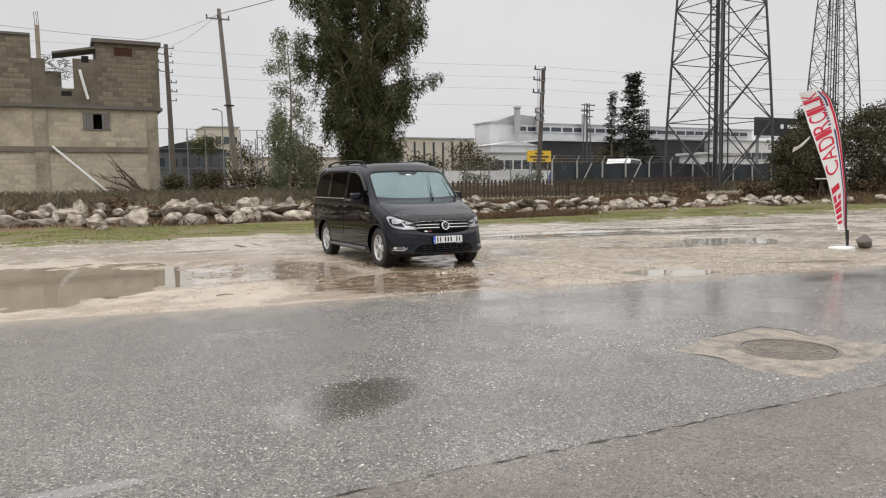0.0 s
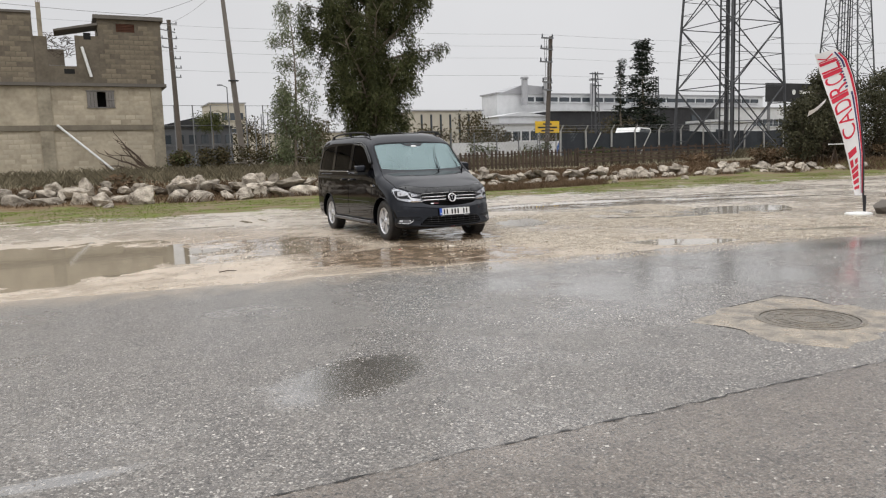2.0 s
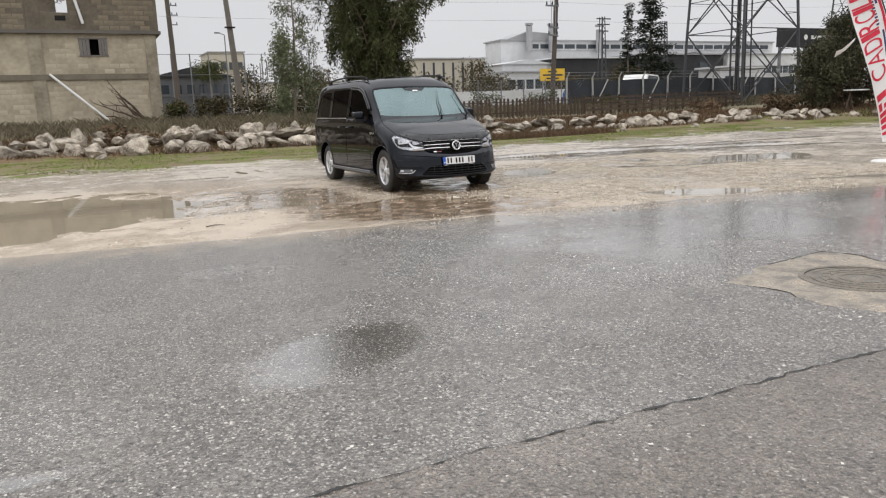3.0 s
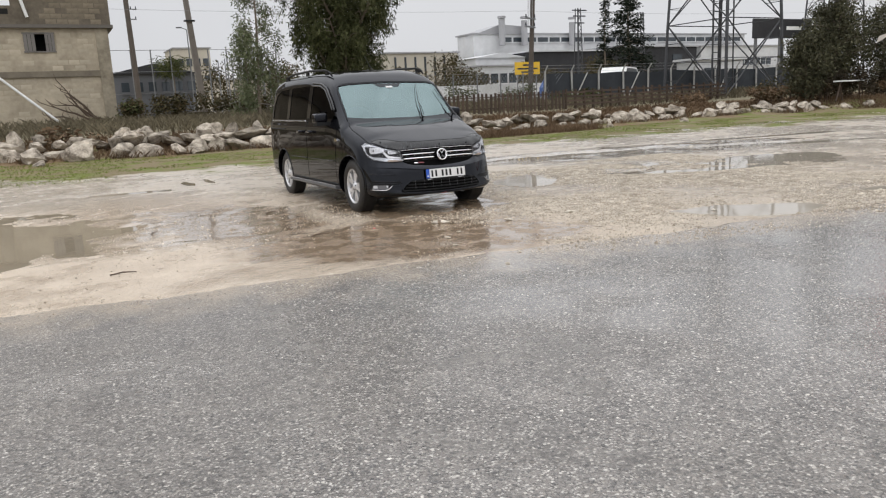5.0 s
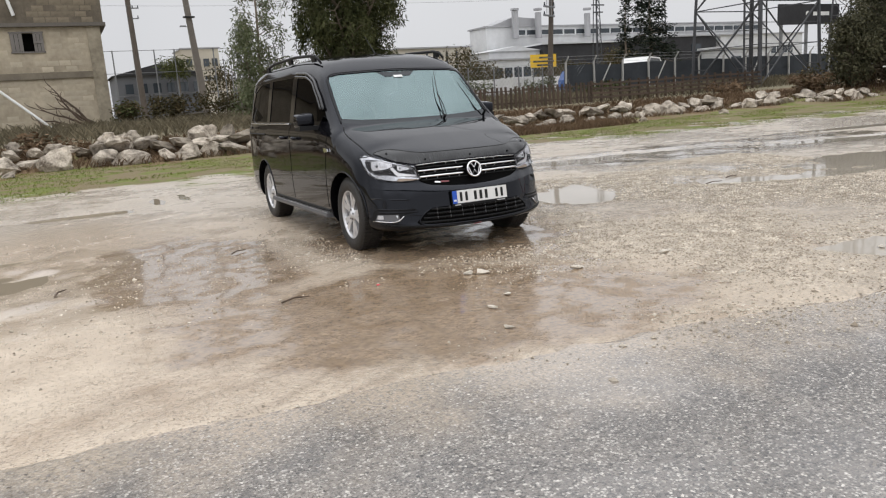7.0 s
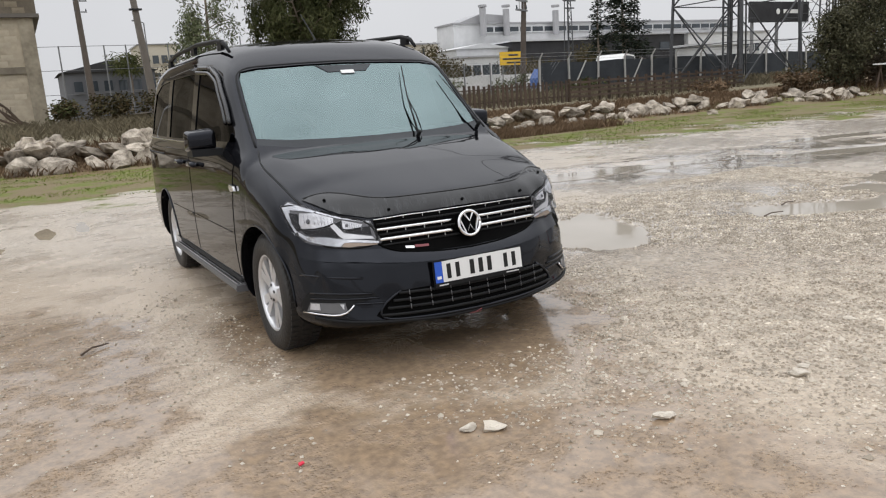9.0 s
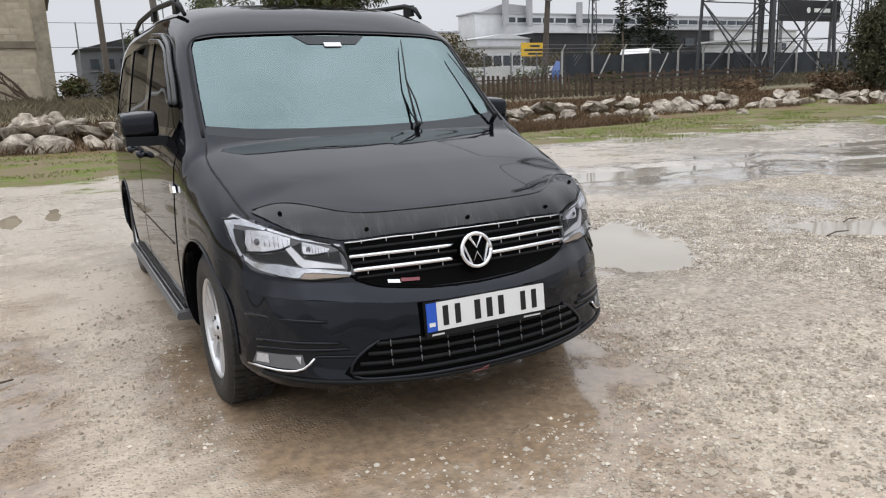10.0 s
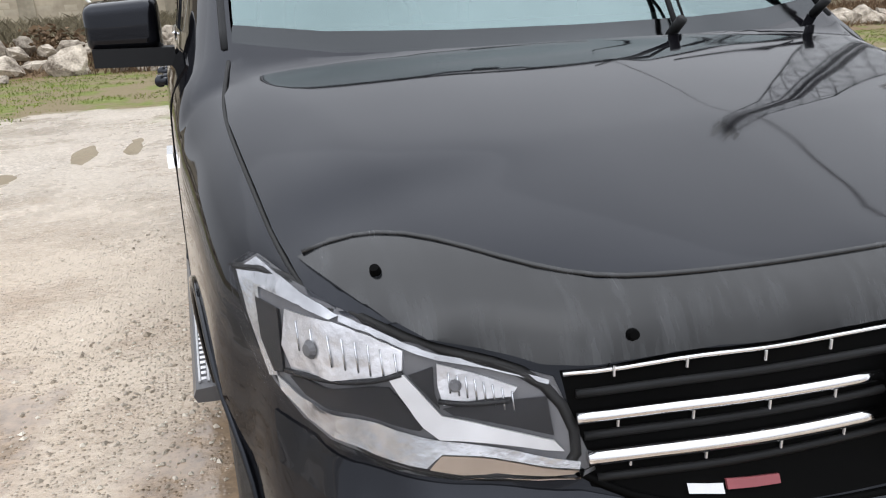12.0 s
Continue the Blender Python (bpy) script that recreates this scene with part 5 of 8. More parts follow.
def small_lattice(x, y, h, arms):
    t = empty("lattice_pole", x, y, 0.9)
    tagged(t, "slim steel lattice mast with short arms", "mast")
    m = Shape()
    for sx, sy in ((-1, -1), (1, -1), (1, 1), (-1, 1)):
        m.tube((sx * 0.35, sy * 0.35, 0), (sx * 0.16, sy * 0.16, h), 0.04, n=4)
    for k in range(14):
        z0, z1 = h * k / 14, h * (k + 1) / 14
        w0, w1 = 0.35 - 0.19 * k / 14, 0.35 - 0.19 * (k + 1) / 14
        m.tube((-w0, -w0, z0), (w1, -w1, z1), 0.025, n=4).tube((w0, -w0, z0), (-w1, -w1, z1), 0.025, n=4)
    part("mast", m, TOWER_STEEL, t)
    if arms:
        for dz in (0.2, 0.7, 1.3):
            part("arm", Shape().box((0, -0.2, h - dz), (1.7 - dz * 0.5, 0.08, 0.1)), TOWER_STEEL, t)


small_lattice(45.9, 60, 8.2, True)
small_lattice(52.5, 59, 7.8, False)

# ---- fences ----


def make_pallet_fence():
    fence = empty("pallet_fence", 15.6, 32.6, 0.66)
    tagged(fence, "low fence of dark weathered pallet boards behind the boulders", "fence")
    rng = random.Random(8)
    a, b = Vector((0, 0, 0)), Vector((19.6, 1.9, 0.15))
    length = b.length
    turn = math.atan2(b.y, b.x)
    board = Shape().box((0, 0, 0.42), (0.11, 0.025, 0.88)).mesh("board", RUST_WOOD)
    rail = Shape().box((0, 0, 0), (1.25, 0.025, 0.09)).mesh("slat", RUST_WOOD)
    post = Shape().box((0, 0, 0.42), (0.09, 0.09, 0.95)).mesh("post", RUST_WOOD)
    s = 0.0
    while s < length:
        p = a.lerp(b, s / length)
        if s < 8.6:
            ob = new("board", board)
            ob.matrix_basis = pose(p.x, p.y, p.z + rng.uniform(-0.03, 0.03), 0, rng.uniform(-2.5, 2.5), math.degrees(turn))
            ob.parent = fence
            if rng.random() < 0.12:
                s += 0.14
            s += 0.235
        else:
            for k in range(4):
                ob = new("slat", rail)
                ob.matrix_basis = pose(p.x + 0.6, p.y + 0.06 + 0.01 * k, p.z + 0.16 + 0.2 * k + rng.uniform(-0.02, 0.02), 0, rng.uniform(-1.5, 1.5), math.degrees(turn))
                ob.parent = fence
            for d in (0.03, 0.6):
                ob = new("post", post)
                ob.matrix_basis = pose(p.x + d, p.y + 0.12, p.z, 0, rng.uniform(-2, 2), math.degrees(turn))
                ob.parent = fence
            s += 1.22
    for z in (0.22, 0.72):
        part("rail", Shape().tube((0, 0.05, z), (8.6 * math.cos(turn), 8.6 * math.sin(turn) + 0.05, z + 0.05), 0.035, n=4), RUST_WOOD, fence)


make_pallet_fence()


def make_net_fence():
    fence = empty("net_fence", 29.0, 42.0, 0.9)
    tagged(fence, "wire fence hung with dark shade net on pale concrete posts", "fence")
    n = 40
    net = Shape()
    rows = 5
    L = 25.0
    for i in range(n + 1):
        for j in range(rows):
            net.v.append((L * i / n, 0.03 * math.sin(i * 1.9 + j), 0.05 + 1.72 * j / (rows - 1) + (0.04 * math.sin(i * 0.8) if j == rows - 1 else 0)))
    net.f = [(i * rows + j, (i + 1) * rows + j, (i + 1) * rows + j + 1, i * rows + j + 1) for i in range(n) for j in range(rows - 1)]
    part("net", net, NET, fence, "dark grey-green shade netting")
    post = Shape().box((0, 0, 0.95), (0.09, 0.09, 2.1)).tube((0, 0, 1.98), (0.0, -0.28, 2.32), 0.04, n=4).mesh("post", FENCE_POST)
    for k in range(13):
        ob = new("post", post)
        ob.matrix_basis = pose(k * 2.08, -0.12, -0.05, 0, (-1) ** k * 1.2, 0)
        ob.parent = fence
    for z in (1.9, 2.1, 2.28):
        part("strand", Shape().tube((-9, -0.1, z), (25, -0.1, z), 0.008, n=4), WIRE, fence)
    for k in range(6):
        ob = new("post", Shape().tube((0, 0, 0), (0, 0, 1.9), 0.04, n=6).mesh("post", STEEL))
        ob.matrix_basis = pose(-1.5 - 1.6 * k, 0.0, 0)
        ob.parent = fence
    wiremesh = Shape()
    for k in range(40):
        x = -9 + k * 0.23
        wiremesh.tube((x, 0, 0.1), (x + 1.5, 0, 1.8), 0.006, n=3, caps=False).tube((x + 1.5, 0, 0.1), (x, 0, 1.8), 0.006, n=3, caps=False)
    part("wire_mesh", wiremesh, WIRE, fence)
    for x in (2.2, 6.5, 14.8):
        part("brace", Shape().tube((x, -0.1, 0), (x + 1.1, -0.1, 1.8), 0.045, n=5), FENCE_POST, fence)


make_net_fence()


def make_court_fence():
    fence = empty("court_fence", 8.0, 80.0, 1.0)
    tagged(fence, "tall thin wire fence round a sports court", "fence")
    for k in range(9):
        x = k * 1.75
        part("post", Shape().tube((x, 0, 0), (x, 0, 6.4), 0.06, n=6), STEEL, fence)
    for z in (0.5, 2.4, 4.4, 6.35):
        part("rail", Shape().tube((-3, 0, z), (14.2, 0, z), 0.03, n=4), STEEL, fence)
    for k in range(9):
        x = 9.2 + k * 0.42
        part("post", Shape().tube((x, -2 - k, 0), (x, -2 - k, 5.2 + 0.1 * k), 0.05, n=5), STEEL, fence)


make_court_fence()
wire_f = Shape()
wp = [(6.0, 45.6, 1.55), (7.4, 45.4, 1.32), (9.4, 45.2, 1.42), (11.2, 45.0, 1.85), (12.8, 44.8, 1.6), (14.2, 44.6, 1.6)]
wire_f.path(wp, 0.035, 5).path([(a, b, c - 0.35) for a, b, c in wp], 0.02, 5)
sag = empty("rope_fence", 0, 0, 0)
tagged(sag, "sagging pale rope fence on short posts", "fence")
part("rope", wire_f, POLE_CONCRETE, sag)
for x, y in ((6.0, 45.6), (11.2, 45.0), (14.2, 44.6)):
    part("post", Shape().tube((x, y, 0.8), (x, y, 1.95), 0.05, n=6), POLE_CONCRETE, sag)

# ---- far buildings ----


def make_block(name, label, x0, x1, y0, y1, z1, wall, roof, ridge=0.0, windows=(), cat="building"):
    b = empty(name, x0, y0, 1.0)
    tagged(b, label, cat)
    w, d, h = x1 - x0, y1 - y0, z1 - 1.0
    part("wall", Shape().box((w / 2, d / 2, h / 2), (w, d, h)), wall, b)
    if ridge:
        part("roof", Shape().prism([(-0.3, h), (w + 0.3, h), (w / 2, h + ridge)], d + 0.6, lambda a, q, c: (a, c - 0.3, q)), roof, b)
    else:
        part("roof", Shape().box((w / 2, d / 2, h + 0.1), (w + 0.5, d + 0.5, 0.2)), roof, b)
    for wx0, wx1, wz0, wz1 in windows:
        win = part("window", Shape().box(((wx0 + wx1) / 2, -0.06, (wz0 + wz1) / 2), (wx1 - wx0, 0.2, wz1 - wz0)), DARK_GLASS, b)
        part("sill", Shape().box(((wx0 + wx1) / 2, -0.2, wz0 - 0.08), (wx1 - wx0 + 0.2, 0.12, 0.14)), wall, win)
    return b


hall = make_block("factory_hall", "long white factory hall with a strip of dark windows", 62, 122, 106, 111, 11.4, WHITE_WALL, ROOF_GREY,
                  windows=[(5 + k * 2.35, 6.9 + k * 2.35, 9.2, 9.9) for k in range(23)])
part("monitor_roof", Shape().prism([(1, 10.5), (9.5, 10.5), (9.5, 11.6), (5, 11.9), (1, 10.6)], 4.8, lambda a, b, c: (a, c, b)), ROOF_GREY, hall)
for k, sx in enumerate((4.6, 8.8, 18.2)):
    part("chimney", Shape().tube((sx, -1.0, 8.6), (sx, -1.0, 12.6 - 0.2 * k), 0.5, n=10).tube((sx, -1.0, 12.7), (sx, -1.0, 13.0), 0.65, n=10), ROOF_GREY, hall, "grey steel stack")
make_block("white_shed", "low white shed with a shallow roof", 57.5, 66, 98, 106, 7.3, WHITE_WALL, WHITE_WALL, 0.7, [(1 + k * 1.3, 1.7 + k * 1.3, 2.2, 4.6) for k in range(5)])
make_block("office_block", "small white office with rows of windows", 55.5, 63.5, 94, 97.5, 5.9, WHITE_WALL, ROOF_GREY, 0, [(0.5 + k * 1.5, 1.6 + k * 1.5, 2.6, 3.9) for k in range(5)])
make_block("warehouse", "cream warehouse with a flat roof", 46.5, 58, 104, 118, 8.5, CREAM_WALL, ROOF_GREY, 0, [(1 + k * 1.6, 1.25 + k * 1.6, 1.0, 7.0) for k in range(6)])
# the dark block under the canopy paints the shade of the open shed
make_block("loading_canopy", "loading shed with a pale canopy roof, its open shaded inside a solid dark block", 66, 82, 97, 104, 8.0, DARK_SHED, WHITE_WALL, 0)
make_block("dark_shed", "long dark grey shed", 82.5, 101, 98, 106, 8.6, DARK_SHED, ROOF_GREY, 0, [(4, 6, 5.2, 6.4), (13, 15, 5.2, 6.4)])
make_block("white_annex", "white flat-roofed annex beyond the tower", 102, 122, 98, 105, 8.6, WHITE_WALL, ROOF_GREY, 0, [(1 + k * 1.4, 2.0 + k * 1.4, 4.4, 5.6) for k in range(12)])
make_block("site_cabin", "small white cabin under the tower", 50.6, 55.8, 50, 52.5, 3.75, WHITE_WALL, WHITE_WALL, 0, [(0.6, 1.6, 1.4, 2.1)])
make_block("grey_house", "low grey house with a dark pitched roof", 8.2, 16.0, 84, 92, 5.4, GREY_HOUSE, DARK_SHED, 1.0, [(0.8 + k * 1.25, 1.5 + k * 1.25, 2.7, 3.6) for k in range(6)])
make_block("apartment_house", "pale distant apartment house", 24.5, 31, 150, 160, 13.2, CREAM_WALL, ROOF_GREY, 0, [(0.6 + k * 1.5, 1.6 + k * 1.5, 3 + j * 3, 4.4 + j * 3) for k in range(4) for j in range(3)])
make_block("warehouse", "low pale wall building behind the trees", 20, 45, 112, 120, 5.8, CREAM_WALL, ROOF_GREY, 0)
lw = Shape().box((9, 0, 0.9), (18, 0.25, 1.8))
tagged(part("boundary_wall", lw, WHITE_WALL, at=pose(38.5, 76, 1.2)), "low whitewashed boundary wall", "wall")


def make_sign():
    s = empty("yellow_sign", 46.5, 70, 1.0)
    tagged(s, "yellow rectangular sign board with dark unreadable lettering", "sign")
    part("board", Shape().box((0.6, 0, 3.4), (3.1, 0.08, 1.25)), YELLOW, s)
    for dx in (-0.6, 1.8):
        part("post", Shape().tube((dx, 0.1, 0), (dx, 0.1, 3.9), 0.06, n=6), STEEL, s)
    for z, w0 in ((3.72, 1.1), (3.35, 2.5), (3.0, 1.6)):
        part("lettering", Shape().box((0.6, -0.05, z), (w0, 0.02, 0.17)), DARK_SHED, s)


make_sign()


def make_billboard():
    s = empty("billboard", 72.0, 62.5, 1.0)
    tagged(s, "wide black billboard with a plain white strip of lettering", "billboard")
    part("board", Shape().box((4.8, 0, 6.7), (9.6, 0.25, 2.1)), DARK_SHED, s)
    part("lettering", Shape().box((6.6, -0.14, 6.75), (2.6, 0.02, 0.4)), WHITE_PAINT, s)
    part("emblem", Shape().tube((4.4, -0.14, 6.75), (4.4, -0.16, 6.75), 0.3, n=12), WHITE_PAINT, s)
    for dx in (0.8, 4.8, 8.8):
        part("post", Shape().box((dx, 0.3, 2.9), (0.25, 0.25, 5.8)), STEEL, s)


make_billboard()


def far_vehicle(x, y, z, turn, mat, label, size=1.0):
    """A parked car seen over the fence: body, cabin, wheels."""
    v = empty("car", x, y, z, turn)
    tagged(v, label, "car")
    part("body", Shape().prism([(-2.1, 0.35), (2.1, 0.35), (2.15, 0.8), (1.2, 0.98), (0.55, 1.55), (-1.5, 1.6), (-2.05, 1.0)], 1.7, lambda a, b, c: (a * size, (c - 0.85) * size, b * size)), mat, v)
    part("window", Shape().prism([(0.95, 1.0), (0.5, 1.46), (-1.4, 1.5), (-1.75, 1.02)], 1.72, lambda a, b, c: (a * size, (c - 0.86) * size, b * size)), DARK_GLASS, v)
    for dx in (-1.3, 1.3):
        for dy in (-0.86, 0.66):
            part("wheel", Shape().tube((dx * size, dy * size, 0.33 * size), (dx * size, (dy + 0.2) * size, 0.33 * size), 0.33 * size, n=14), BLACK_METAL, v)


far_vehicle(42.6, 50.4, 1.5, 30, WHITE_PAINT, "white car parked behind the net fence", 1.15)
far_vehicle(38.2, 52.0, 1.02, 20, BLUE_TARP, "blue car parked behind the net fence", 1.05)
far_vehicle(51.5, 60, 1.6, 0, WHITE_PAINT, "white car parked in front of the factory", 1.1)
make_tree("palm_tree", "small palm beyond the court fence", 13.4, 81, 5.2, 1.3, SHRUB_LEAF, 61, 0.86, 16, 40, (0.7, 0.05), "round", 0.16)
for k, (x, y, h_, c) in enumerate(((30, 100, 5.5, 3.0), (36, 98, 5.0, 3.2), (50, 92, 6.0, 2.6), (66, 80, 4.5, 2.2), (26, 90, 5.0, 3), (70, 86, 5.0, 2.5), (20, 95, 5, 3), (44, 80, 3.6, 2.4), (49, 84, 3.4, 2.4), (56, 82, 3.8, 2.6), (61, 84, 3.2, 2.2), (75, 90, 4.2, 3.0), (40, 84, 3.4, 2.4))):
    make_tree("far_tree", "dark bare-looking tree in front of the factory", x, y, h_, c, HEDGE_LEAF, 70 + k, 0.2, 26, 40, (0.35, 0.09), "round", 0.16)
lamp = empty("street_lamp", 15.0, 80, 1.0)
tagged(lamp, "thin grey street lamp far behind the fence", "street lamp")
part("column", Shape().tube((0, 0, 0), (0, 0, 8.2), 0.08, 0.05, 8).tube((0, 0, 8.2), (-0.5, 0, 8.4), 0.04, n=6), STEEL, lamp)
part("head", Shape().box((-0.7, 0, 8.4), (0.5, 0.2, 0.12)), STEEL, lamp)

# ---- feather flag ----


def make_flag():
    flag = empty("feather_flag", 13.6, 10.36, 0.0, math.degrees(math.atan2(-0.83, 0.56)))
    flag.matrix_basis = flag.matrix_basis @ Matrix.Diagonal((0.89, 0.89, 0.89, 1))
    tagged(flag, "tall white feather flag printed red and blue on a bent pole", "flag")
    right = [(-0.05, 0.39), (-0.06, 0.8), (-0.07, 1.25), (-0.13, 1.85), (-0.21, 2.44), (-0.30, 2.85), (-0.42, 3.2), (-0.62, 3.42)]
    left = [(-0.33, 0.39), (-0.40, 0.65), (-0.47, 0.95), (-0.63, 1.61), (-0.80, 2.15), (-0.95, 2.62), (-1.08, 3.03), (-1.13, 3.33)]

    left = [(r[0] + (q[0] - r[0]) * min(0.78, 0.46 + 0.12 * q[1]), q[1]) for q, r in zip(left, right)]

    def cloth(u, v):
        t = v * (len(right) - 1)
        i = min(len(right) - 2, int(t))
        f = t - i
        rx, rz = (right[i][k] * (1 - f) + right[i + 1][k] * f for k in (0, 1))
        lx, lz = (left[i][k] * (1 - f) + left[i + 1][k] * f for k in (0, 1))
        x, z = lx + (rx - lx) * u, lz + (rz - lz) * u
        return Vector((x, 0.05 * math.sin(9 * v + 2 * u) * (1 - u), z))

    def patch(u0, u1, v0, v1, off, nu=6, nv=10):
        sh = Shape()
        for s in (1, -1):
            k = len(sh.v)
            sh.v += [tuple(cloth(u0 + (u1 - u0) * i / nu, v0 + (v1 - v0) * j / nv) + Vector((0, s * off, 0))) for j in range(nv + 1) for i in range(nu + 1)]
            sh.f += [(k + j * (nu + 1) + i, k + j * (nu + 1) + i + 1, k + (j + 1) * (nu + 1) + i + 1, k + (j + 1) * (nu + 1) + i) for j in range(nv) for i in range(nu)]
        return sh
    part("cloth", patch(0, 1, 0, 1, 0.002, 8, 40), FLAG_WHITE, flag, "white flag cloth", True)
    rng = random.Random(2)
    # the word that can be read, letter by letter up the cloth
    at_v = 0.40
    for ch, wide in zip("CADIRCILIK", (0.064, 0.066, 0.064, 0.03, 0.066, 0.064, 0.03, 0.056, 0.03, 0.066)):
        fc = bpy.data.curves.new("letter", "FONT")
        fc.body, fc.size = ch, 1.0
        blank = new("letter_blank", fc)
        bpy.context.view_layer.update()
        lm = bpy.data.meshes.new_from_object(blank.evaluated_get(bpy.context.evaluated_depsgraph_get()))
        bpy.data.objects.remove(blank)
        bm = bmesh.new()
        bm.from_mesh(lm)
        xs, ys = [q.co.x for q in bm.verts], [q.co.y for q in bm.verts]
        x0, x1, y0, y1 = min(xs), max(xs), min(ys), max(ys)
        for q in bm.verts:
            a, b = (q.co.x - x0) / (x1 - x0), (q.co.y - y0) / (y1 - y0)
            q.co = cloth(0.72 - 0.66 * b, at_v + wide * 1.07 * 0.88 * a) + Vector((0, 0.008, 0))
        twin = bmesh.ops.duplicate(bm, geom=bm.verts[:] + bm.edges[:] + bm.faces[:])["geom"]
        for q in twin:
            if isinstance(q, bmesh.types.BMVert):
                q.co.y -= 0.016
        bm.to_mesh(lm)
        bm.free()
        lm.materials.clear()
        lm.materials.append(FLAG_RED)
        part("letter", lm, FLAG_RED, flag, "red printed letter")
        at_v += wide * 1.07
    v = 0.06
    while v < 0.36:
        dv = 0.052
        for s in rng.choice([((0.1, 0.62),), ((0.1, 0.3), (0.42, 0.62)), ((0.1, 0.62),)]):
            part("print_bar", patch(s[0], s[1], v, v + dv * rng.choice((0.55, 0.72, 0.8)), 0.006, 4, 2), FLAG_RED, flag, "red printed bar")
        v += dv
    for k in range(12):
        part("print_bar", patch(0.66, 0.76, 0.66 + k * 0.022, 0.672 + k * 0.022, 0.006, 2, 1), FLAG_BLUE, flag, "small dark printed bar")
    part("print_stripe", patch(0.80, 0.87, 0.02, 0.62, 0.006, 2, 20), FLAG_BLUE, flag, "dark blue stripe")
    part("print_stripe", patch(0.90, 0.98, 0.02, 0.95, 0.006, 2, 20), FLAG_RED, flag, "red stripe")
    part("print_stripe", patch(0.80, 0.87, 0.80, 0.97, 0.006, 2, 8), FLAG_BLUE, flag, "dark blue stripe")
    part("pole", Shape().path([(-0.01, 0, 0)] + [(x + 0.012, 0, z) for x, z in right], [0.018] * 5 + [0.012] * 4, 8), BLACK_METAL, flag)
    tail = Shape()
    pts = [(-0.78, 2.38, 0.035), (-0.90, 2.25, 0.05), (-1.0, 2.17, 0.04), (-1.1, 2.12, 0.055)]
    for s in (0.003, -0.003):
        k = len(tail.v)
        for i, (x, z, w) in enumerate(pts):
            tail.v += [(x - w * 0.4, s + 0.02 * i, z - w), (x + w * 0.2, s - 0.02 * i, z + w)]
        tail.f += [(k + 2 * i, k + 2 * i + 1, k + 2 * i + 3, k + 2 * i + 2) for i in range(3)]
    part("torn_tail", tail, FLAG_WHITE, flag, "torn fluttering white strip")
    part("spike", Shape().tube((0, 0, -0.05), (0, 0, 0.4), 0.022, n=8), BLACK_METAL, flag)
    base, nb = Shape(), 18
    rim = [(0.22 * math.cos(a) * (1 + 0.14 * math.sin(3 * a)) - 0.04, 0.20 * math.sin(a) * (1 + 0.12 * math.cos(5 * a))) for a in (2 * math.pi * i / nb for i in range(nb))]
    base.v = [(x * k, y * k, z) for k, z in ((1.0, -0.01), (1.0, 0.025), (0.9, 0.045), (0.35, 0.06)) for x, y in rim]
    base.f = [(r * nb + i, r * nb + (i + 1) % nb, (r + 1) * nb + (i + 1) % nb, (r + 1) * nb + i) for r in range(3) for i in range(nb)] + [tuple(range(3 * nb, 4 * nb))]
    tagged(part("flag_base", base, WHITE_PAINT, at=pose(13.42, 10.3, 0, 0, 0, -50)), "white slab weighing down the flag pole", "flag base")
    rk = new("boulder", rock_mesh(90))
    rk.matrix_basis = pose(13.72, 10.16, 0.12, 10, 0, 30) @ Matrix.Diagonal((0.44, 0.34, 0.36, 1))
    rk.data.materials[0] = DARK_CONCRETE
    tagged(rk, "dark stone beside the flag base", "stone")


make_flag()


def make_bench():
    b = empty("trestle_table", 37.2, 27.6, zg(37.2, 27.6), 10)
    tagged(b, "pale plank lying on a rough wooden trestle", "table")
    part("plank", Shape().box((0, 0, 0.95), (3.0, 0.4, 0.06)), WHITE_PAINT, b)
    for dx in (-1.2, 1.1):
        for s in (-0.35, 0.35):
            part("leg", Shape().tube((dx - s, 0, 0), (dx + s * 0.2, 0, 0.92), 0.035, n=6), RUST_WOOD, b)


make_bench()


# ---- gravel and litter on the lot ----


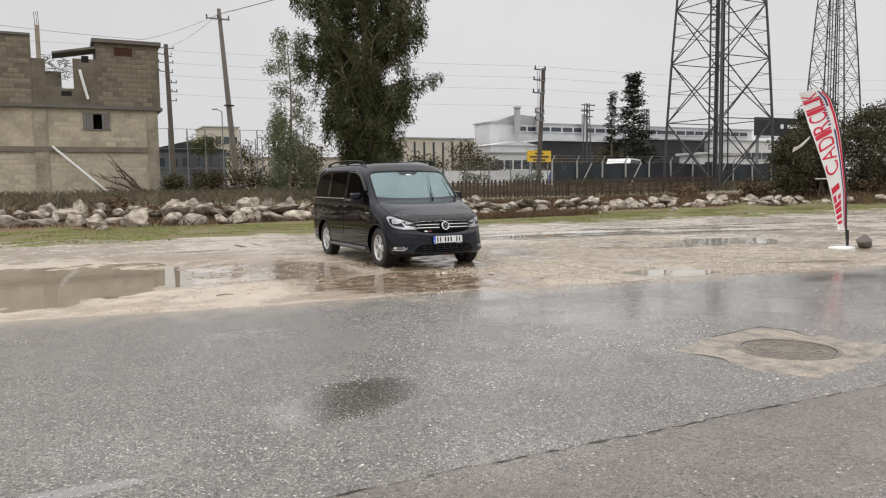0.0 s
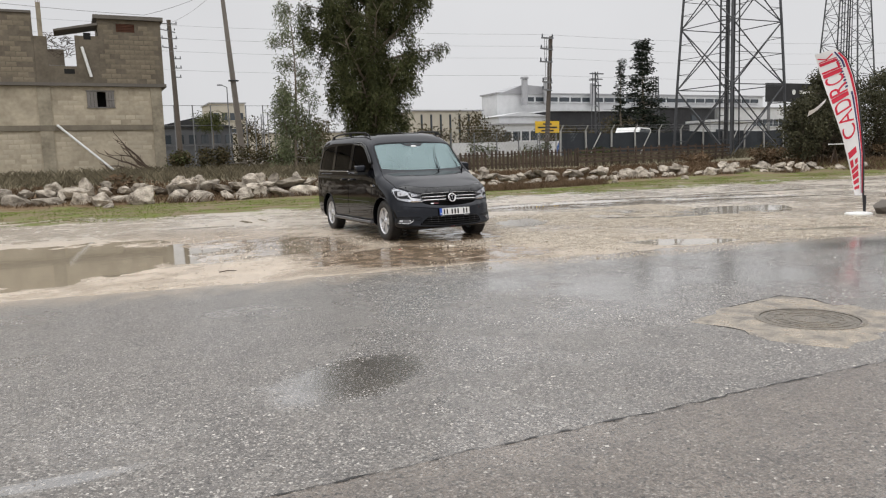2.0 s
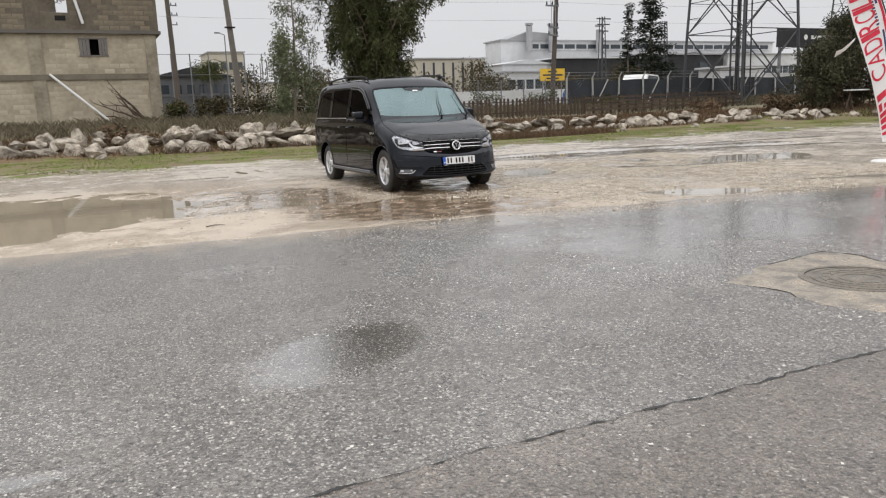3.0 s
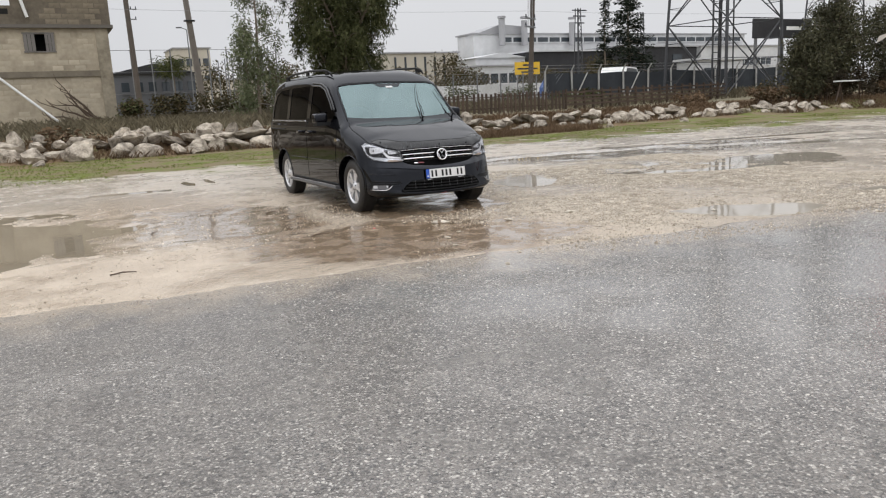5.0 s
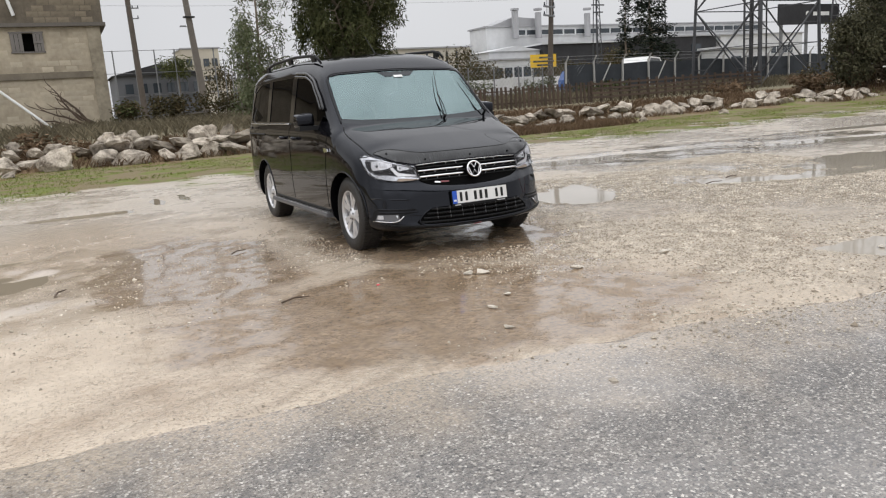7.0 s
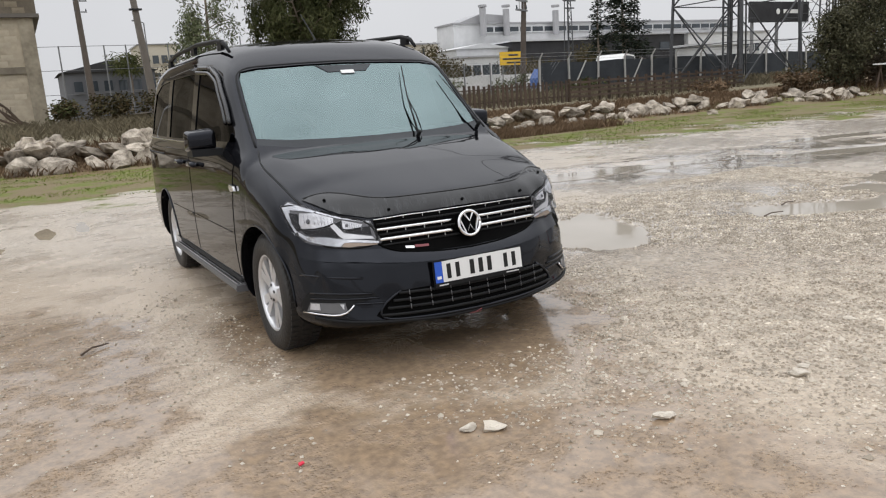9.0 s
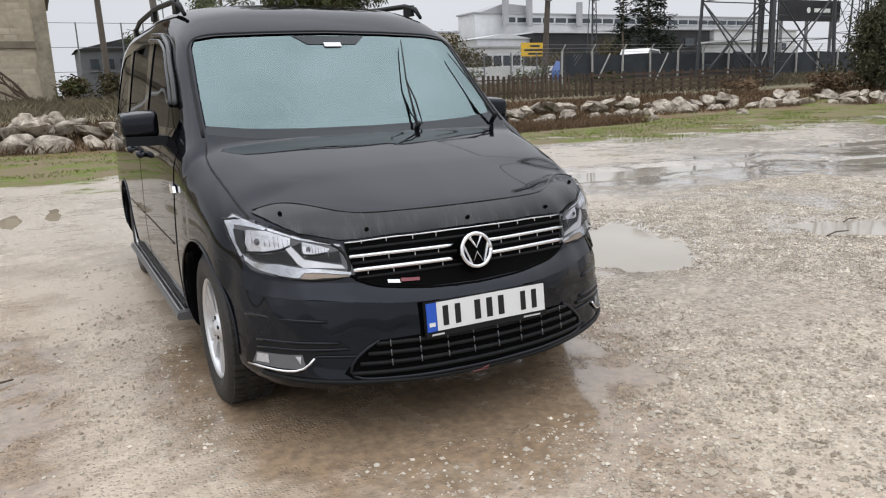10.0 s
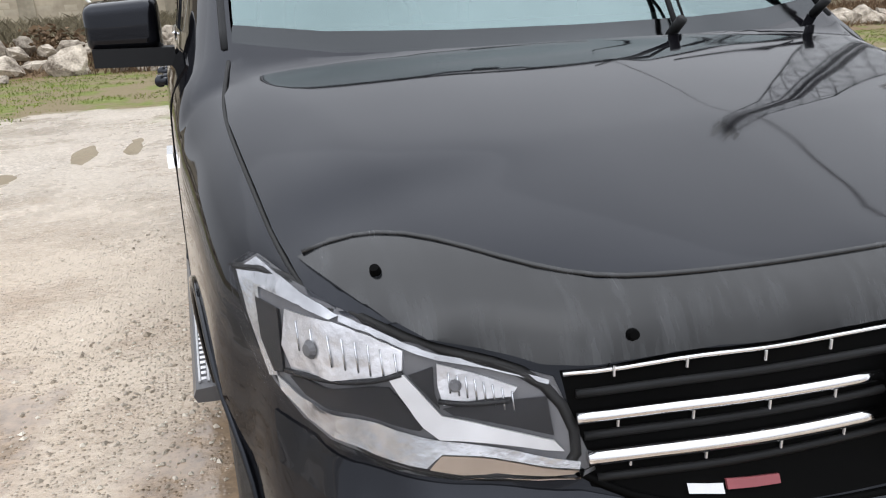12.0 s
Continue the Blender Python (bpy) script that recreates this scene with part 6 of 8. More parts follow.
def make_gravel():
    rng = np.random.default_rng(12)
    octa = np.array([(1, 0, 0), (-1, 0, 0), (0, 1, 0), (0, -1, 0), (0, 0, 1), (0, 0, -1)], float)
    tris = np.array([(0, 2, 4), (2, 1, 4), (1, 3, 4), (3, 0, 4), (2, 0, 5), (1, 2, 5), (3, 1, 5), (0, 3, 5)])
    x, y = rng.uniform(1, 13, 480000), rng.uniform(8.2, 15.5, 480000)
    edge, z = np.interp(x, EDGE_X, EDGE_Y), ground_height(x, y)
    z = np.where(y < edge, 0.016, z)
    ok = (y > edge - 0.7 * rng.random(480000) ** 2) & (rng.random(480000) < 0.05 + 0.95 * np.clip((x - 4.2) / 3.0, 0, 1)) & (fbm(x * 0.9, y * 0.9, 91) + 0.34 * (rng.random(480000) - 0.5) > 0.0)
    ok &= (z > -0.012) & ~((x > 4.85) & (x < 6.6) & (y > 11.5) & (y < 16))
    x, y, z = x[ok][:170000], y[ok][:170000], z[ok][:170000]
    n = len(x)
    s = 0.0030 + 0.0085 * rng.random(n) ** 2.4 + np.where(rng.random(n) < 0.006, 0.012, 0)
    p = octa[None] * s[:, None, None] * rng.uniform(0.7, 1.4, (n, 6, 3))
    a = rng.uniform(0, 6.28, n)
    c, q = np.cos(a)[:, None], np.sin(a)[:, None]
    v = np.stack([x[:, None] + p[..., 0] * c - p[..., 1] * q, y[:, None] + p[..., 0] * q + p[..., 1] * c, (z + s * 0.15)[:, None] + p[..., 2] * 0.7], -1).reshape(-1, 3).tolist()
    f = (np.arange(n)[:, None, None] * 6 + tris[None]).reshape(-1, 3).tolist()
    me = bpy.data.meshes.new("gravel")
    me.from_pydata(v, [], f)
    me.materials.append(leafy("gravel_stone", (0.30, 0.25, 0.19), (0.77, 0.70, 0.595), 0.45, 6.0))
    tagged(new("gravel", me), "loose wet gravel scattered over the dirt", "gravel", kind="stuff")
    rnd = random.Random(5)
    for x, y, ln, turn in ((2.55, 12.3, 0.22, 70), (3.86, 10.95, 0.2, 10), (9.68, 12.95, 0.3, 5), (10.4, 13.3, 0.3, 10), (3.95, 12.96, 0.2, 40), (2.0, 10.4, 0.2, 0)):
        st = Shape().path([(0, 0, 0.012), (ln * 0.5, 0.02, 0.02), (ln, 0.0, 0.012)], [0.007, 0.006, 0.004], 5)
        tagged(part("stick", st, TWIG, at=pose(x, y, max(zg(x, y), -0.012), 0, 0, turn)), "small dark wet stick on the dirt", "stick")
    for x, y, s in ((4.74, 9.62, 0.05), (6.72, 10.5, 0.045), (5.26, 10.8, 0.09), (5.19, 10.86, 0.06), (6.6, 10.44, 0.07), (5.86, 10.48, 0.08), (6.57, 9.68, 0.05), (7.9, 9.6, 0.06), (6.3, 11.3, 0.035), (7.48, 10.75, 0.05), (5.1, 10.2, 0.04)):
        ob = new("stone", rock_mesh(int(x * 100)))
        ob.matrix_basis = pose(x, y, max(zg(x, y), -0.012) + s * 0.15, 0, 0, rnd.uniform(0, 180)) @ Matrix.Diagonal((s * 1.5, s, s * 0.6, 1))
        ob.data.materials[0] = PEBBLE
        tagged(ob, "pale stone bedded in the wet dirt", "stone", "stones on the dirt")

    chip = Shape().prism([(-0.06, -0.02), (0.05, -0.03), (0.07, 0.0), (0.02, 0.025), (-0.05, 0.02)], 0.018, lambda a, b, c: (a, b, c))
    tagged(part("wood_chip", chip, PEBBLE, at=pose(4.87, 10.01, zg(4.87, 10.01) + 0.004, 4, 3, 100) @ Matrix.Diagonal((0.6, 0.6, 0.6, 1))), "pale broken wood chip on the wet dirt", "wood chip")
    scrap = Shape().prism([(-0.016, -0.006), (0.010, -0.009), (0.016, 0.004), (-0.005, 0.009)], 0.005, lambda a, b, c: (a, b, c))
    tagged(part("plastic_scrap", scrap, FLAG_RED, at=pose(4.54, 10.98, zg(4.54, 10.98) + 0.008, 5, 0, 30)), "small red plastic scrap on the dirt", "scrap")


make_gravel()

# ---- the van ----
PAINT = material("black_car_paint", (0.003, 0.003, 0.004), 0.03, dark=(0.006, 0.006, 0.007), scale=3, spec=0.34, rough_to=0.06, sheen=(0.83, 0.88, 1.0))
BLACK_PLASTIC = material("black_plastic", (0.010, 0.010, 0.010), 0.45, dark=(0.016, 0.016, 0.016), scale=6, spec=0.14, sheen=(0.9, 0.93, 1.0))
# near-black, almost no reflection: the shade of the grille recesses is in the colour
FLAT_BLACK = material("flat_black", (0.003, 0.003, 0.003), 0.45, scale=6, spec=0.02)


def smoked():
    """Dark acrylic with rain streaks running down it."""
    m, n, l, b, pos = start_material("smoked_acrylic")
    mp = n.new("ShaderNodeMapping")
    mp.inputs["Scale"].default_value = (38, 8, 6)
    l.new(pos, mp.inputs[0])
    run = nrange(n, l, nnoise(n, l, mp.outputs[0], 1.0, 4, 0.6), 0.46, 0.68, 0, 1)
    big = nrange(n, l, nnoise(n, l, pos, 5, 3), 0.35, 0.65, 0.1, 1)
    k = nmath(n, l, "MULTIPLY", run, big)
    l.new(nmix(n, l, k, (0.008, 0.0085, 0.0095, 1), (0.036, 0.038, 0.041, 1)), b.inputs["Base Color"])
    l.new(nrange(n, l, k, 0, 1, 0.10, 0.42), b.inputs["Roughness"])
    return m


SMOKE = smoked()
CHROME = material("chrome", (0.78, 0.78, 0.79), 0.10, 1.0, dark=(0.6, 0.6, 0.62), scale=12, amount=0.4)
ALLOY = material("silver_alloy", (0.70, 0.70, 0.71), 0.3, 0.55, dark=(0.45, 0.45, 0.46), scale=6)
BOARD = material("worn_board_metal", (0.13, 0.13, 0.135), 0.4, 0.4, dark=(0.12, 0.12, 0.125), scale=8)
RUBBER = material("tyre_rubber", (0.013, 0.0125, 0.012), 0.6, dark=(0.035, 0.03, 0.025), scale=5, bump=0.3, bump_scale=60)
SEAM = material("panel_gap", (0.003, 0.003, 0.003), 0.7, scale=5)
LAMP_GREY = material("lamp_housing", (0.15, 0.15, 0.156), 0.35, 0.0, dark=(0.045, 0.045, 0.048), scale=3, amount=0.6, spec=0.3)
LAMP_DARK = material("lamp_dark_bezel", (0.02, 0.02, 0.021), 0.2, dark=(0.04, 0.04, 0.042), scale=4, spec=0.15)
REFLECTOR = material("lamp_reflector", (0.74, 0.74, 0.76), 0.28, 0.65, dark=(0.34, 0.34, 0.355), scale=12, amount=0.8, bump=0.35, bump_scale=24)
LAMP_WHITE = material("lamp_light_guide", (0.70, 0.71, 0.73), 0.14, 0.85, dark=(0.26, 0.27, 0.29), scale=8, amount=0.8, bump=0.15, bump_scale=34, coat=0.5)
AMBER = material("amber_reflector", (0.34, 0.27, 0.21), 0.3, 0.3, scale=9)
PLATE_WHITE = material("plate_white", (0.72, 0.72, 0.71), 0.35, dark=(0.6, 0.6, 0.58), scale=6, amount=0.4)
PLATE_BLUE = material("plate_blue", (0.02, 0.10, 0.55), 0.35, scale=6)
RED_BADGE = material("red_badge", (0.24, 0.06, 0.07), 0.4, scale=6)
CABIN = material("cabin_trim", (0.02, 0.02, 0.021), 0.7, dark=(0.035, 0.034, 0.033), scale=4)
SEAT = material("seat_fabric", (0.03, 0.03, 0.032), 0.9, scale=8)
LENS = pane_material("clear_lens", (0.9, 0.9, 0.92), (0.97, 0.97, 0.98), 0.006, 0.02, 1.10)
SCREEN = pane_material("misted_windscreen", (0.45, 0.60, 0.61), (0.36, 0.46, 0.46), 0.275)
FRIT = pane_material("black_glass_border", (0.50, 0.53, 0.56), (0.02, 0.02, 0.02), 0.05, 0.12)
TINT = pane_material("dark_tinted_window", (0.30, 0.30, 0.32), (0.02, 0.02, 0.02), 0.01, 0.02, 1.3)
from mathutils.bvhtree import BVHTree


def smooth_curve(xs, ys, at):
    """Shape-preserving cubic through the points."""
    xs, ys = np.asarray(xs, float), np.asarray(ys, float)
    h, d = np.diff(xs), np.diff(ys) / np.diff(xs)
    m = np.zeros(len(xs))
    for i in range(1, len(xs) - 1):
        if d[i - 1] * d[i] > 0:
            w1, w2 = 2 * h[i] + h[i - 1], h[i] + 2 * h[i - 1]
            m[i] = (w1 + w2) / (w1 / d[i - 1] + w2 / d[i])
    m[0], m[-1] = d[0], d[-1]
    k = np.clip(np.searchsorted(xs, at) - 1, 0, len(h) - 1)
    t = (at - xs[k]) / h[k]
    return ((2 * t ** 3 - 3 * t ** 2 + 1) * ys[k] + (t ** 3 - 2 * t ** 2 + t) * h[k] * m[k]
            + (-2 * t ** 3 + 3 * t ** 2) * ys[k + 1] + (t ** 3 - t ** 2) * h[k] * m[k + 1])


# middle line of the nose: (height, distance behind the front) below and above its foremost point, and the plan of the nose: (half width, setback)
NOSE_LOW = [(.20, .55), (.205, .30), (.212, .16), (.222, .08), (.236, .04), (.25, .03)]
NOSE_HIGH = [(.25, .03), (.30, .043), (.40, .058), (.50, .071), (.53, .078), (.56, .094), (.60, .120), (.66, .138), (.75, .150), (.782, .166), (.812, .20), (.842, .262), (.872, .35), (.895, .42), (.921, .50), (.940, .56)]
NOSE_PLAN = [(0, 0), (.14, .004), (.26, .016), (.385, .042), (.45, .064), (.60, .126), (.66, .162), (.724, .213), (.775, .285), (.80, .335), (.825, .41), (.845, .50), (.855, .56)]


def nose_section(v):
    """One cross-section of the nose, from the floor's middle round to the hood's middle."""
    pu, pv = zip(*NOSE_PLAN)
    lz, lv = zip(*NOSE_LOW)
    hz, hv = zip(*NOSE_HIGH)

    def wide(z):
        back = float(np.interp(z, lz, lv)) if z < .25 else float(np.interp(z, hz, hv))
        return float(np.interp(v - back, pv, pu)) if v > back else 0.0

    def top(u):
        return float(np.interp(v - float(np.interp(u, pu, pv)), hv, hz))

    def low(u):
        return float(np.interp(v - float(np.interp(u, pu, pv)), lv[::-1], lz[::-1]))
    widest = max(wide(.25 + .004 * k) for k in range(90))
    z0, z1 = low(.94 * widest), top(.90 * widest)
    side = [(wide(z0 + (z1 - z0) * f), z0 + (z1 - z0) * f) for f in (.17, .45, .78)]
    return ([(0, low(0))] + [(f * widest, low(f * widest)) for f in (.55, .90)] + side
            + [(f * widest, top(f * widest)) for f in (.90, .80, .62, .31)] + [(0, top(0))])


# station: distance behind the front, then (half width, height) from the floor's middle round to the roof's middle
SECTIONS = [(v, nose_section(v)) for v in (.034, .05, .066, .08, .10, .125, .15, .18, .215, .26, .31, .37, .44, .51)] + [
    (0.600, [(0, .20), (.50, .20), (.79, .21), (.855, .30), (.868, .49), (.850, .74), (.79, .86), (.70, .906), (.54, .930), (.27, .947), (0, .952)]),
    (0.750, [(0, .20), (.50, .20), (.80, .21), (.861, .30), (.878, .505), (.866, .80), (.808, .915), (.725, .953), (.562, .974), (.285, .990), (0, .995)]),
    (.91, [(0, .20), (.50, .20), (.80, .21), (.865, .30), (.885, .52), (.876, .85), (.82, .965), (.745, 1.000), (.58, 1.016), (.30, 1.031), (0, 1.036)]),
    (.975, [(0, .20), (.50, .20), (.80, .21), (.868, .30), (.888, .53), (.878, .89), (.824, .990), (.752, 1.016), (.582, 1.031), (.30, 1.046), (0, 1.051)]),
    (.992, [(0, .20), (.50, .20), (.80, .21), (.868, .30), (.888, .53), (.878, .897), (.825, .997), (.754, 1.021), (.585, 1.035), (.30, 1.053), (0, 1.059)]),
    (1.05, [(0, .20), (.50, .20), (.81, .21), (.872, .30), (.892, .54), (.880, .93), (.83, 1.035), (.765, 1.06), (.60, 1.072), (.31, 1.108), (0, 1.12)]),
    (1.31, [(0, .20), (.50, .20), (.82, .21), (.876, .30), (.895, .56), (.884, .98), (.845, 1.07), (.75, 1.275), (.62, 1.305), (.32, 1.325), (0, 1.332)]),
    (1.625, [(0, .20), (.50, .20), (.82, .21), (.878, .30), (.896, .58), (.886, 1.0), (.85, 1.08), (.727, 1.535), (.61, 1.575), (.32, 1.60), (0, 1.606)]),
    (1.76, [(0, .20), (.50, .20), (.82, .21), (.878, .30), (.896, .58), (.886, 1.0), (.85, 1.08), (.722, 1.575), (.62, 1.64), (.33, 1.675), (0, 1.682)]),
    (2.000, [(0, .20), (.50, .20), (.82, .21), (.878, .30), (.896, .58), (.886, 1.0), (.85, 1.085), (.725, 1.60), (.635, 1.685), (.35, 1.725), (0, 1.735)]),
    (2.600, [(0, .20), (.50, .20), (.82, .21), (.878, .30), (.896, .58), (.886, 1.0), (.85, 1.09), (.735, 1.615), (.65, 1.705), (.36, 1.75), (0, 1.762)]),
    (3.600, [(0, .20), (.50, .20), (.82, .21), (.878, .30), (.894, .58), (.884, 1.0), (.85, 1.09), (.738, 1.61), (.65, 1.70), (.36, 1.745), (0, 1.757)]),
    (4.150, [(0, .24), (.50, .24), (.80, .25), (.86, .32), (.880, .58), (.870, 1.0), (.84, 1.09), (.728, 1.58), (.64, 1.665), (.36, 1.71), (0, 1.72)]),
    (4.330, [(0, .30), (.48, .30), (.76, .31), (.82, .38), (.845, .58), (.838, 1.0), (.81, 1.08), (.70, 1.52), (.60, 1.60), (.34, 1.635), (0, 1.64)]),
    (4.400, [(0, .36), (.42, .36), (.66, .37), (.72, .43), (.75, .60), (.745, .98), (.72, 1.05), (.62, 1.40), (.53, 1.46), (.30, 1.48), (0, 1.485)]),
]


def body_grid():
    """Dense grid of points over one half of the body: stations by section points."""
    vs = np.array([s[0] for s in SECTIONS])
    sec = np.array([s[1] for s in SECTIONS])
    fine_v = np.unique(np.concatenate([np.linspace(0.034, 0.30, 34), np.linspace(0.30, 0.55, 14), np.linspace(0.55, 1.8, 36), np.linspace(1.8, 4.15, 34), np.linspace(4.15, 4.4, 8), [0.975, 0.983, 0.992, 1.005]]))
    nj = sec.shape[1]
    along = np.zeros((len(fine_v), nj, 2))
    for j in range(nj):
        for c in range(2):
            along[:, j, c] = smooth_curve(vs, sec[:, j, c], fine_v)
    tj = np.arange(nj)
    fj = np.unique(np.concatenate([np.linspace(0, 2, 5), np.linspace(2, 10, 49)]))
    out = np.zeros((len(fine_v), len(fj), 3))
    for i in range(len(fine_v)):
        for c, k in ((0, 0), (1, 2)):
            out[i, :, k] = smooth_curve(tj, along[i, :, c], fj)
        out[i, :, 1] = fine_v[i]
    out[..., 0] *= 0.985
    return out


def body_mesh():
    g = body_grid()
    ni, nj = g.shape[:2]
    ring = 2 * nj - 2
    verts = []
    for i in range(ni):
        verts += [tuple(p) for p in g[i]]
        verts += [(-p[0], p[1], p[2]) for p in g[i][nj - 2:0:-1]]
    faces = []
    for i in range(ni - 1):
        a, b = i * ring, (i + 1) * ring
        faces += [(a + j, a + (j + 1) % ring, b + (j + 1) % ring, b + j) for j in range(ring)]
    faces.append(tuple(range(ring - 1, -1, -1)))
    faces.append(tuple((ni - 1) * ring + j for j in range(ring)))
    me = bpy.data.meshes.new("body")
    me.from_pydata(verts, [], faces)
    bm = bmesh.new()
    bm.from_mesh(me)
    bmesh.ops.recalc_face_normals(bm, faces=bm.faces)
    bm.to_mesh(me)
    bm.free()
    me.update()
    return me


VAN_X, VAN_Y = 5.718, 11.55
VAN = empty("van", VAN_X, VAN_Y, 0.0)
tagged(VAN, "black compact passenger van with chrome grille parked on wet dirt", "van")
BODY_ME = body_mesh()
HULL = BVHTree.FromPolygons([v.co for v in BODY_ME.vertices], [tuple(p.vertices) for p in BODY_ME.polygons])
AXES = {"front": (Vector((0, -3, 0)), Vector((0, 1, 0)), lambda a, b: Vector((a, 0, b))),
        "left": (Vector((-3, 0, 0)), Vector((1, 0, 0)), lambda a, b: Vector((0, a, b))),
        "right": (Vector((3, 0, 0)), Vector((-1, 0, 0)), lambda a, b: Vector((0, a, b))),
        "top": (Vector((0, 0, 4)), Vector((0, 0, -1)), lambda a, b: Vector((a, b, 0)))}


def land(side, a, b, off=0.0):
    """The point of the hull seen from that side at (a, b), lifted by off."""
    start, way, place = AXES[side]
    p = place(a, b) + start
    hit, nrm, _, _ = HULL.ray_cast(p, way)
    if hit is None:
        hit, nrm, _, _ = HULL.find_nearest(place(a, b) + start * 0.3)
    if nrm.dot(way) > 0:
        nrm = -nrm
    return hit + nrm * off, nrm


def dense(outline, step=0.03):
    pts = []
    for i, p in enumerate(outline):
        q = outline[(i + 1) % len(outline)]
        n = max(1, int(math.hypot(q[0] - p[0], q[1] - p[1]) / step))
        pts += [(p[0] + (q[0] - p[0]) * k / n, p[1] + (q[1] - p[1]) * k / n) for k in range(n)]
    return pts


def skin(name, side, outline, mat, parent, off=0.004, deep=0.012, label="", step=0.035, smooth=True, rise=None):
    """A panel cut to the outline that follows the hull, with thickness."""
    bm = bmesh.new()
    pts = dense(outline, step)
    bm.faces.new([bm.verts.new((a, b, 0)) for a, b in pts])
    for k in (0, 1):
        lo, hi = min(p[k] for p in pts), max(p[k] for p in pts)
        n = int((hi - lo) / step)
        for i in range(1, n + 1):
            co, no = Vector((0, 0, 0)), Vector((0, 0, 0))
            co[k], no[k] = lo + (hi - lo) * i / (n + 1), 1
            bmesh.ops.bisect_plane(bm, geom=bm.verts[:] + bm.edges[:] + bm.faces[:], plane_co=co, plane_no=no)
    bmesh.ops.triangulate(bm, faces=[f for f in bm.faces if len(f.verts) > 4])
    lifted = {v: land(side, v.co.x, v.co.y, off + (rise(v.co.x, v.co.y) if rise else 0.0)) for v in bm.verts}
    rim = [e for e in bm.edges if e.is_boundary]
    for v, (p, n) in lifted.items():
        v.co = p
    low = {}
    for e in rim:
        for v in e.verts:
            if v not in low:
                low[v] = bm.verts.new(lifted[v][0] - lifted[v][1] * deep)
    for e in rim:
        a, b = e.verts
        bm.faces.new((a, b, low[b], low[a]))
    bmesh.ops.recalc_face_normals(bm, faces=bm.faces)
    me = bpy.data.meshes.new(name)
    bm.to_mesh(me)
    bm.free()
    me.materials.append(mat)
    if smooth:
        me.shade_smooth()
        me.set_sharp_from_angle(angle=radians(50))
    return part(name, me, mat, parent, label)


def strip(name, side, pts, r, mat, parent, off=0.0, label="", step=0.03, n=6):
    """A thin round bar lying along a line on the hull."""
    line = []
    for i in range(len(pts) - 1):
        p, q = pts[i], pts[i + 1]
        k = max(1, int(math.hypot(q[0] - p[0], q[1] - p[1]) / step))
        line += [(p[0] + (q[0] - p[0]) * j / k, p[1] + (q[1] - p[1]) * j / k) for j in range(k)]
    line.append(pts[-1])
    spots = [land(side, a, b, off)[0] for a, b in line]
    for _ in range(3):
        spots = [spots[0]] + [(spots[i - 1] + spots[i] * 2 + spots[i + 1]) / 4 for i in range(1, len(spots) - 1)] + [spots[-1]]
    return part(name, Shape().path(spots, r, n), mat, parent, label, True)


def both(outline):
    """Mirror a half outline, given from one end of the middle line to the other."""
    return outline + [(-a, b) for a, b in outline[::-1] if abs(a) > 1e-6]


def flip(outline):
    return [(-a, b) for a, b in outline]


WHEELS_V = (0.84, 3.53)
SCREEN_OUT = both([(0, 1.562), (0.3, 1.556), (0.58, 1.545), (0.685, 1.527), (0.705, 1.49), (0.735, 1.25), (0.752, 1.085), (0.55, 1.056), (0.3, 1.046), (0, 1.042)])
DOOR_WIN = [(1.26, 1.105), (1.49, 1.305), (1.74, 1.47), (1.96, 1.54), (2.31, 1.565), (2.33, 1.105)]
SLIDE_WIN = [(2.44, 1.105), (2.43, 1.565), (3.26, 1.565), (3.28, 1.105)]
REAR_WIN = [(3.38, 1.105), (3.37, 1.56), (3.8, 1.545), (4.06, 1.47), (4.16, 1.30), (4.18, 1.12)]


def shrink(outline, d):
    cx, cy = sum(p[0] for p in outline) / len(outline), sum(p[1] for p in outline) / len(outline)
    w, h = max(p[0] for p in outline) - min(p[0] for p in outline), max(p[1] for p in outline) - min(p[1] for p in outline)
    return [(cx + (a - cx) * (1 - 2 * d / w), cy + (b - cy) * (1 - 2 * d / h)) for a, b in outline]


def cut_body(me):
    """Wheel housings, windscreen and side windows cut out of the solid hull."""
    base = new("body_blank", me)
    tools = []
    for v in WHEELS_V:
        for s in (-1, 1):
            tools.append(Shape().tube((s * 0.56, v, 0.315), (s * 1.2, v, 0.315), 0.375, n=48))
    tools.append(Shape().prism(shrink(SCREEN_OUT, 0.012), 2.9, lambda a, b, c: (a * (1 if c < 0.1 else 0.97), 0.55 + c, b)))
    for out in (DOOR_WIN, SLIDE_WIN, REAR_WIN):
        tools.append(Shape().prism(shrink(out, 0.01), 2.4, lambda a, b, c: (c - 1.2, a, b)))
    made = []
    for k, sh in enumerate(tools):
        m = sh.mesh("cutter", PAINT)
        bm = bmesh.new()
        bm.from_mesh(m)
        bmesh.ops.recalc_face_normals(bm, faces=bm.faces)
        bm.to_mesh(m)
        bm.free()
        ob = new("cutter", m)
        made.append(ob)
        mod = base.modifiers.new("cut", "BOOLEAN")
        mod.operation, mod.solver, mod.object = "DIFFERENCE", "EXACT", ob
    bpy.context.view_layer.update()
    done = bpy.data.meshes.new_from_object(base.evaluated_get(bpy.context.evaluated_depsgraph_get()))
    for ob in (base, *made):
        bpy.data.objects.remove(ob)
    done.name = "body"
    done.materials.clear()
    done.materials.append(PAINT)
    done.shade_smooth()
    done.set_sharp_from_angle(angle=radians(32))
    return done


part("body", cut_body(BODY_ME), PAINT, VAN, "glossy black painted body shell")

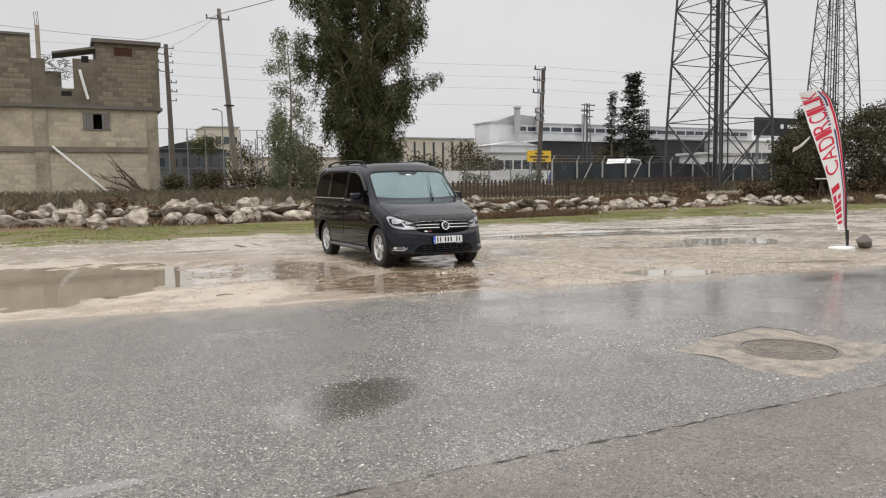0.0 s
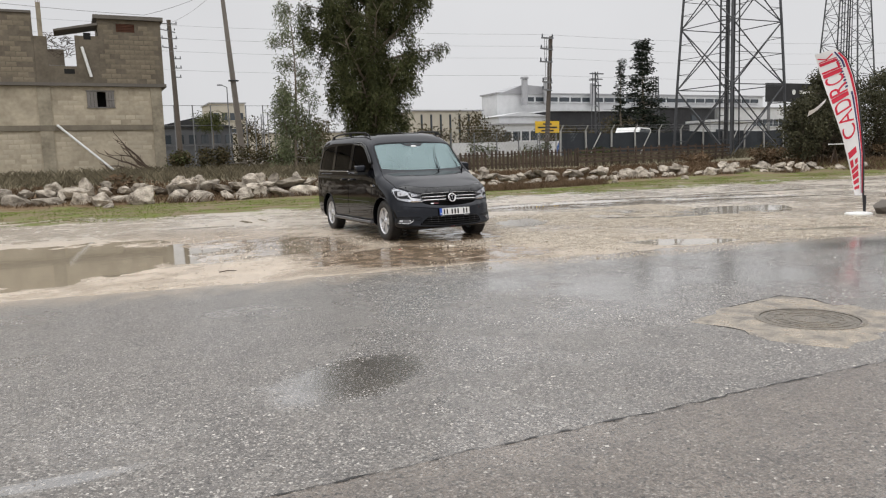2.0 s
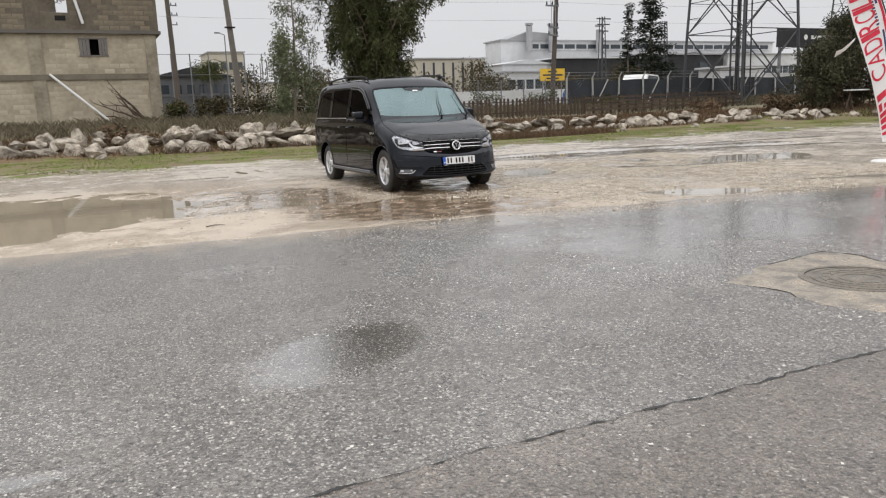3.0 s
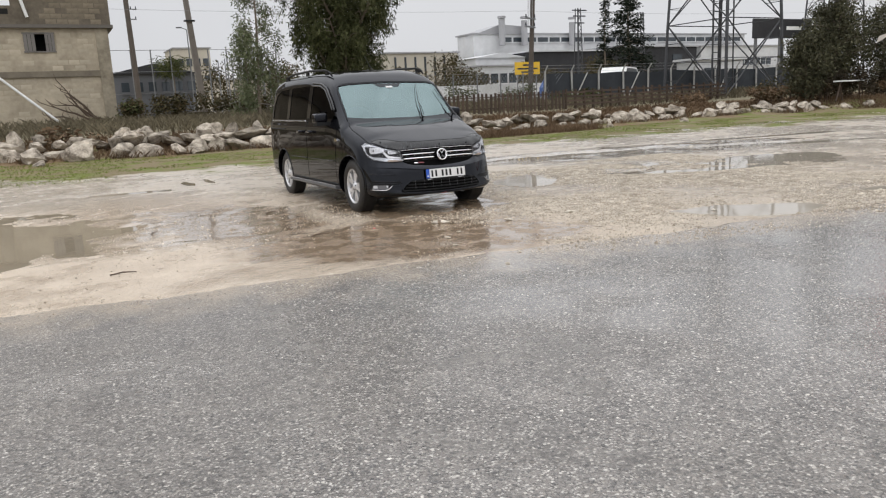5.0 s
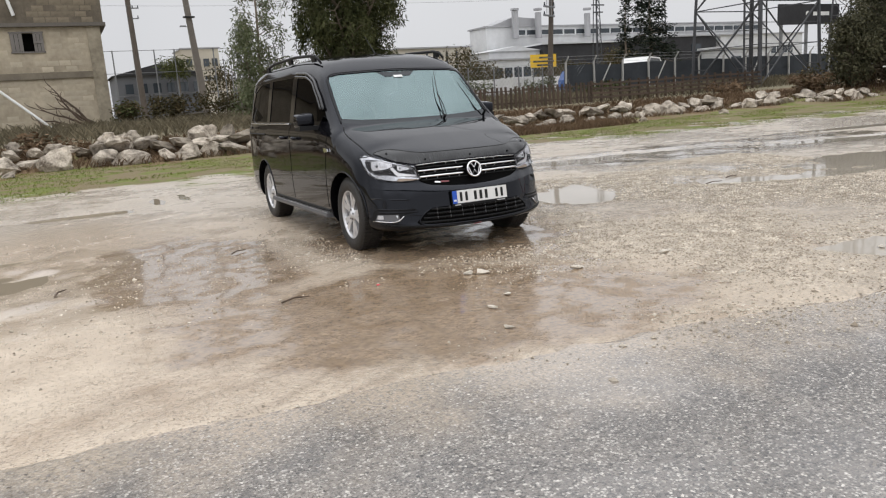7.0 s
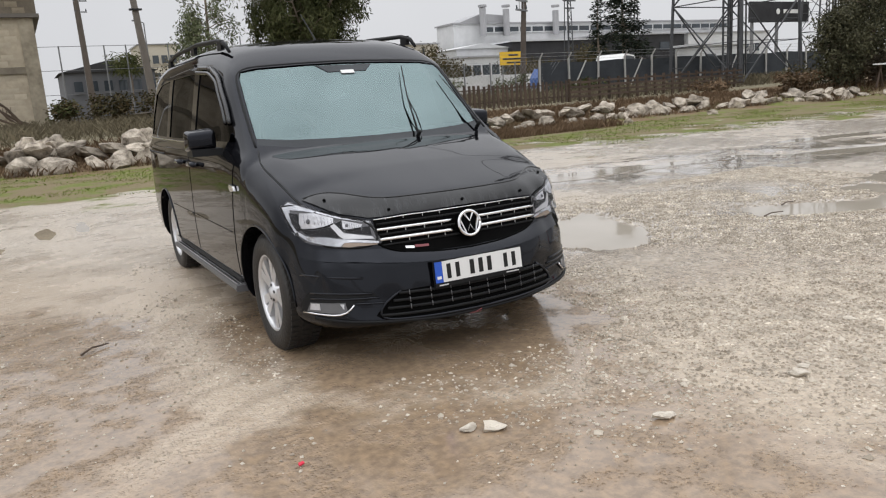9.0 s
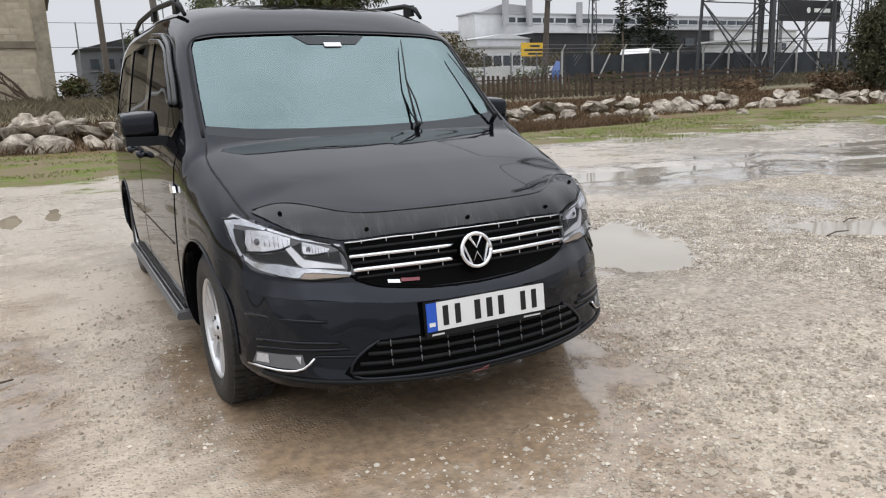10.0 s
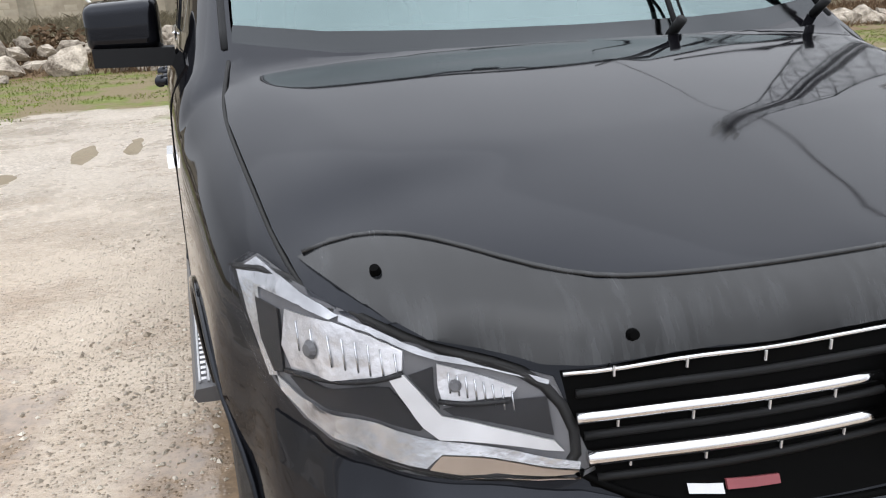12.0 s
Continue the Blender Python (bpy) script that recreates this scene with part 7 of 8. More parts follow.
# panels
HOOD = both([(0, 0.172), (0.3, 0.198), (0.47, 0.245), (0.60, 0.305), (0.69, 0.37), (0.722, 0.415), (0.746, 0.55), (0.762, 0.72), (0.772, 0.86), (0.768, 0.96), (0.745, 1.045), (0.5, 1.005), (0.25, 0.982), (0, 0.975)])


def hood_rise(a, b):
    """The raised middle of the hood, ending in a crease that runs out to the rear corners."""
    edge = float(np.interp(b, [0.15, 0.40, 0.55, 0.78, 1.03], [0.44, 0.533, 0.574, 0.643, 0.733]))
    gap = float(np.interp(b, [0.30, 0.37, 0.415, 0.55, 0.72, 0.86, 0.96, 1.045], [0.60, 0.69, 0.722, 0.746, 0.762, 0.772, 0.768, 0.745]))
    return 0.013 * min(1.0, max(0.0, (gap - abs(a)) / max(0.02, gap - edge))) * min(1.0, max(0.0, (b - 0.27) / 0.3))


hood = skin("hood", "top", HOOD, PAINT, VAN, 0.005, 0.024, step=0.024, rise=hood_rise)
for s in (1, -1):
    strip("hood_gap", "top", [(s * a, b) for a, b in ((0.70, 0.378), (0.727, 0.415), (0.751, 0.55), (0.767, 0.72), (0.777, 0.86), (0.773, 0.965), (0.749, 1.052))], 0.0042, SEAM, VAN, 0.001)
for side in ("left", "right"):
    door = skin("front_door", side, [(1.15, 1.055), (1.19, 0.95), (1.245, 0.75), (1.27, 0.55), (1.275, 0.345), (2.345, 0.345), (2.355, 1.085), (1.22, 1.075)], PAINT, VAN, 0.003, 0.008)
    slide = skin("sliding_door", side, [(2.375, 0.345), (3.02, 0.345), (3.11, 0.47), (3.17, 0.60), (3.32, 0.75), (3.325, 1.085), (2.375, 1.085)], PAINT, VAN, 0.003, 0.008)
    for ob, v in ((door, 2.16), (slide, 2.60)):
        p, n = land(side, v, 0.955, 0.03)
        sgn = -1 if side == "left" else 1
        part("handle", Shape().tube(p + Vector((0, -0.09, 0)), p + Vector((0, 0.09, 0)), 0.017, n=10).tube(p + Vector((0, -0.085, 0)), p + Vector((-sgn * 0.03, -0.085, 0)), 0.013, n=8).tube(p + Vector((0, 0.085, 0)), p + Vector((-sgn * 0.03, 0.085, 0)), 0.013, n=8), PAINT, ob, "black door handle", True)
    strip("rub_line", side, [(1.32, 0.60), (2.33, 0.60)], 0.005, PAINT, door, 0.003)
    strip("rub_line", side, [(2.40, 0.60), (3.12, 0.60)], 0.005, PAINT, slide, 0.003)
    pane = skin("front_window", side, DOOR_WIN, TINT, VAN, -0.006, 0.004, "dark tinted side window")
    strip("wind_deflector", side, [(1.39, 1.215), (1.51, 1.335), (1.74, 1.495), (1.96, 1.560), (2.31, 1.583)], 0.016, SMOKE, pane, 0.012, "smoked wind deflector")
    strip("wind_deflector", side, [(1.43, 1.215), (1.55, 1.325), (1.75, 1.468), (1.96, 1.53), (2.31, 1.553)], 0.014, SMOKE, pane, 0.020)
    skin("sliding_window", side, SLIDE_WIN, TINT, VAN, -0.006, 0.004, "dark tinted side window")
    skin("rear_window", side, REAR_WIN, TINT, VAN, -0.006, 0.004, "dark tinted side window")
    strip("belt_trim", side, [(2.45, 1.092), (3.28, 1.095), (4.15, 1.10)], 0.007, CHROME, VAN, 0.006, "thin bright beltline trim")
    strip("slide_rail", side, [(3.36, 0.985), (4.22, 0.985)], 0.008, SEAM, VAN, 0.0, "black sliding door rail slot")
    for w in WHEELS_V:
        arc = [(w + 0.378 * math.cos(a), 0.315 + 0.378 * math.sin(a)) for a in [math.pi * k / 26 for k in range(27)]]
        strip("arch_lip", side, arc, 0.006, PAINT, VAN, 0.002)
    p, n = land(side, 1.19, 0.865, 0.004)
    part("side_indicator", Shape().prism([(-0.055, -0.012), (0.03, -0.022), (0.055, 0.0), (0.04, 0.02), (-0.04, 0.014)], 0.012 * (-1 if side == "left" else 1), lambda a, b, c: (p.x + c, p.y + a, p.z + b)), CHROME, VAN, "small chrome side indicator")
    strip("sill_trim", side, [(1.26, 0.315), (3.1, 0.315)], 0.012, BLACK_PLASTIC, VAN, 0.0)

# windscreen with its black border, wipers and stickers
screen = skin("windscreen", "front", shrink(SCREEN_OUT, 0.022), SCREEN, VAN, -0.004, 0.004, "green-tinted windscreen mirroring the pale sky", 0.06)
ring = [(0.752, 1.085), (0.735, 1.25), (0.705, 1.49), (0.685, 1.527), (0.58, 1.545), (0.3, 1.556), (0, 1.562)]
ring = ring + [(-a, b) for a, b in ring[-2::-1]]
strip("screen_seal", "front", ring, 0.009, BLACK_PLASTIC, VAN, -0.004, "black windscreen seal")
skin("screen_border", "front", both([(0, 1.098), (0.3, 1.101), (0.55, 1.110), (0.728, 1.13), (0.745, 1.085), (0.55, 1.058), (0.3, 1.050), (0, 1.046)]), FRIT, screen, -0.001, 0.003, "black ceramic border of the glass")
skin("sensor_cover", "front", [(-0.19, 1.535), (-0.13, 1.492), (0.13, 1.492), (0.19, 1.535)], FRIT, screen, -0.001, 0.003, "black sensor cover behind the glass")


def wiper(pivot, elbow, tip, foot):
    w = Shape()
    a, b, c = (land("front", *q, off)[0] for q, off in ((pivot, 0.03), (elbow, 0.035), (tip, 0.022)))
    w.path([a, b], [0.007, 0.004], 8)
    d = land("front", *foot, 0.02)[0]
    w.path([d, (b + d) / 2 + Vector((0, -0.012, 0.01)), b, c], [0.003, 0.0045, 0.0045, 0.003], 6)
    w.tube(a + Vector((0, 0.02, -0.02)), a + Vector((0, -0.02, 0.015)), 0.012, n=10)
    part("wiper", w, BLACK_PLASTIC, VAN, "black windscreen wiper", True)


wiper((0.215, 1.06), (0.28, 1.27), (0.38, 1.49), (0.255, 1.08))
wiper((0.69, 1.085), (0.665, 1.235), (0.63, 1.42), (0.68, 1.11))
for p0, p1, z in ((-0.045, 0.045, 1.478),):
    skin("toll_sticker", "front", [(p0, z), (p1, z), (p1, z + 0.02), (p0, z + 0.02)], PLATE_WHITE, VAN, 0.003, 0.003, "small white sticker on the glass")

# cabin
part("dashboard", Shape().prism([(0.99, 1.03), (1.33, 1.075), (1.66, 1.10), (1.74, 1.03)], 1.36, lambda a, b, c: (c - 0.68, a, b)), CABIN, VAN, "dark dashboard")
wheel_pts = [Vector((-0.36 + 0.18 * math.cos(a), 1.66 + 0.09 * math.sin(a), 1.12 + 0.15 * math.sin(a))) for a in [2 * math.pi * k / 28 for k in range(29)]]
part("steering_wheel", Shape().path(wheel_pts, 0.016, 8), CABIN, VAN, "", True)
for sx in (-0.36, 0.36):
    part("seat_back", Shape().prism([(-0.22, 1.04), (0.22, 1.04), (0.2, 1.32), (0.10, 1.36), (0.10, 1.5), (-0.10, 1.5), (-0.10, 1.36), (-0.2, 1.32)], 0.12, lambda a, b, c: (sx + a, 2.08 + c, b)), SEAT, VAN, "dark fabric seat")
part("inner_mirror", Shape().box((0, 1.60, 1.50), (0.24, 0.03, 0.06)), BLACK_PLASTIC, VAN)

# grille
GRILLE = both([(0, 0.752), (0.3, 0.748), (0.468, 0.737), (0.460, 0.66), (0.448, 0.602), (0.36, 0.580), (0.2, 0.563), (0, 0.557)])
# closed panel, painted as dark as the shaded recess it stands for
grille = skin("grille", "front", GRILLE, FLAT_BLACK, VAN, 0.003, 0.01, "upper grille, its recess shade drawn as a near-black panel")
strip("chrome_line", "front", [(-0.465, 0.734), (-0.3, 0.743), (0, 0.746), (0.3, 0.743), (0.465, 0.734)], 0.004, CHROME, grille, 0.006, "thin chrome line")
for z, u, r in ((0.691, 0.458, 0.0075), (0.643, 0.450, 0.0095)):
    for s in (1, -1):
        strip("chrome_bar", "front", [(s * 0.072, z), (s * 0.25, z - 0.001), (s * u, z - 0.005)], r, CHROME, grille, 0.012, "chrome grille bar", n=8)
for z, u in ((0.718, 0.455), (0.668, 0.45), (0.618, 0.44)):
    strip("rib", "front", [(-u, z - 0.006), (-u / 2, z), (0, z + 0.001), (u / 2, z), (u, z - 0.006)], 0.006, BLACK_PLASTIC, grille, 0.004)
for z in (0.740, 0.681, 0.633):
    for s in (1, -1):
        for k, u in enumerate((0.135, 0.225, 0.32, 0.41)):
            p, n = land("front", s * (u - 0.01 * (z < 0.65)), z - 0.004, 0.008)
            part("stud", Shape().tube(p + Vector((0, 0, 0.006)), p - Vector((0, 0, 0.007)), 0.0017, n=5), ALLOY, grille)
strip("grille_lip", "front", [(-0.462, 0.622), (-0.44, 0.596), (-0.34, 0.572), (-0.18, 0.555), (0, 0.549), (0.18, 0.555), (0.34, 0.572), (0.44, 0.596), (0.462, 0.622)], 0.006, FLAT_BLACK, VAN, 0.002)
for k, (u, w, mat) in enumerate(((-0.318, 0.042, CHROME), (-0.258, 0.068, RED_BADGE))):
    skin("badge", "front", [(u - w / 2, 0.586), (u + w / 2, 0.582), (u + w / 2, 0.5935), (u - w / 2, 0.5975)], mat, grille, 0.008, 0.006, "small plain badge strip")

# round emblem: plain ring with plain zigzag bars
c0, n0 = land("front", 0.003, 0.664, 0.028)
tilt = Vector((0, -1, 0.2)).normalized()
ex, ez = Vector((1, 0, 0)), Vector((1, 0, 0)).cross(-tilt)
ez = -ez if ez.z < 0 else ez
emblem = part("emblem", Shape().tube(c0 - tilt * 0.03, c0 + tilt * 0.002, 0.066, n=36), FLAT_BLACK, VAN, "round chrome-ringed emblem")
ringp = [c0 + tilt * 0.006 + ex * 0.061 * math.cos(a) + ez * 0.061 * math.sin(a) for a in [2 * math.pi * k / 36 for k in range(37)]]
part("emblem_ring", Shape().path(ringp, 0.0085, 8), CHROME, emblem, "chrome ring", True)
for pts in ([(-0.027, 0.053), (0.0, 0.010), (0.027, 0.053)], [(-0.053, 0.026), (-0.025, -0.050), (0.0, -0.006), (0.025, -0.050), (0.053, 0.026)]):
    part("emblem_bar", Shape().path([c0 + tilt * 0.005 + ex * a + ez * b for a, b in pts], 0.0078, 6), CHROME, emblem, "chrome zigzag bar")

# bonnet deflector of smoked acrylic with its clips
DEFL = both([(0, 0.818), (0.232, 0.818), (0.40, 0.818), (0.49, 0.834), (0.56, 0.854), (0.62, 0.858), (0.68, 0.850), (0.722, 0.833), (0.66, 0.798), (0.60, 0.771), (0.48, 0.744), (0.28, 0.752), (0, 0.755)])
defl = skin("hood_deflector", "front", DEFL, SMOKE, VAN, 0.014, 0.008, "smoked acrylic hood deflector", 0.03)
DEFL_TOP = [(-0.715, 0.837), (-0.68, 0.850), (-0.62, 0.858), (-0.56, 0.854), (-0.49, 0.834), (-0.40, 0.818), (-0.232, 0.818), (0, 0.818)]
strip("edge", "front", DEFL_TOP + flip(DEFL_TOP)[-2::-1], 0.004, SMOKE, defl, 0.015)
for u, z in ((0.64, 0.826), (0.385, 0.774), (0.0, 0.778), (-0.385, 0.774), (-0.64, 0.826)):
    p, n = land("front", u, z, 0.014)
    part("clip", Shape().tube(p, p + n * 0.008, 0.008, 0.006, 10), FLAT_BLACK, defl)

# headlights
HL = [(0.801, 0.806), (0.772, 0.832), (0.716, 0.814), (0.602, 0.779), (0.487, 0.757), (0.470, 0.70), (0.456, 0.653), (0.477, 0.644), (0.598, 0.634), (0.677, 0.634), (0.748, 0.649), (0.776, 0.683), (0.798, 0.747)]


def lamp_fit(a, b):
    """Lamp outlines droop towards the grille."""
    return a - 0.012 * (0.8 - a) / 0.33, b + float(np.interp(a, [0.46, 0.6, 0.79], [-0.027, -0.023, 0.0]))


for s in (-1, 1):
    def m(o):
        return [(s * a, b) for a, b in (lamp_fit(*q) for q in o)]

    def plain(o):
        return [(s * a, b) for a, b in o]
    lamp_ob = skin("headlight", "front", m(HL), LAMP_GREY, VAN, 0.004, 0.012, "clear headlight with bright reflectors", 0.02)

    def inset(name, outline, mat, off, label="", parent=None):
        return skin(name, "front", m(outline), mat, parent or lamp_ob, off, 0.004, label, 0.018)
    inset("light_guide", [(0.771, 0.828), (0.717, 0.808), (0.697, 0.800), (0.709, 0.794), (0.741, 0.799), (0.774, 0.794), (0.777, 0.759), (0.767, 0.696), (0.776, 0.689), (0.791, 0.755), (0.797, 0.804)], LAMP_WHITE, 0.009, "bright upright light guide")
    inset("light_guide", [(0.767, 0.696), (0.744, 0.679), (0.671, 0.681), (0.611, 0.675), (0.535, 0.670), (0.470, 0.661), (0.472, 0.652), (0.569, 0.660), (0.611, 0.659), (0.629, 0.640), (0.677, 0.641), (0.739, 0.655), (0.766, 0.678)], LAMP_WHITE, 0.010, "bright lower light guide")
    inset("amber_marker", [(0.612, 0.657), (0.570, 0.658), (0.473, 0.650), (0.479, 0.646), (0.592, 0.637), (0.626, 0.639)], AMBER, 0.010, "dull amber marker")
    inset("top_strip", [(0.697, 0.801), (0.602, 0.777), (0.490, 0.754), (0.492, 0.749), (0.604, 0.770), (0.699, 0.794)], LAMP_WHITE, 0.009)
    for out, bulb in (([(0.750, 0.786), (0.707, 0.792), (0.636, 0.775), (0.640, 0.752), (0.662, 0.737), (0.752, 0.712), (0.759, 0.738)], (0.728, 0.752, 0.013)),
                      ([(0.605, 0.766), (0.566, 0.755), (0.523, 0.742), (0.530, 0.731), (0.603, 0.717), (0.607, 0.739)], (0.588, 0.741, 0.008))):
        bowl = inset("reflector", out, REFLECTOR, 0.008, "ribbed chrome reflector")
        p, n = land("front", *m([bulb[:2]])[0], 0.010)
        part("bulb", Shape().tube(p, p + n * 0.006, bulb[2], bulb[2] * 0.6, 14), LAMP_GREY, bowl)
        lo, hi = min(a for a, b in out), max(a for a, b in out)
        for k in range(8):
            uu = lo + (hi - lo) * (k + 0.6) / 9
            top = float(np.interp(uu, [lo, hi], [out[2][1], out[0][1]])) - 0.006
            strip("rib", "front", m([(uu, top - 0.035 * (hi - lo) / 0.12), (uu, top)]), 0.0013, LAMP_WHITE, bowl, 0.009)
    strip("bezel", "front", m([(0.757, 0.708), (0.70, 0.722), (0.655, 0.735), (0.640, 0.748)]), 0.004, LAMP_DARK, lamp_ob, 0.009, "black reflector rim", 0.015)
    strip("bezel", "front", m([(0.608, 0.722), (0.575, 0.717), (0.532, 0.727)]), 0.0035, LAMP_DARK, lamp_ob, 0.009, "black reflector rim", 0.015)
    for out in ([(0.779, 0.780), (0.757, 0.781), (0.761, 0.703), (0.770, 0.699), (0.779, 0.732)],
                [(0.754, 0.702), (0.655, 0.728), (0.624, 0.692), (0.630, 0.684), (0.695, 0.686), (0.740, 0.685)],
                [(0.604, 0.713), (0.531, 0.727), (0.495, 0.735), (0.494, 0.692), (0.562, 0.701), (0.593, 0.706)],
                [(0.635, 0.749), (0.609, 0.763), (0.611, 0.730), (0.607, 0.713)]):
        inset("dark_panel", out, LAMP_DARK, 0.0095, "glossy black bezel")
    inset("divider", [(0.654, 0.741), (0.638, 0.748), (0.606, 0.705), (0.554, 0.695), (0.494, 0.686), (0.486, 0.674), (0.567, 0.676), (0.611, 0.676), (0.627, 0.689)], ALLOY, 0.011, "silver divider")
    skin("lens", "front", m(HL), LENS, lamp_ob, 0.019, 0.012, "clear plastic lens", 0.03).visible_shadow = False
    strip("lamp_gap", "front", m(HL + HL[:1]), 0.0075, SEAM, VAN, 0.003, "")
    # fog lamp with its chrome foot, the fins over it and the crease above
    skin("bumper_slot", "front", plain([(0.775, 0.405), (0.53, 0.402), (0.50, 0.372), (0.60, 0.352), (0.66, 0.290), (0.80, 0.298), (0.795, 0.36)]), BLACK_PLASTIC, VAN, 0.002, 0.01, "matt black bumper insert", 0.025)
    fog = skin("fog_lamp", "front", plain([(0.772, 0.356), (0.648, 0.358), (0.642, 0.306), (0.784, 0.312)]), LAMP_GREY, VAN, 0.005, 0.01, "fog lamp with chrome edge", 0.02)
    skin("reflector", "front", plain([(0.770, 0.352), (0.742, 0.353), (0.742, 0.322), (0.774, 0.322)]), REFLECTOR, fog, 0.008, 0.004, "bright round reflector", 0.015)
    skin("reflector", "front", plain([(0.668, 0.352), (0.652, 0.352), (0.656, 0.325)]), REFLECTOR, fog, 0.008, 0.004, "", 0.015)
    strip("chrome_edge", "front", plain([(0.792, 0.306), (0.72, 0.299), (0.645, 0.297), (0.612, 0.346)]), 0.005, CHROME, fog, 0.008, "chrome edge", 0.02)
    for z0, z1, u0 in ((0.402, 0.394, 0.53), (0.376, 0.372, 0.50), (0.350, 0.343, 0.47)):
        strip("fin", "front", plain([(0.768 if z0 > 0.36 else 0.61, z0), (0.66 if z0 > 0.36 else 0.55, z0 - 0.002), (u0, z1)]), 0.006, PAINT, VAN, 0.004, "")
    strip("bumper_crease", "front", plain([(0.79, 0.486), (0.70, 0.480), (0.56, 0.470)]), 0.007, PAINT, VAN, 0.0)

# bumper: ledge, lower grille, lip
LEDGE_U, LEDGE_LOW, LEDGE_TOP = (0, 0.2, 0.36, 0.46, 0.60, 0.70, 0.78), (0.512, 0.514, 0.522, 0.532, 0.546, 0.553, 0.572), (0.552, 0.558, 0.574, 0.598, 0.602, 0.610, 0.640)


def ledge_rise(a, b):
    """The band under the grille leans back from a sharp lower crease."""
    lo, hi = float(np.interp(abs(a), LEDGE_U, LEDGE_LOW)), float(np.interp(abs(a), LEDGE_U, LEDGE_TOP))
    return 0.022 * min(1.0, max(0.0, (hi - b) / (hi - lo))) * (1.0 if abs(a) < 0.5 else max(0.2, 1 - (abs(a) - 0.5) / 0.32))


ledge = skin("bumper_ledge", "front", both(list(zip(LEDGE_U, LEDGE_TOP)) + list(zip(LEDGE_U, LEDGE_LOW))[::-1]), PAINT, VAN, 0.003, 0.024, "", 0.011, rise=ledge_rise)
low = skin("lower_grille", "front", both([(0, 0.398), (0.30, 0.398), (0.40, 0.394), (0.45, 0.372), (0.525, 0.285), (0.50, 0.266), (0.25, 0.258), (0, 0.256)]), FLAT_BLACK, VAN, 0.002, 0.01, "black lower grille with slats", 0.025)
strip("rim", "front", [(-0.40, 0.396), (-0.452, 0.373), (-0.528, 0.285), (-0.50, 0.263), (-0.25, 0.255), (0, 0.253), (0.25, 0.255), (0.50, 0.263), (0.528, 0.285), (0.452, 0.373), (0.40, 0.396)], 0.008, PAINT, low, 0.004)
for z, u in ((0.384, 0.41), (0.350, 0.44), (0.316, 0.47), (0.284, 0.50)):
    strip("slat", "front", [(-u, z), (-u / 2, z - 0.003), (0, z - 0.004), (u / 2, z - 0.003), (u, z)], 0.0085, BLACK_PLASTIC, low, 0.008)
for k in range(8):
    u = -0.364 + 0.104 * k
    for z in (0.384, 0.350, 0.316):
        strip("tick", "front", [(u, z + 0.012), (u, z - 0.012)], 0.0022, LAMP_GREY, low, 0.017, "thin grey clip")
for a in (-1, 1):
    strip("lower_lip", "front", [(0, 0.244), (a * 0.25, 0.246), (a * 0.5, 0.255), (a * 0.66, 0.268), (a * 0.76, 0.285)], 0.009, BLACK_PLASTIC, VAN, 0.006)
skin("lip_badge", "front", [(-0.065, 0.238), (0.0, 0.239), (0.0, 0.246), (-0.065, 0.245)], RED_BADGE, VAN, 0.016, 0.004, "small faded red strip")

# number plate, its characters as plain bars
py = land("front", 0.0, 0.46, 0.014)[0].y
plate = part("number_plate", Shape().box((0, 0, 0), (0.52, 0.012, 0.112)), BLACK_PLASTIC, VAN, "white number plate with blue band and plain bars", at=pose(0.014, py, 0.461, -6))
part("plate_face", Shape().box((0.02, -0.008, 0), (0.466, 0.004, 0.103)), PLATE_WHITE, plate)
part("blue_band", Shape().box((-0.234, -0.008, 0), (0.04, 0.004, 0.103)), PLATE_BLUE, plate)
part("band_mark", Shape().box((-0.234, -0.0105, -0.026), (0.024, 0.002, 0.014)), PLATE_WHITE, plate)
for x, w in ((-0.178, 0.036), (-0.128, 0.036), (-0.045, 0.04), (0.006, 0.04), (0.057, 0.04), (0.155, 0.036), (0.205, 0.036)):
    part("plate_bar", Shape().box((x, -0.0105, 0), (w * 0.62, 0.002, 0.072)), SEAM, plate)
part("plate_holder", Shape().box((0, -0.003, -0.063), (0.52, 0.018, 0.018)), BLACK_PLASTIC, plate)
for x, w in ((-0.215, 0.05), (0.19, 0.075)):
    part("holder_print", Shape().box((x, -0.013, -0.063), (w, 0.002, 0.006)), ALLOY, plate, "small pale print bar")


# wheels
def lathe(profile, n=40):
    """Spin (radius, across) round the axle; across runs along x."""
    sh, k = Shape(), len(profile)
    for i in range(n):
        a = 2 * math.pi * i / n
        sh.v += [(x, r * math.cos(a), r * math.sin(a)) for r, x in profile]
    sh.f = [(i * k + j, i * k + j + 1, ((i + 1) % n) * k + j + 1, ((i + 1) % n) * k + j) for i in range(n) for j in range(k - 1)]
    return sh


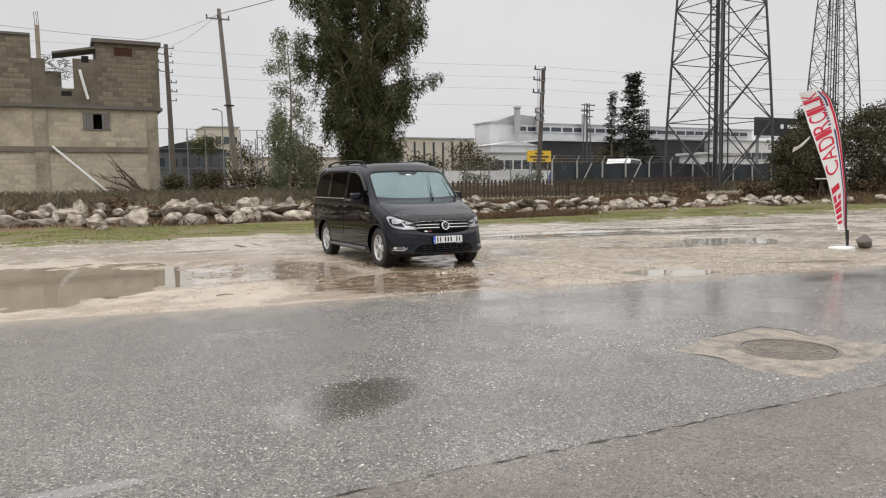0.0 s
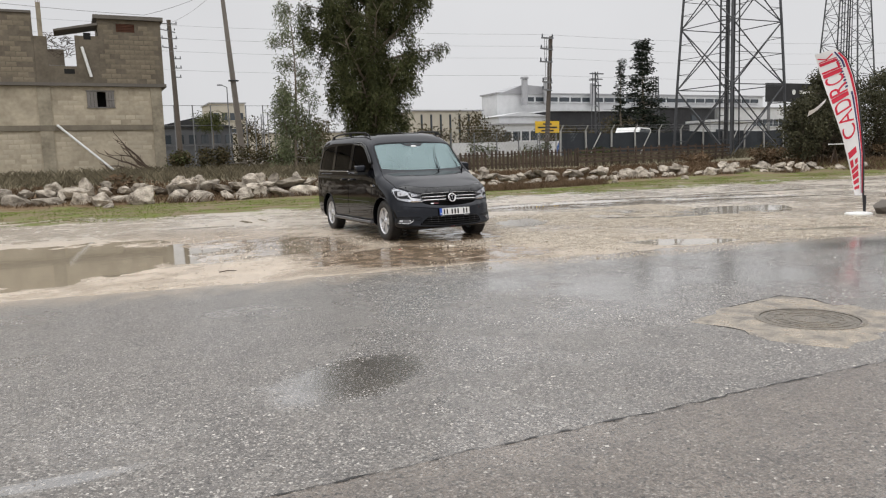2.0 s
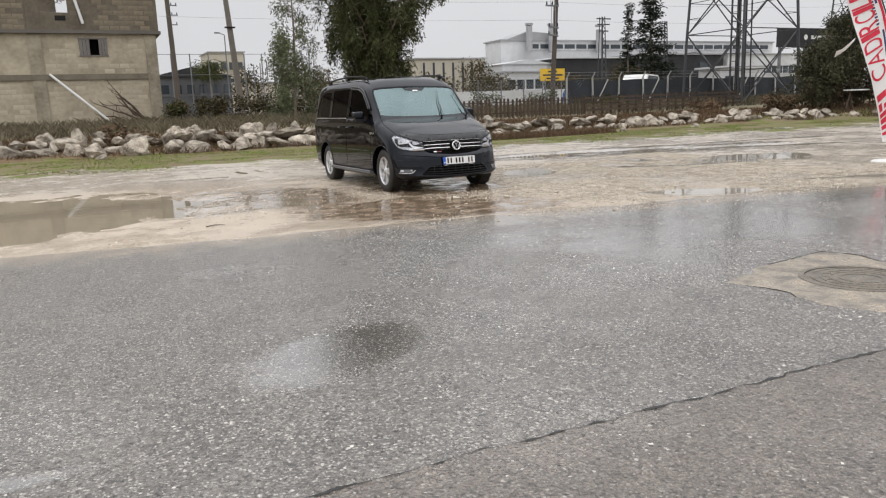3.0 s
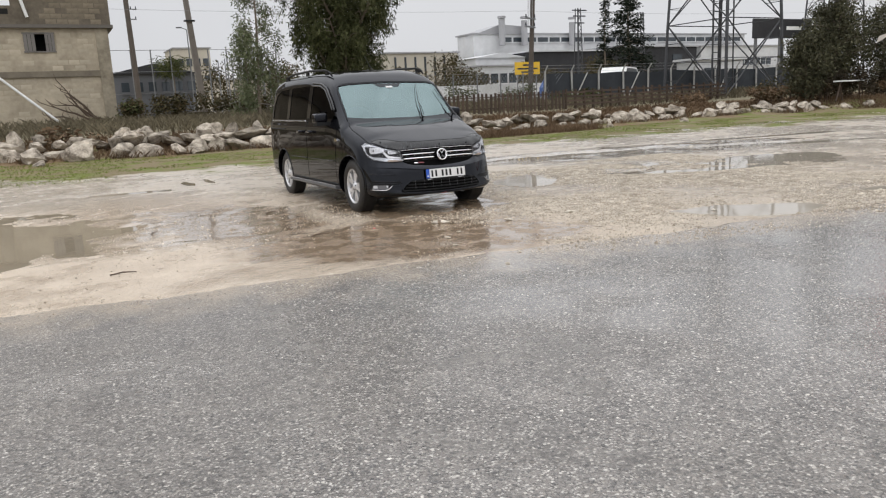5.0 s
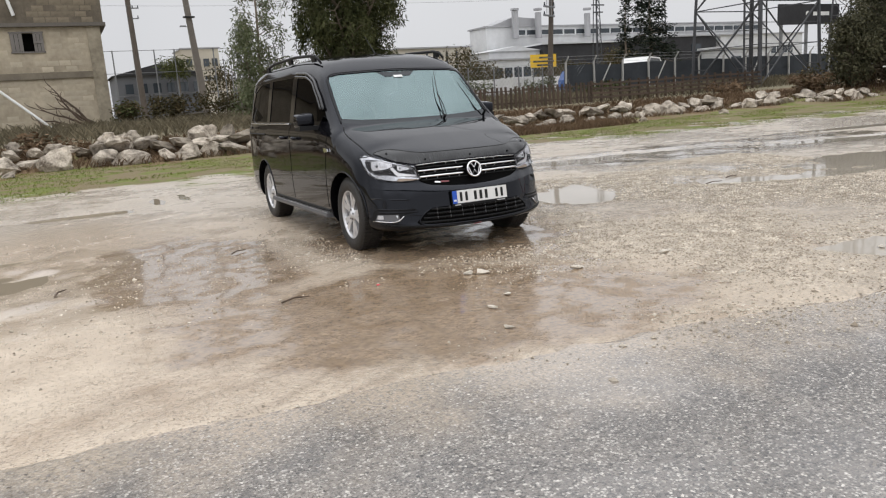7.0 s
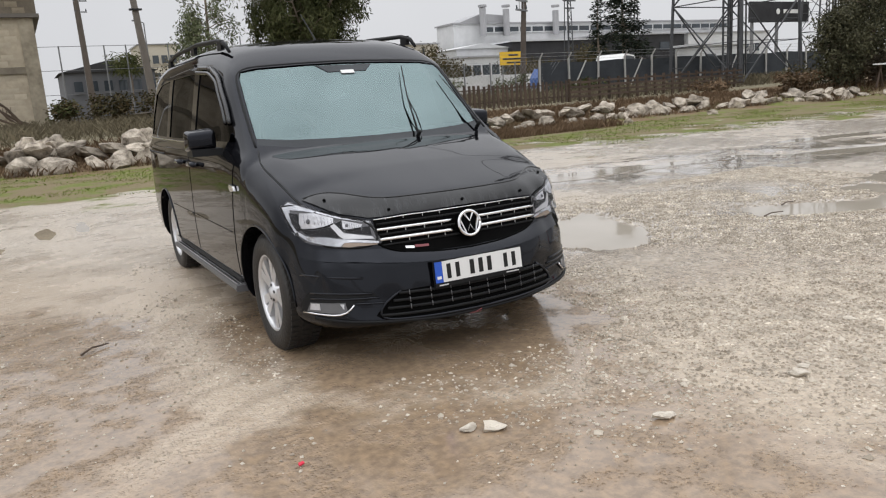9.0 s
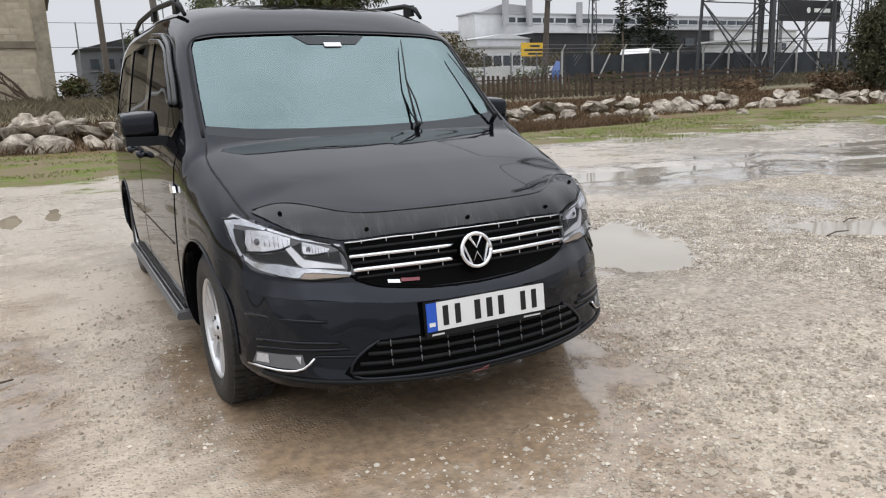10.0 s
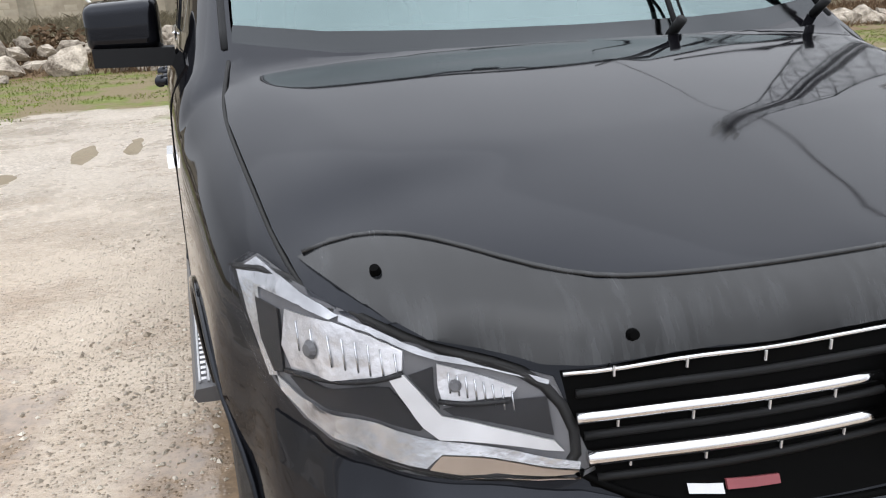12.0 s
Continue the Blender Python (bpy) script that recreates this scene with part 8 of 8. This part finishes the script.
def make_wheel(s, v, steer):
    w = new("wheel")
    w.parent = VAN
    w.matrix_basis = pose(s * 0.742, v, 0.315, 0, 0, (0 if s > 0 else 180) + steer)
    part("tyre", lathe([(0.205, -0.09), (0.25, -0.103), (0.295, -0.098), (0.312, -0.082), (0.316, -0.04), (0.316, 0.04), (0.312, 0.082), (0.295, 0.098), (0.25, 0.104), (0.212, 0.094), (0.205, 0.085)], 56), RUBBER, w, "", True)
    tread = Shape()
    for k in range(56):
        a = 2 * math.pi * k / 56
        for x, t in ((-0.06, 0.3), (0.0, -0.2), (0.06, 0.3)):
            tread.box((x, 0.317 * math.cos(a), 0.317 * math.sin(a)), (0.042, 0.022, 0.008), Matrix.Rotation(a - math.pi / 2, 3, "X"))
    part("tread", tread, RUBBER, w)
    rim = part("rim", lathe([(0.19, -0.08), (0.205, -0.085), (0.208, 0.07), (0.213, 0.088), (0.205, 0.092), (0.196, 0.08), (0.19, 0.05), (0.186, -0.06)], 48), ALLOY, w, "silver alloy rim", True)
    part("brake_disc", lathe([(0.02, -0.01), (0.14, -0.01), (0.14, 0.01), (0.02, 0.01)], 32), BLACK_METAL, w)
    part("hub", lathe([(0.0, 0.092), (0.028, 0.090), (0.034, 0.080), (0.06, 0.076), (0.062, 0.03)], 28), ALLOY, rim, "", True)
    for k in range(5):
        for d in (-0.17, 0.17):
            a, b = 2 * math.pi * k / 5 + d * 0.8, 2 * math.pi * k / 5 + d * 1.25
            p, q = Vector((0.070, 0.05 * math.cos(a), 0.05 * math.sin(a))), Vector((0.078, 0.2 * math.cos(b), 0.2 * math.sin(b)))
            side = Vector((0, -(q - p).z, (q - p).y)).normalized()
            sp = Shape()
            for e, wd in ((p, 0.020), (q, 0.027)):
                sp.v += [tuple(e + side * wd), tuple(e - side * wd), tuple(e - side * wd * 0.9 - Vector((0.03, 0, 0))), tuple(e + side * wd * 0.9 - Vector((0.03, 0, 0)))]
            sp.f = [(0, 1, 5, 4), (1, 2, 6, 5), (2, 3, 7, 6), (3, 0, 4, 7), (3, 2, 1, 0), (4, 5, 6, 7)]
            part("spoke", sp, ALLOY, rim)
    for k in range(5):
        a = 2 * math.pi * k / 5 + 0.3
        part("nut", Shape().tube((0.07, 0.043 * math.cos(a), 0.043 * math.sin(a)), (0.084, 0.043 * math.cos(a), 0.043 * math.sin(a)), 0.008, n=6), BLACK_METAL, rim)


for s in (-1, 1):
    for v in WHEELS_V:
        make_wheel(s, v, 0)
        liner = Shape()
        n = 24
        for x in (0.56, 0.775):
            liner.v += [(s * x, v + 0.373 * math.cos(math.pi * (k / n * 1.16 - 0.08)), 0.315 + 0.373 * math.sin(math.pi * (k / n * 1.16 - 0.08))) for k in range(n + 1)]
        liner.f = [(k, k + 1, n + 2 + k, n + 1 + k) for k in range(n)]
        part("arch_liner", liner, BLACK_PLASTIC, VAN)

# door mirrors, running boards, roof rails
for s, side in ((-1, "left"), (1, "right")):
    mirror = empty("door_mirror", 0, 0, 0)
    mirror.parent = VAN
    bm = bmesh.new()
    bmesh.ops.create_cube(bm, size=1.0)
    for vtx in bm.verts:
        vtx.co = Vector((vtx.co.x * 0.175, vtx.co.y * 0.13, vtx.co.z * 0.14))
        if vtx.co.y < 0:
            vtx.co.z *= 0.78
            vtx.co.x *= 0.9
        if vtx.co.x * s > 0 and vtx.co.z > 0:
            vtx.co.z *= 0.82
    bmesh.ops.bevel(bm, geom=bm.verts[:] + bm.edges[:], offset=0.028, segments=4, profile=0.6, affect="EDGES")
    bmesh.ops.translate(bm, verts=bm.verts, vec=(s * 0.955, 1.52, 1.135))
    me = bpy.data.meshes.new("housing")
    bm.to_mesh(me)
    bm.free()
    me.materials.append(PAINT)
    me.shade_smooth()
    part("housing", me, PAINT, mirror, "glossy black mirror housing")
    part("base", Shape().prism([(-0.075, -0.03), (0.075, -0.03), (0.07, 0.012), (-0.07, 0.012)], s * 0.18, lambda a, b, c: (s * 0.845 + c, 1.515 + a, 1.07 + b + abs(c) * 0.02)), BLACK_PLASTIC, mirror, "matt black mirror foot")
    part("glass", Shape().box((s * 0.955, 1.588, 1.135), (0.135, 0.006, 0.095)), CHROME, mirror)
    board = part("running_board", Shape().prism([(0.80, 0.245), (0.912, 0.255), (0.920, 0.272), (0.912, 0.290), (0.80, 0.295)], 1.92, lambda a, b, c: (s * a, 1.24 + c, b)), BOARD, VAN, "grey running board with rows of bright studs")
    for k in range(3):
        part("tread_strip", Shape().box((s * (0.860 + 0.021 * k), 2.2, 0.2950), (0.005, 1.86, 0.004)), ALLOY, board)
    studs = Shape()
    for k in range(60):
        for r in range(2):
            studs.box((s * (0.870 + 0.021 * r), 1.28 + 0.031 * k, 0.295), (0.013, 0.016, 0.008))
    part("stud", studs, CHROME, board)
    rail = [(s * 0.655, 1.78, 1.645), (s * 0.662, 1.86, 1.70), (s * 0.665, 2.0, 1.73), (s * 0.668, 2.6, 1.757), (s * 0.668, 3.4, 1.748), (s * 0.66, 3.75, 1.715), (s * 0.655, 3.85, 1.66)]
    rl = part("roof_rail", Shape().path([Vector(p) + Vector((0, 0, 0.008)) for p in rail], [0.010, 0.014, 0.015, 0.015, 0.015, 0.014, 0.010], 8), BLACK_PLASTIC, VAN, "black roof rail", True)
    for v0, z0 in ((1.95, 1.705), (2.75, 1.735), (3.7, 1.705)):
        part("rail_foot", Shape().box((s * 0.664, v0, z0), (0.024, 0.10, 0.06)), BLACK_PLASTIC, rl)
part("antenna", Shape().path([(0.0, 2.0, 1.73), (0.0, 2.25, 1.93)], [0.006, 0.003], 6), BLACK_PLASTIC, VAN)
part("underbody", Shape().box((0, 2.2, 0.24), (1.2, 3.6, 0.12)), SEAM, VAN)
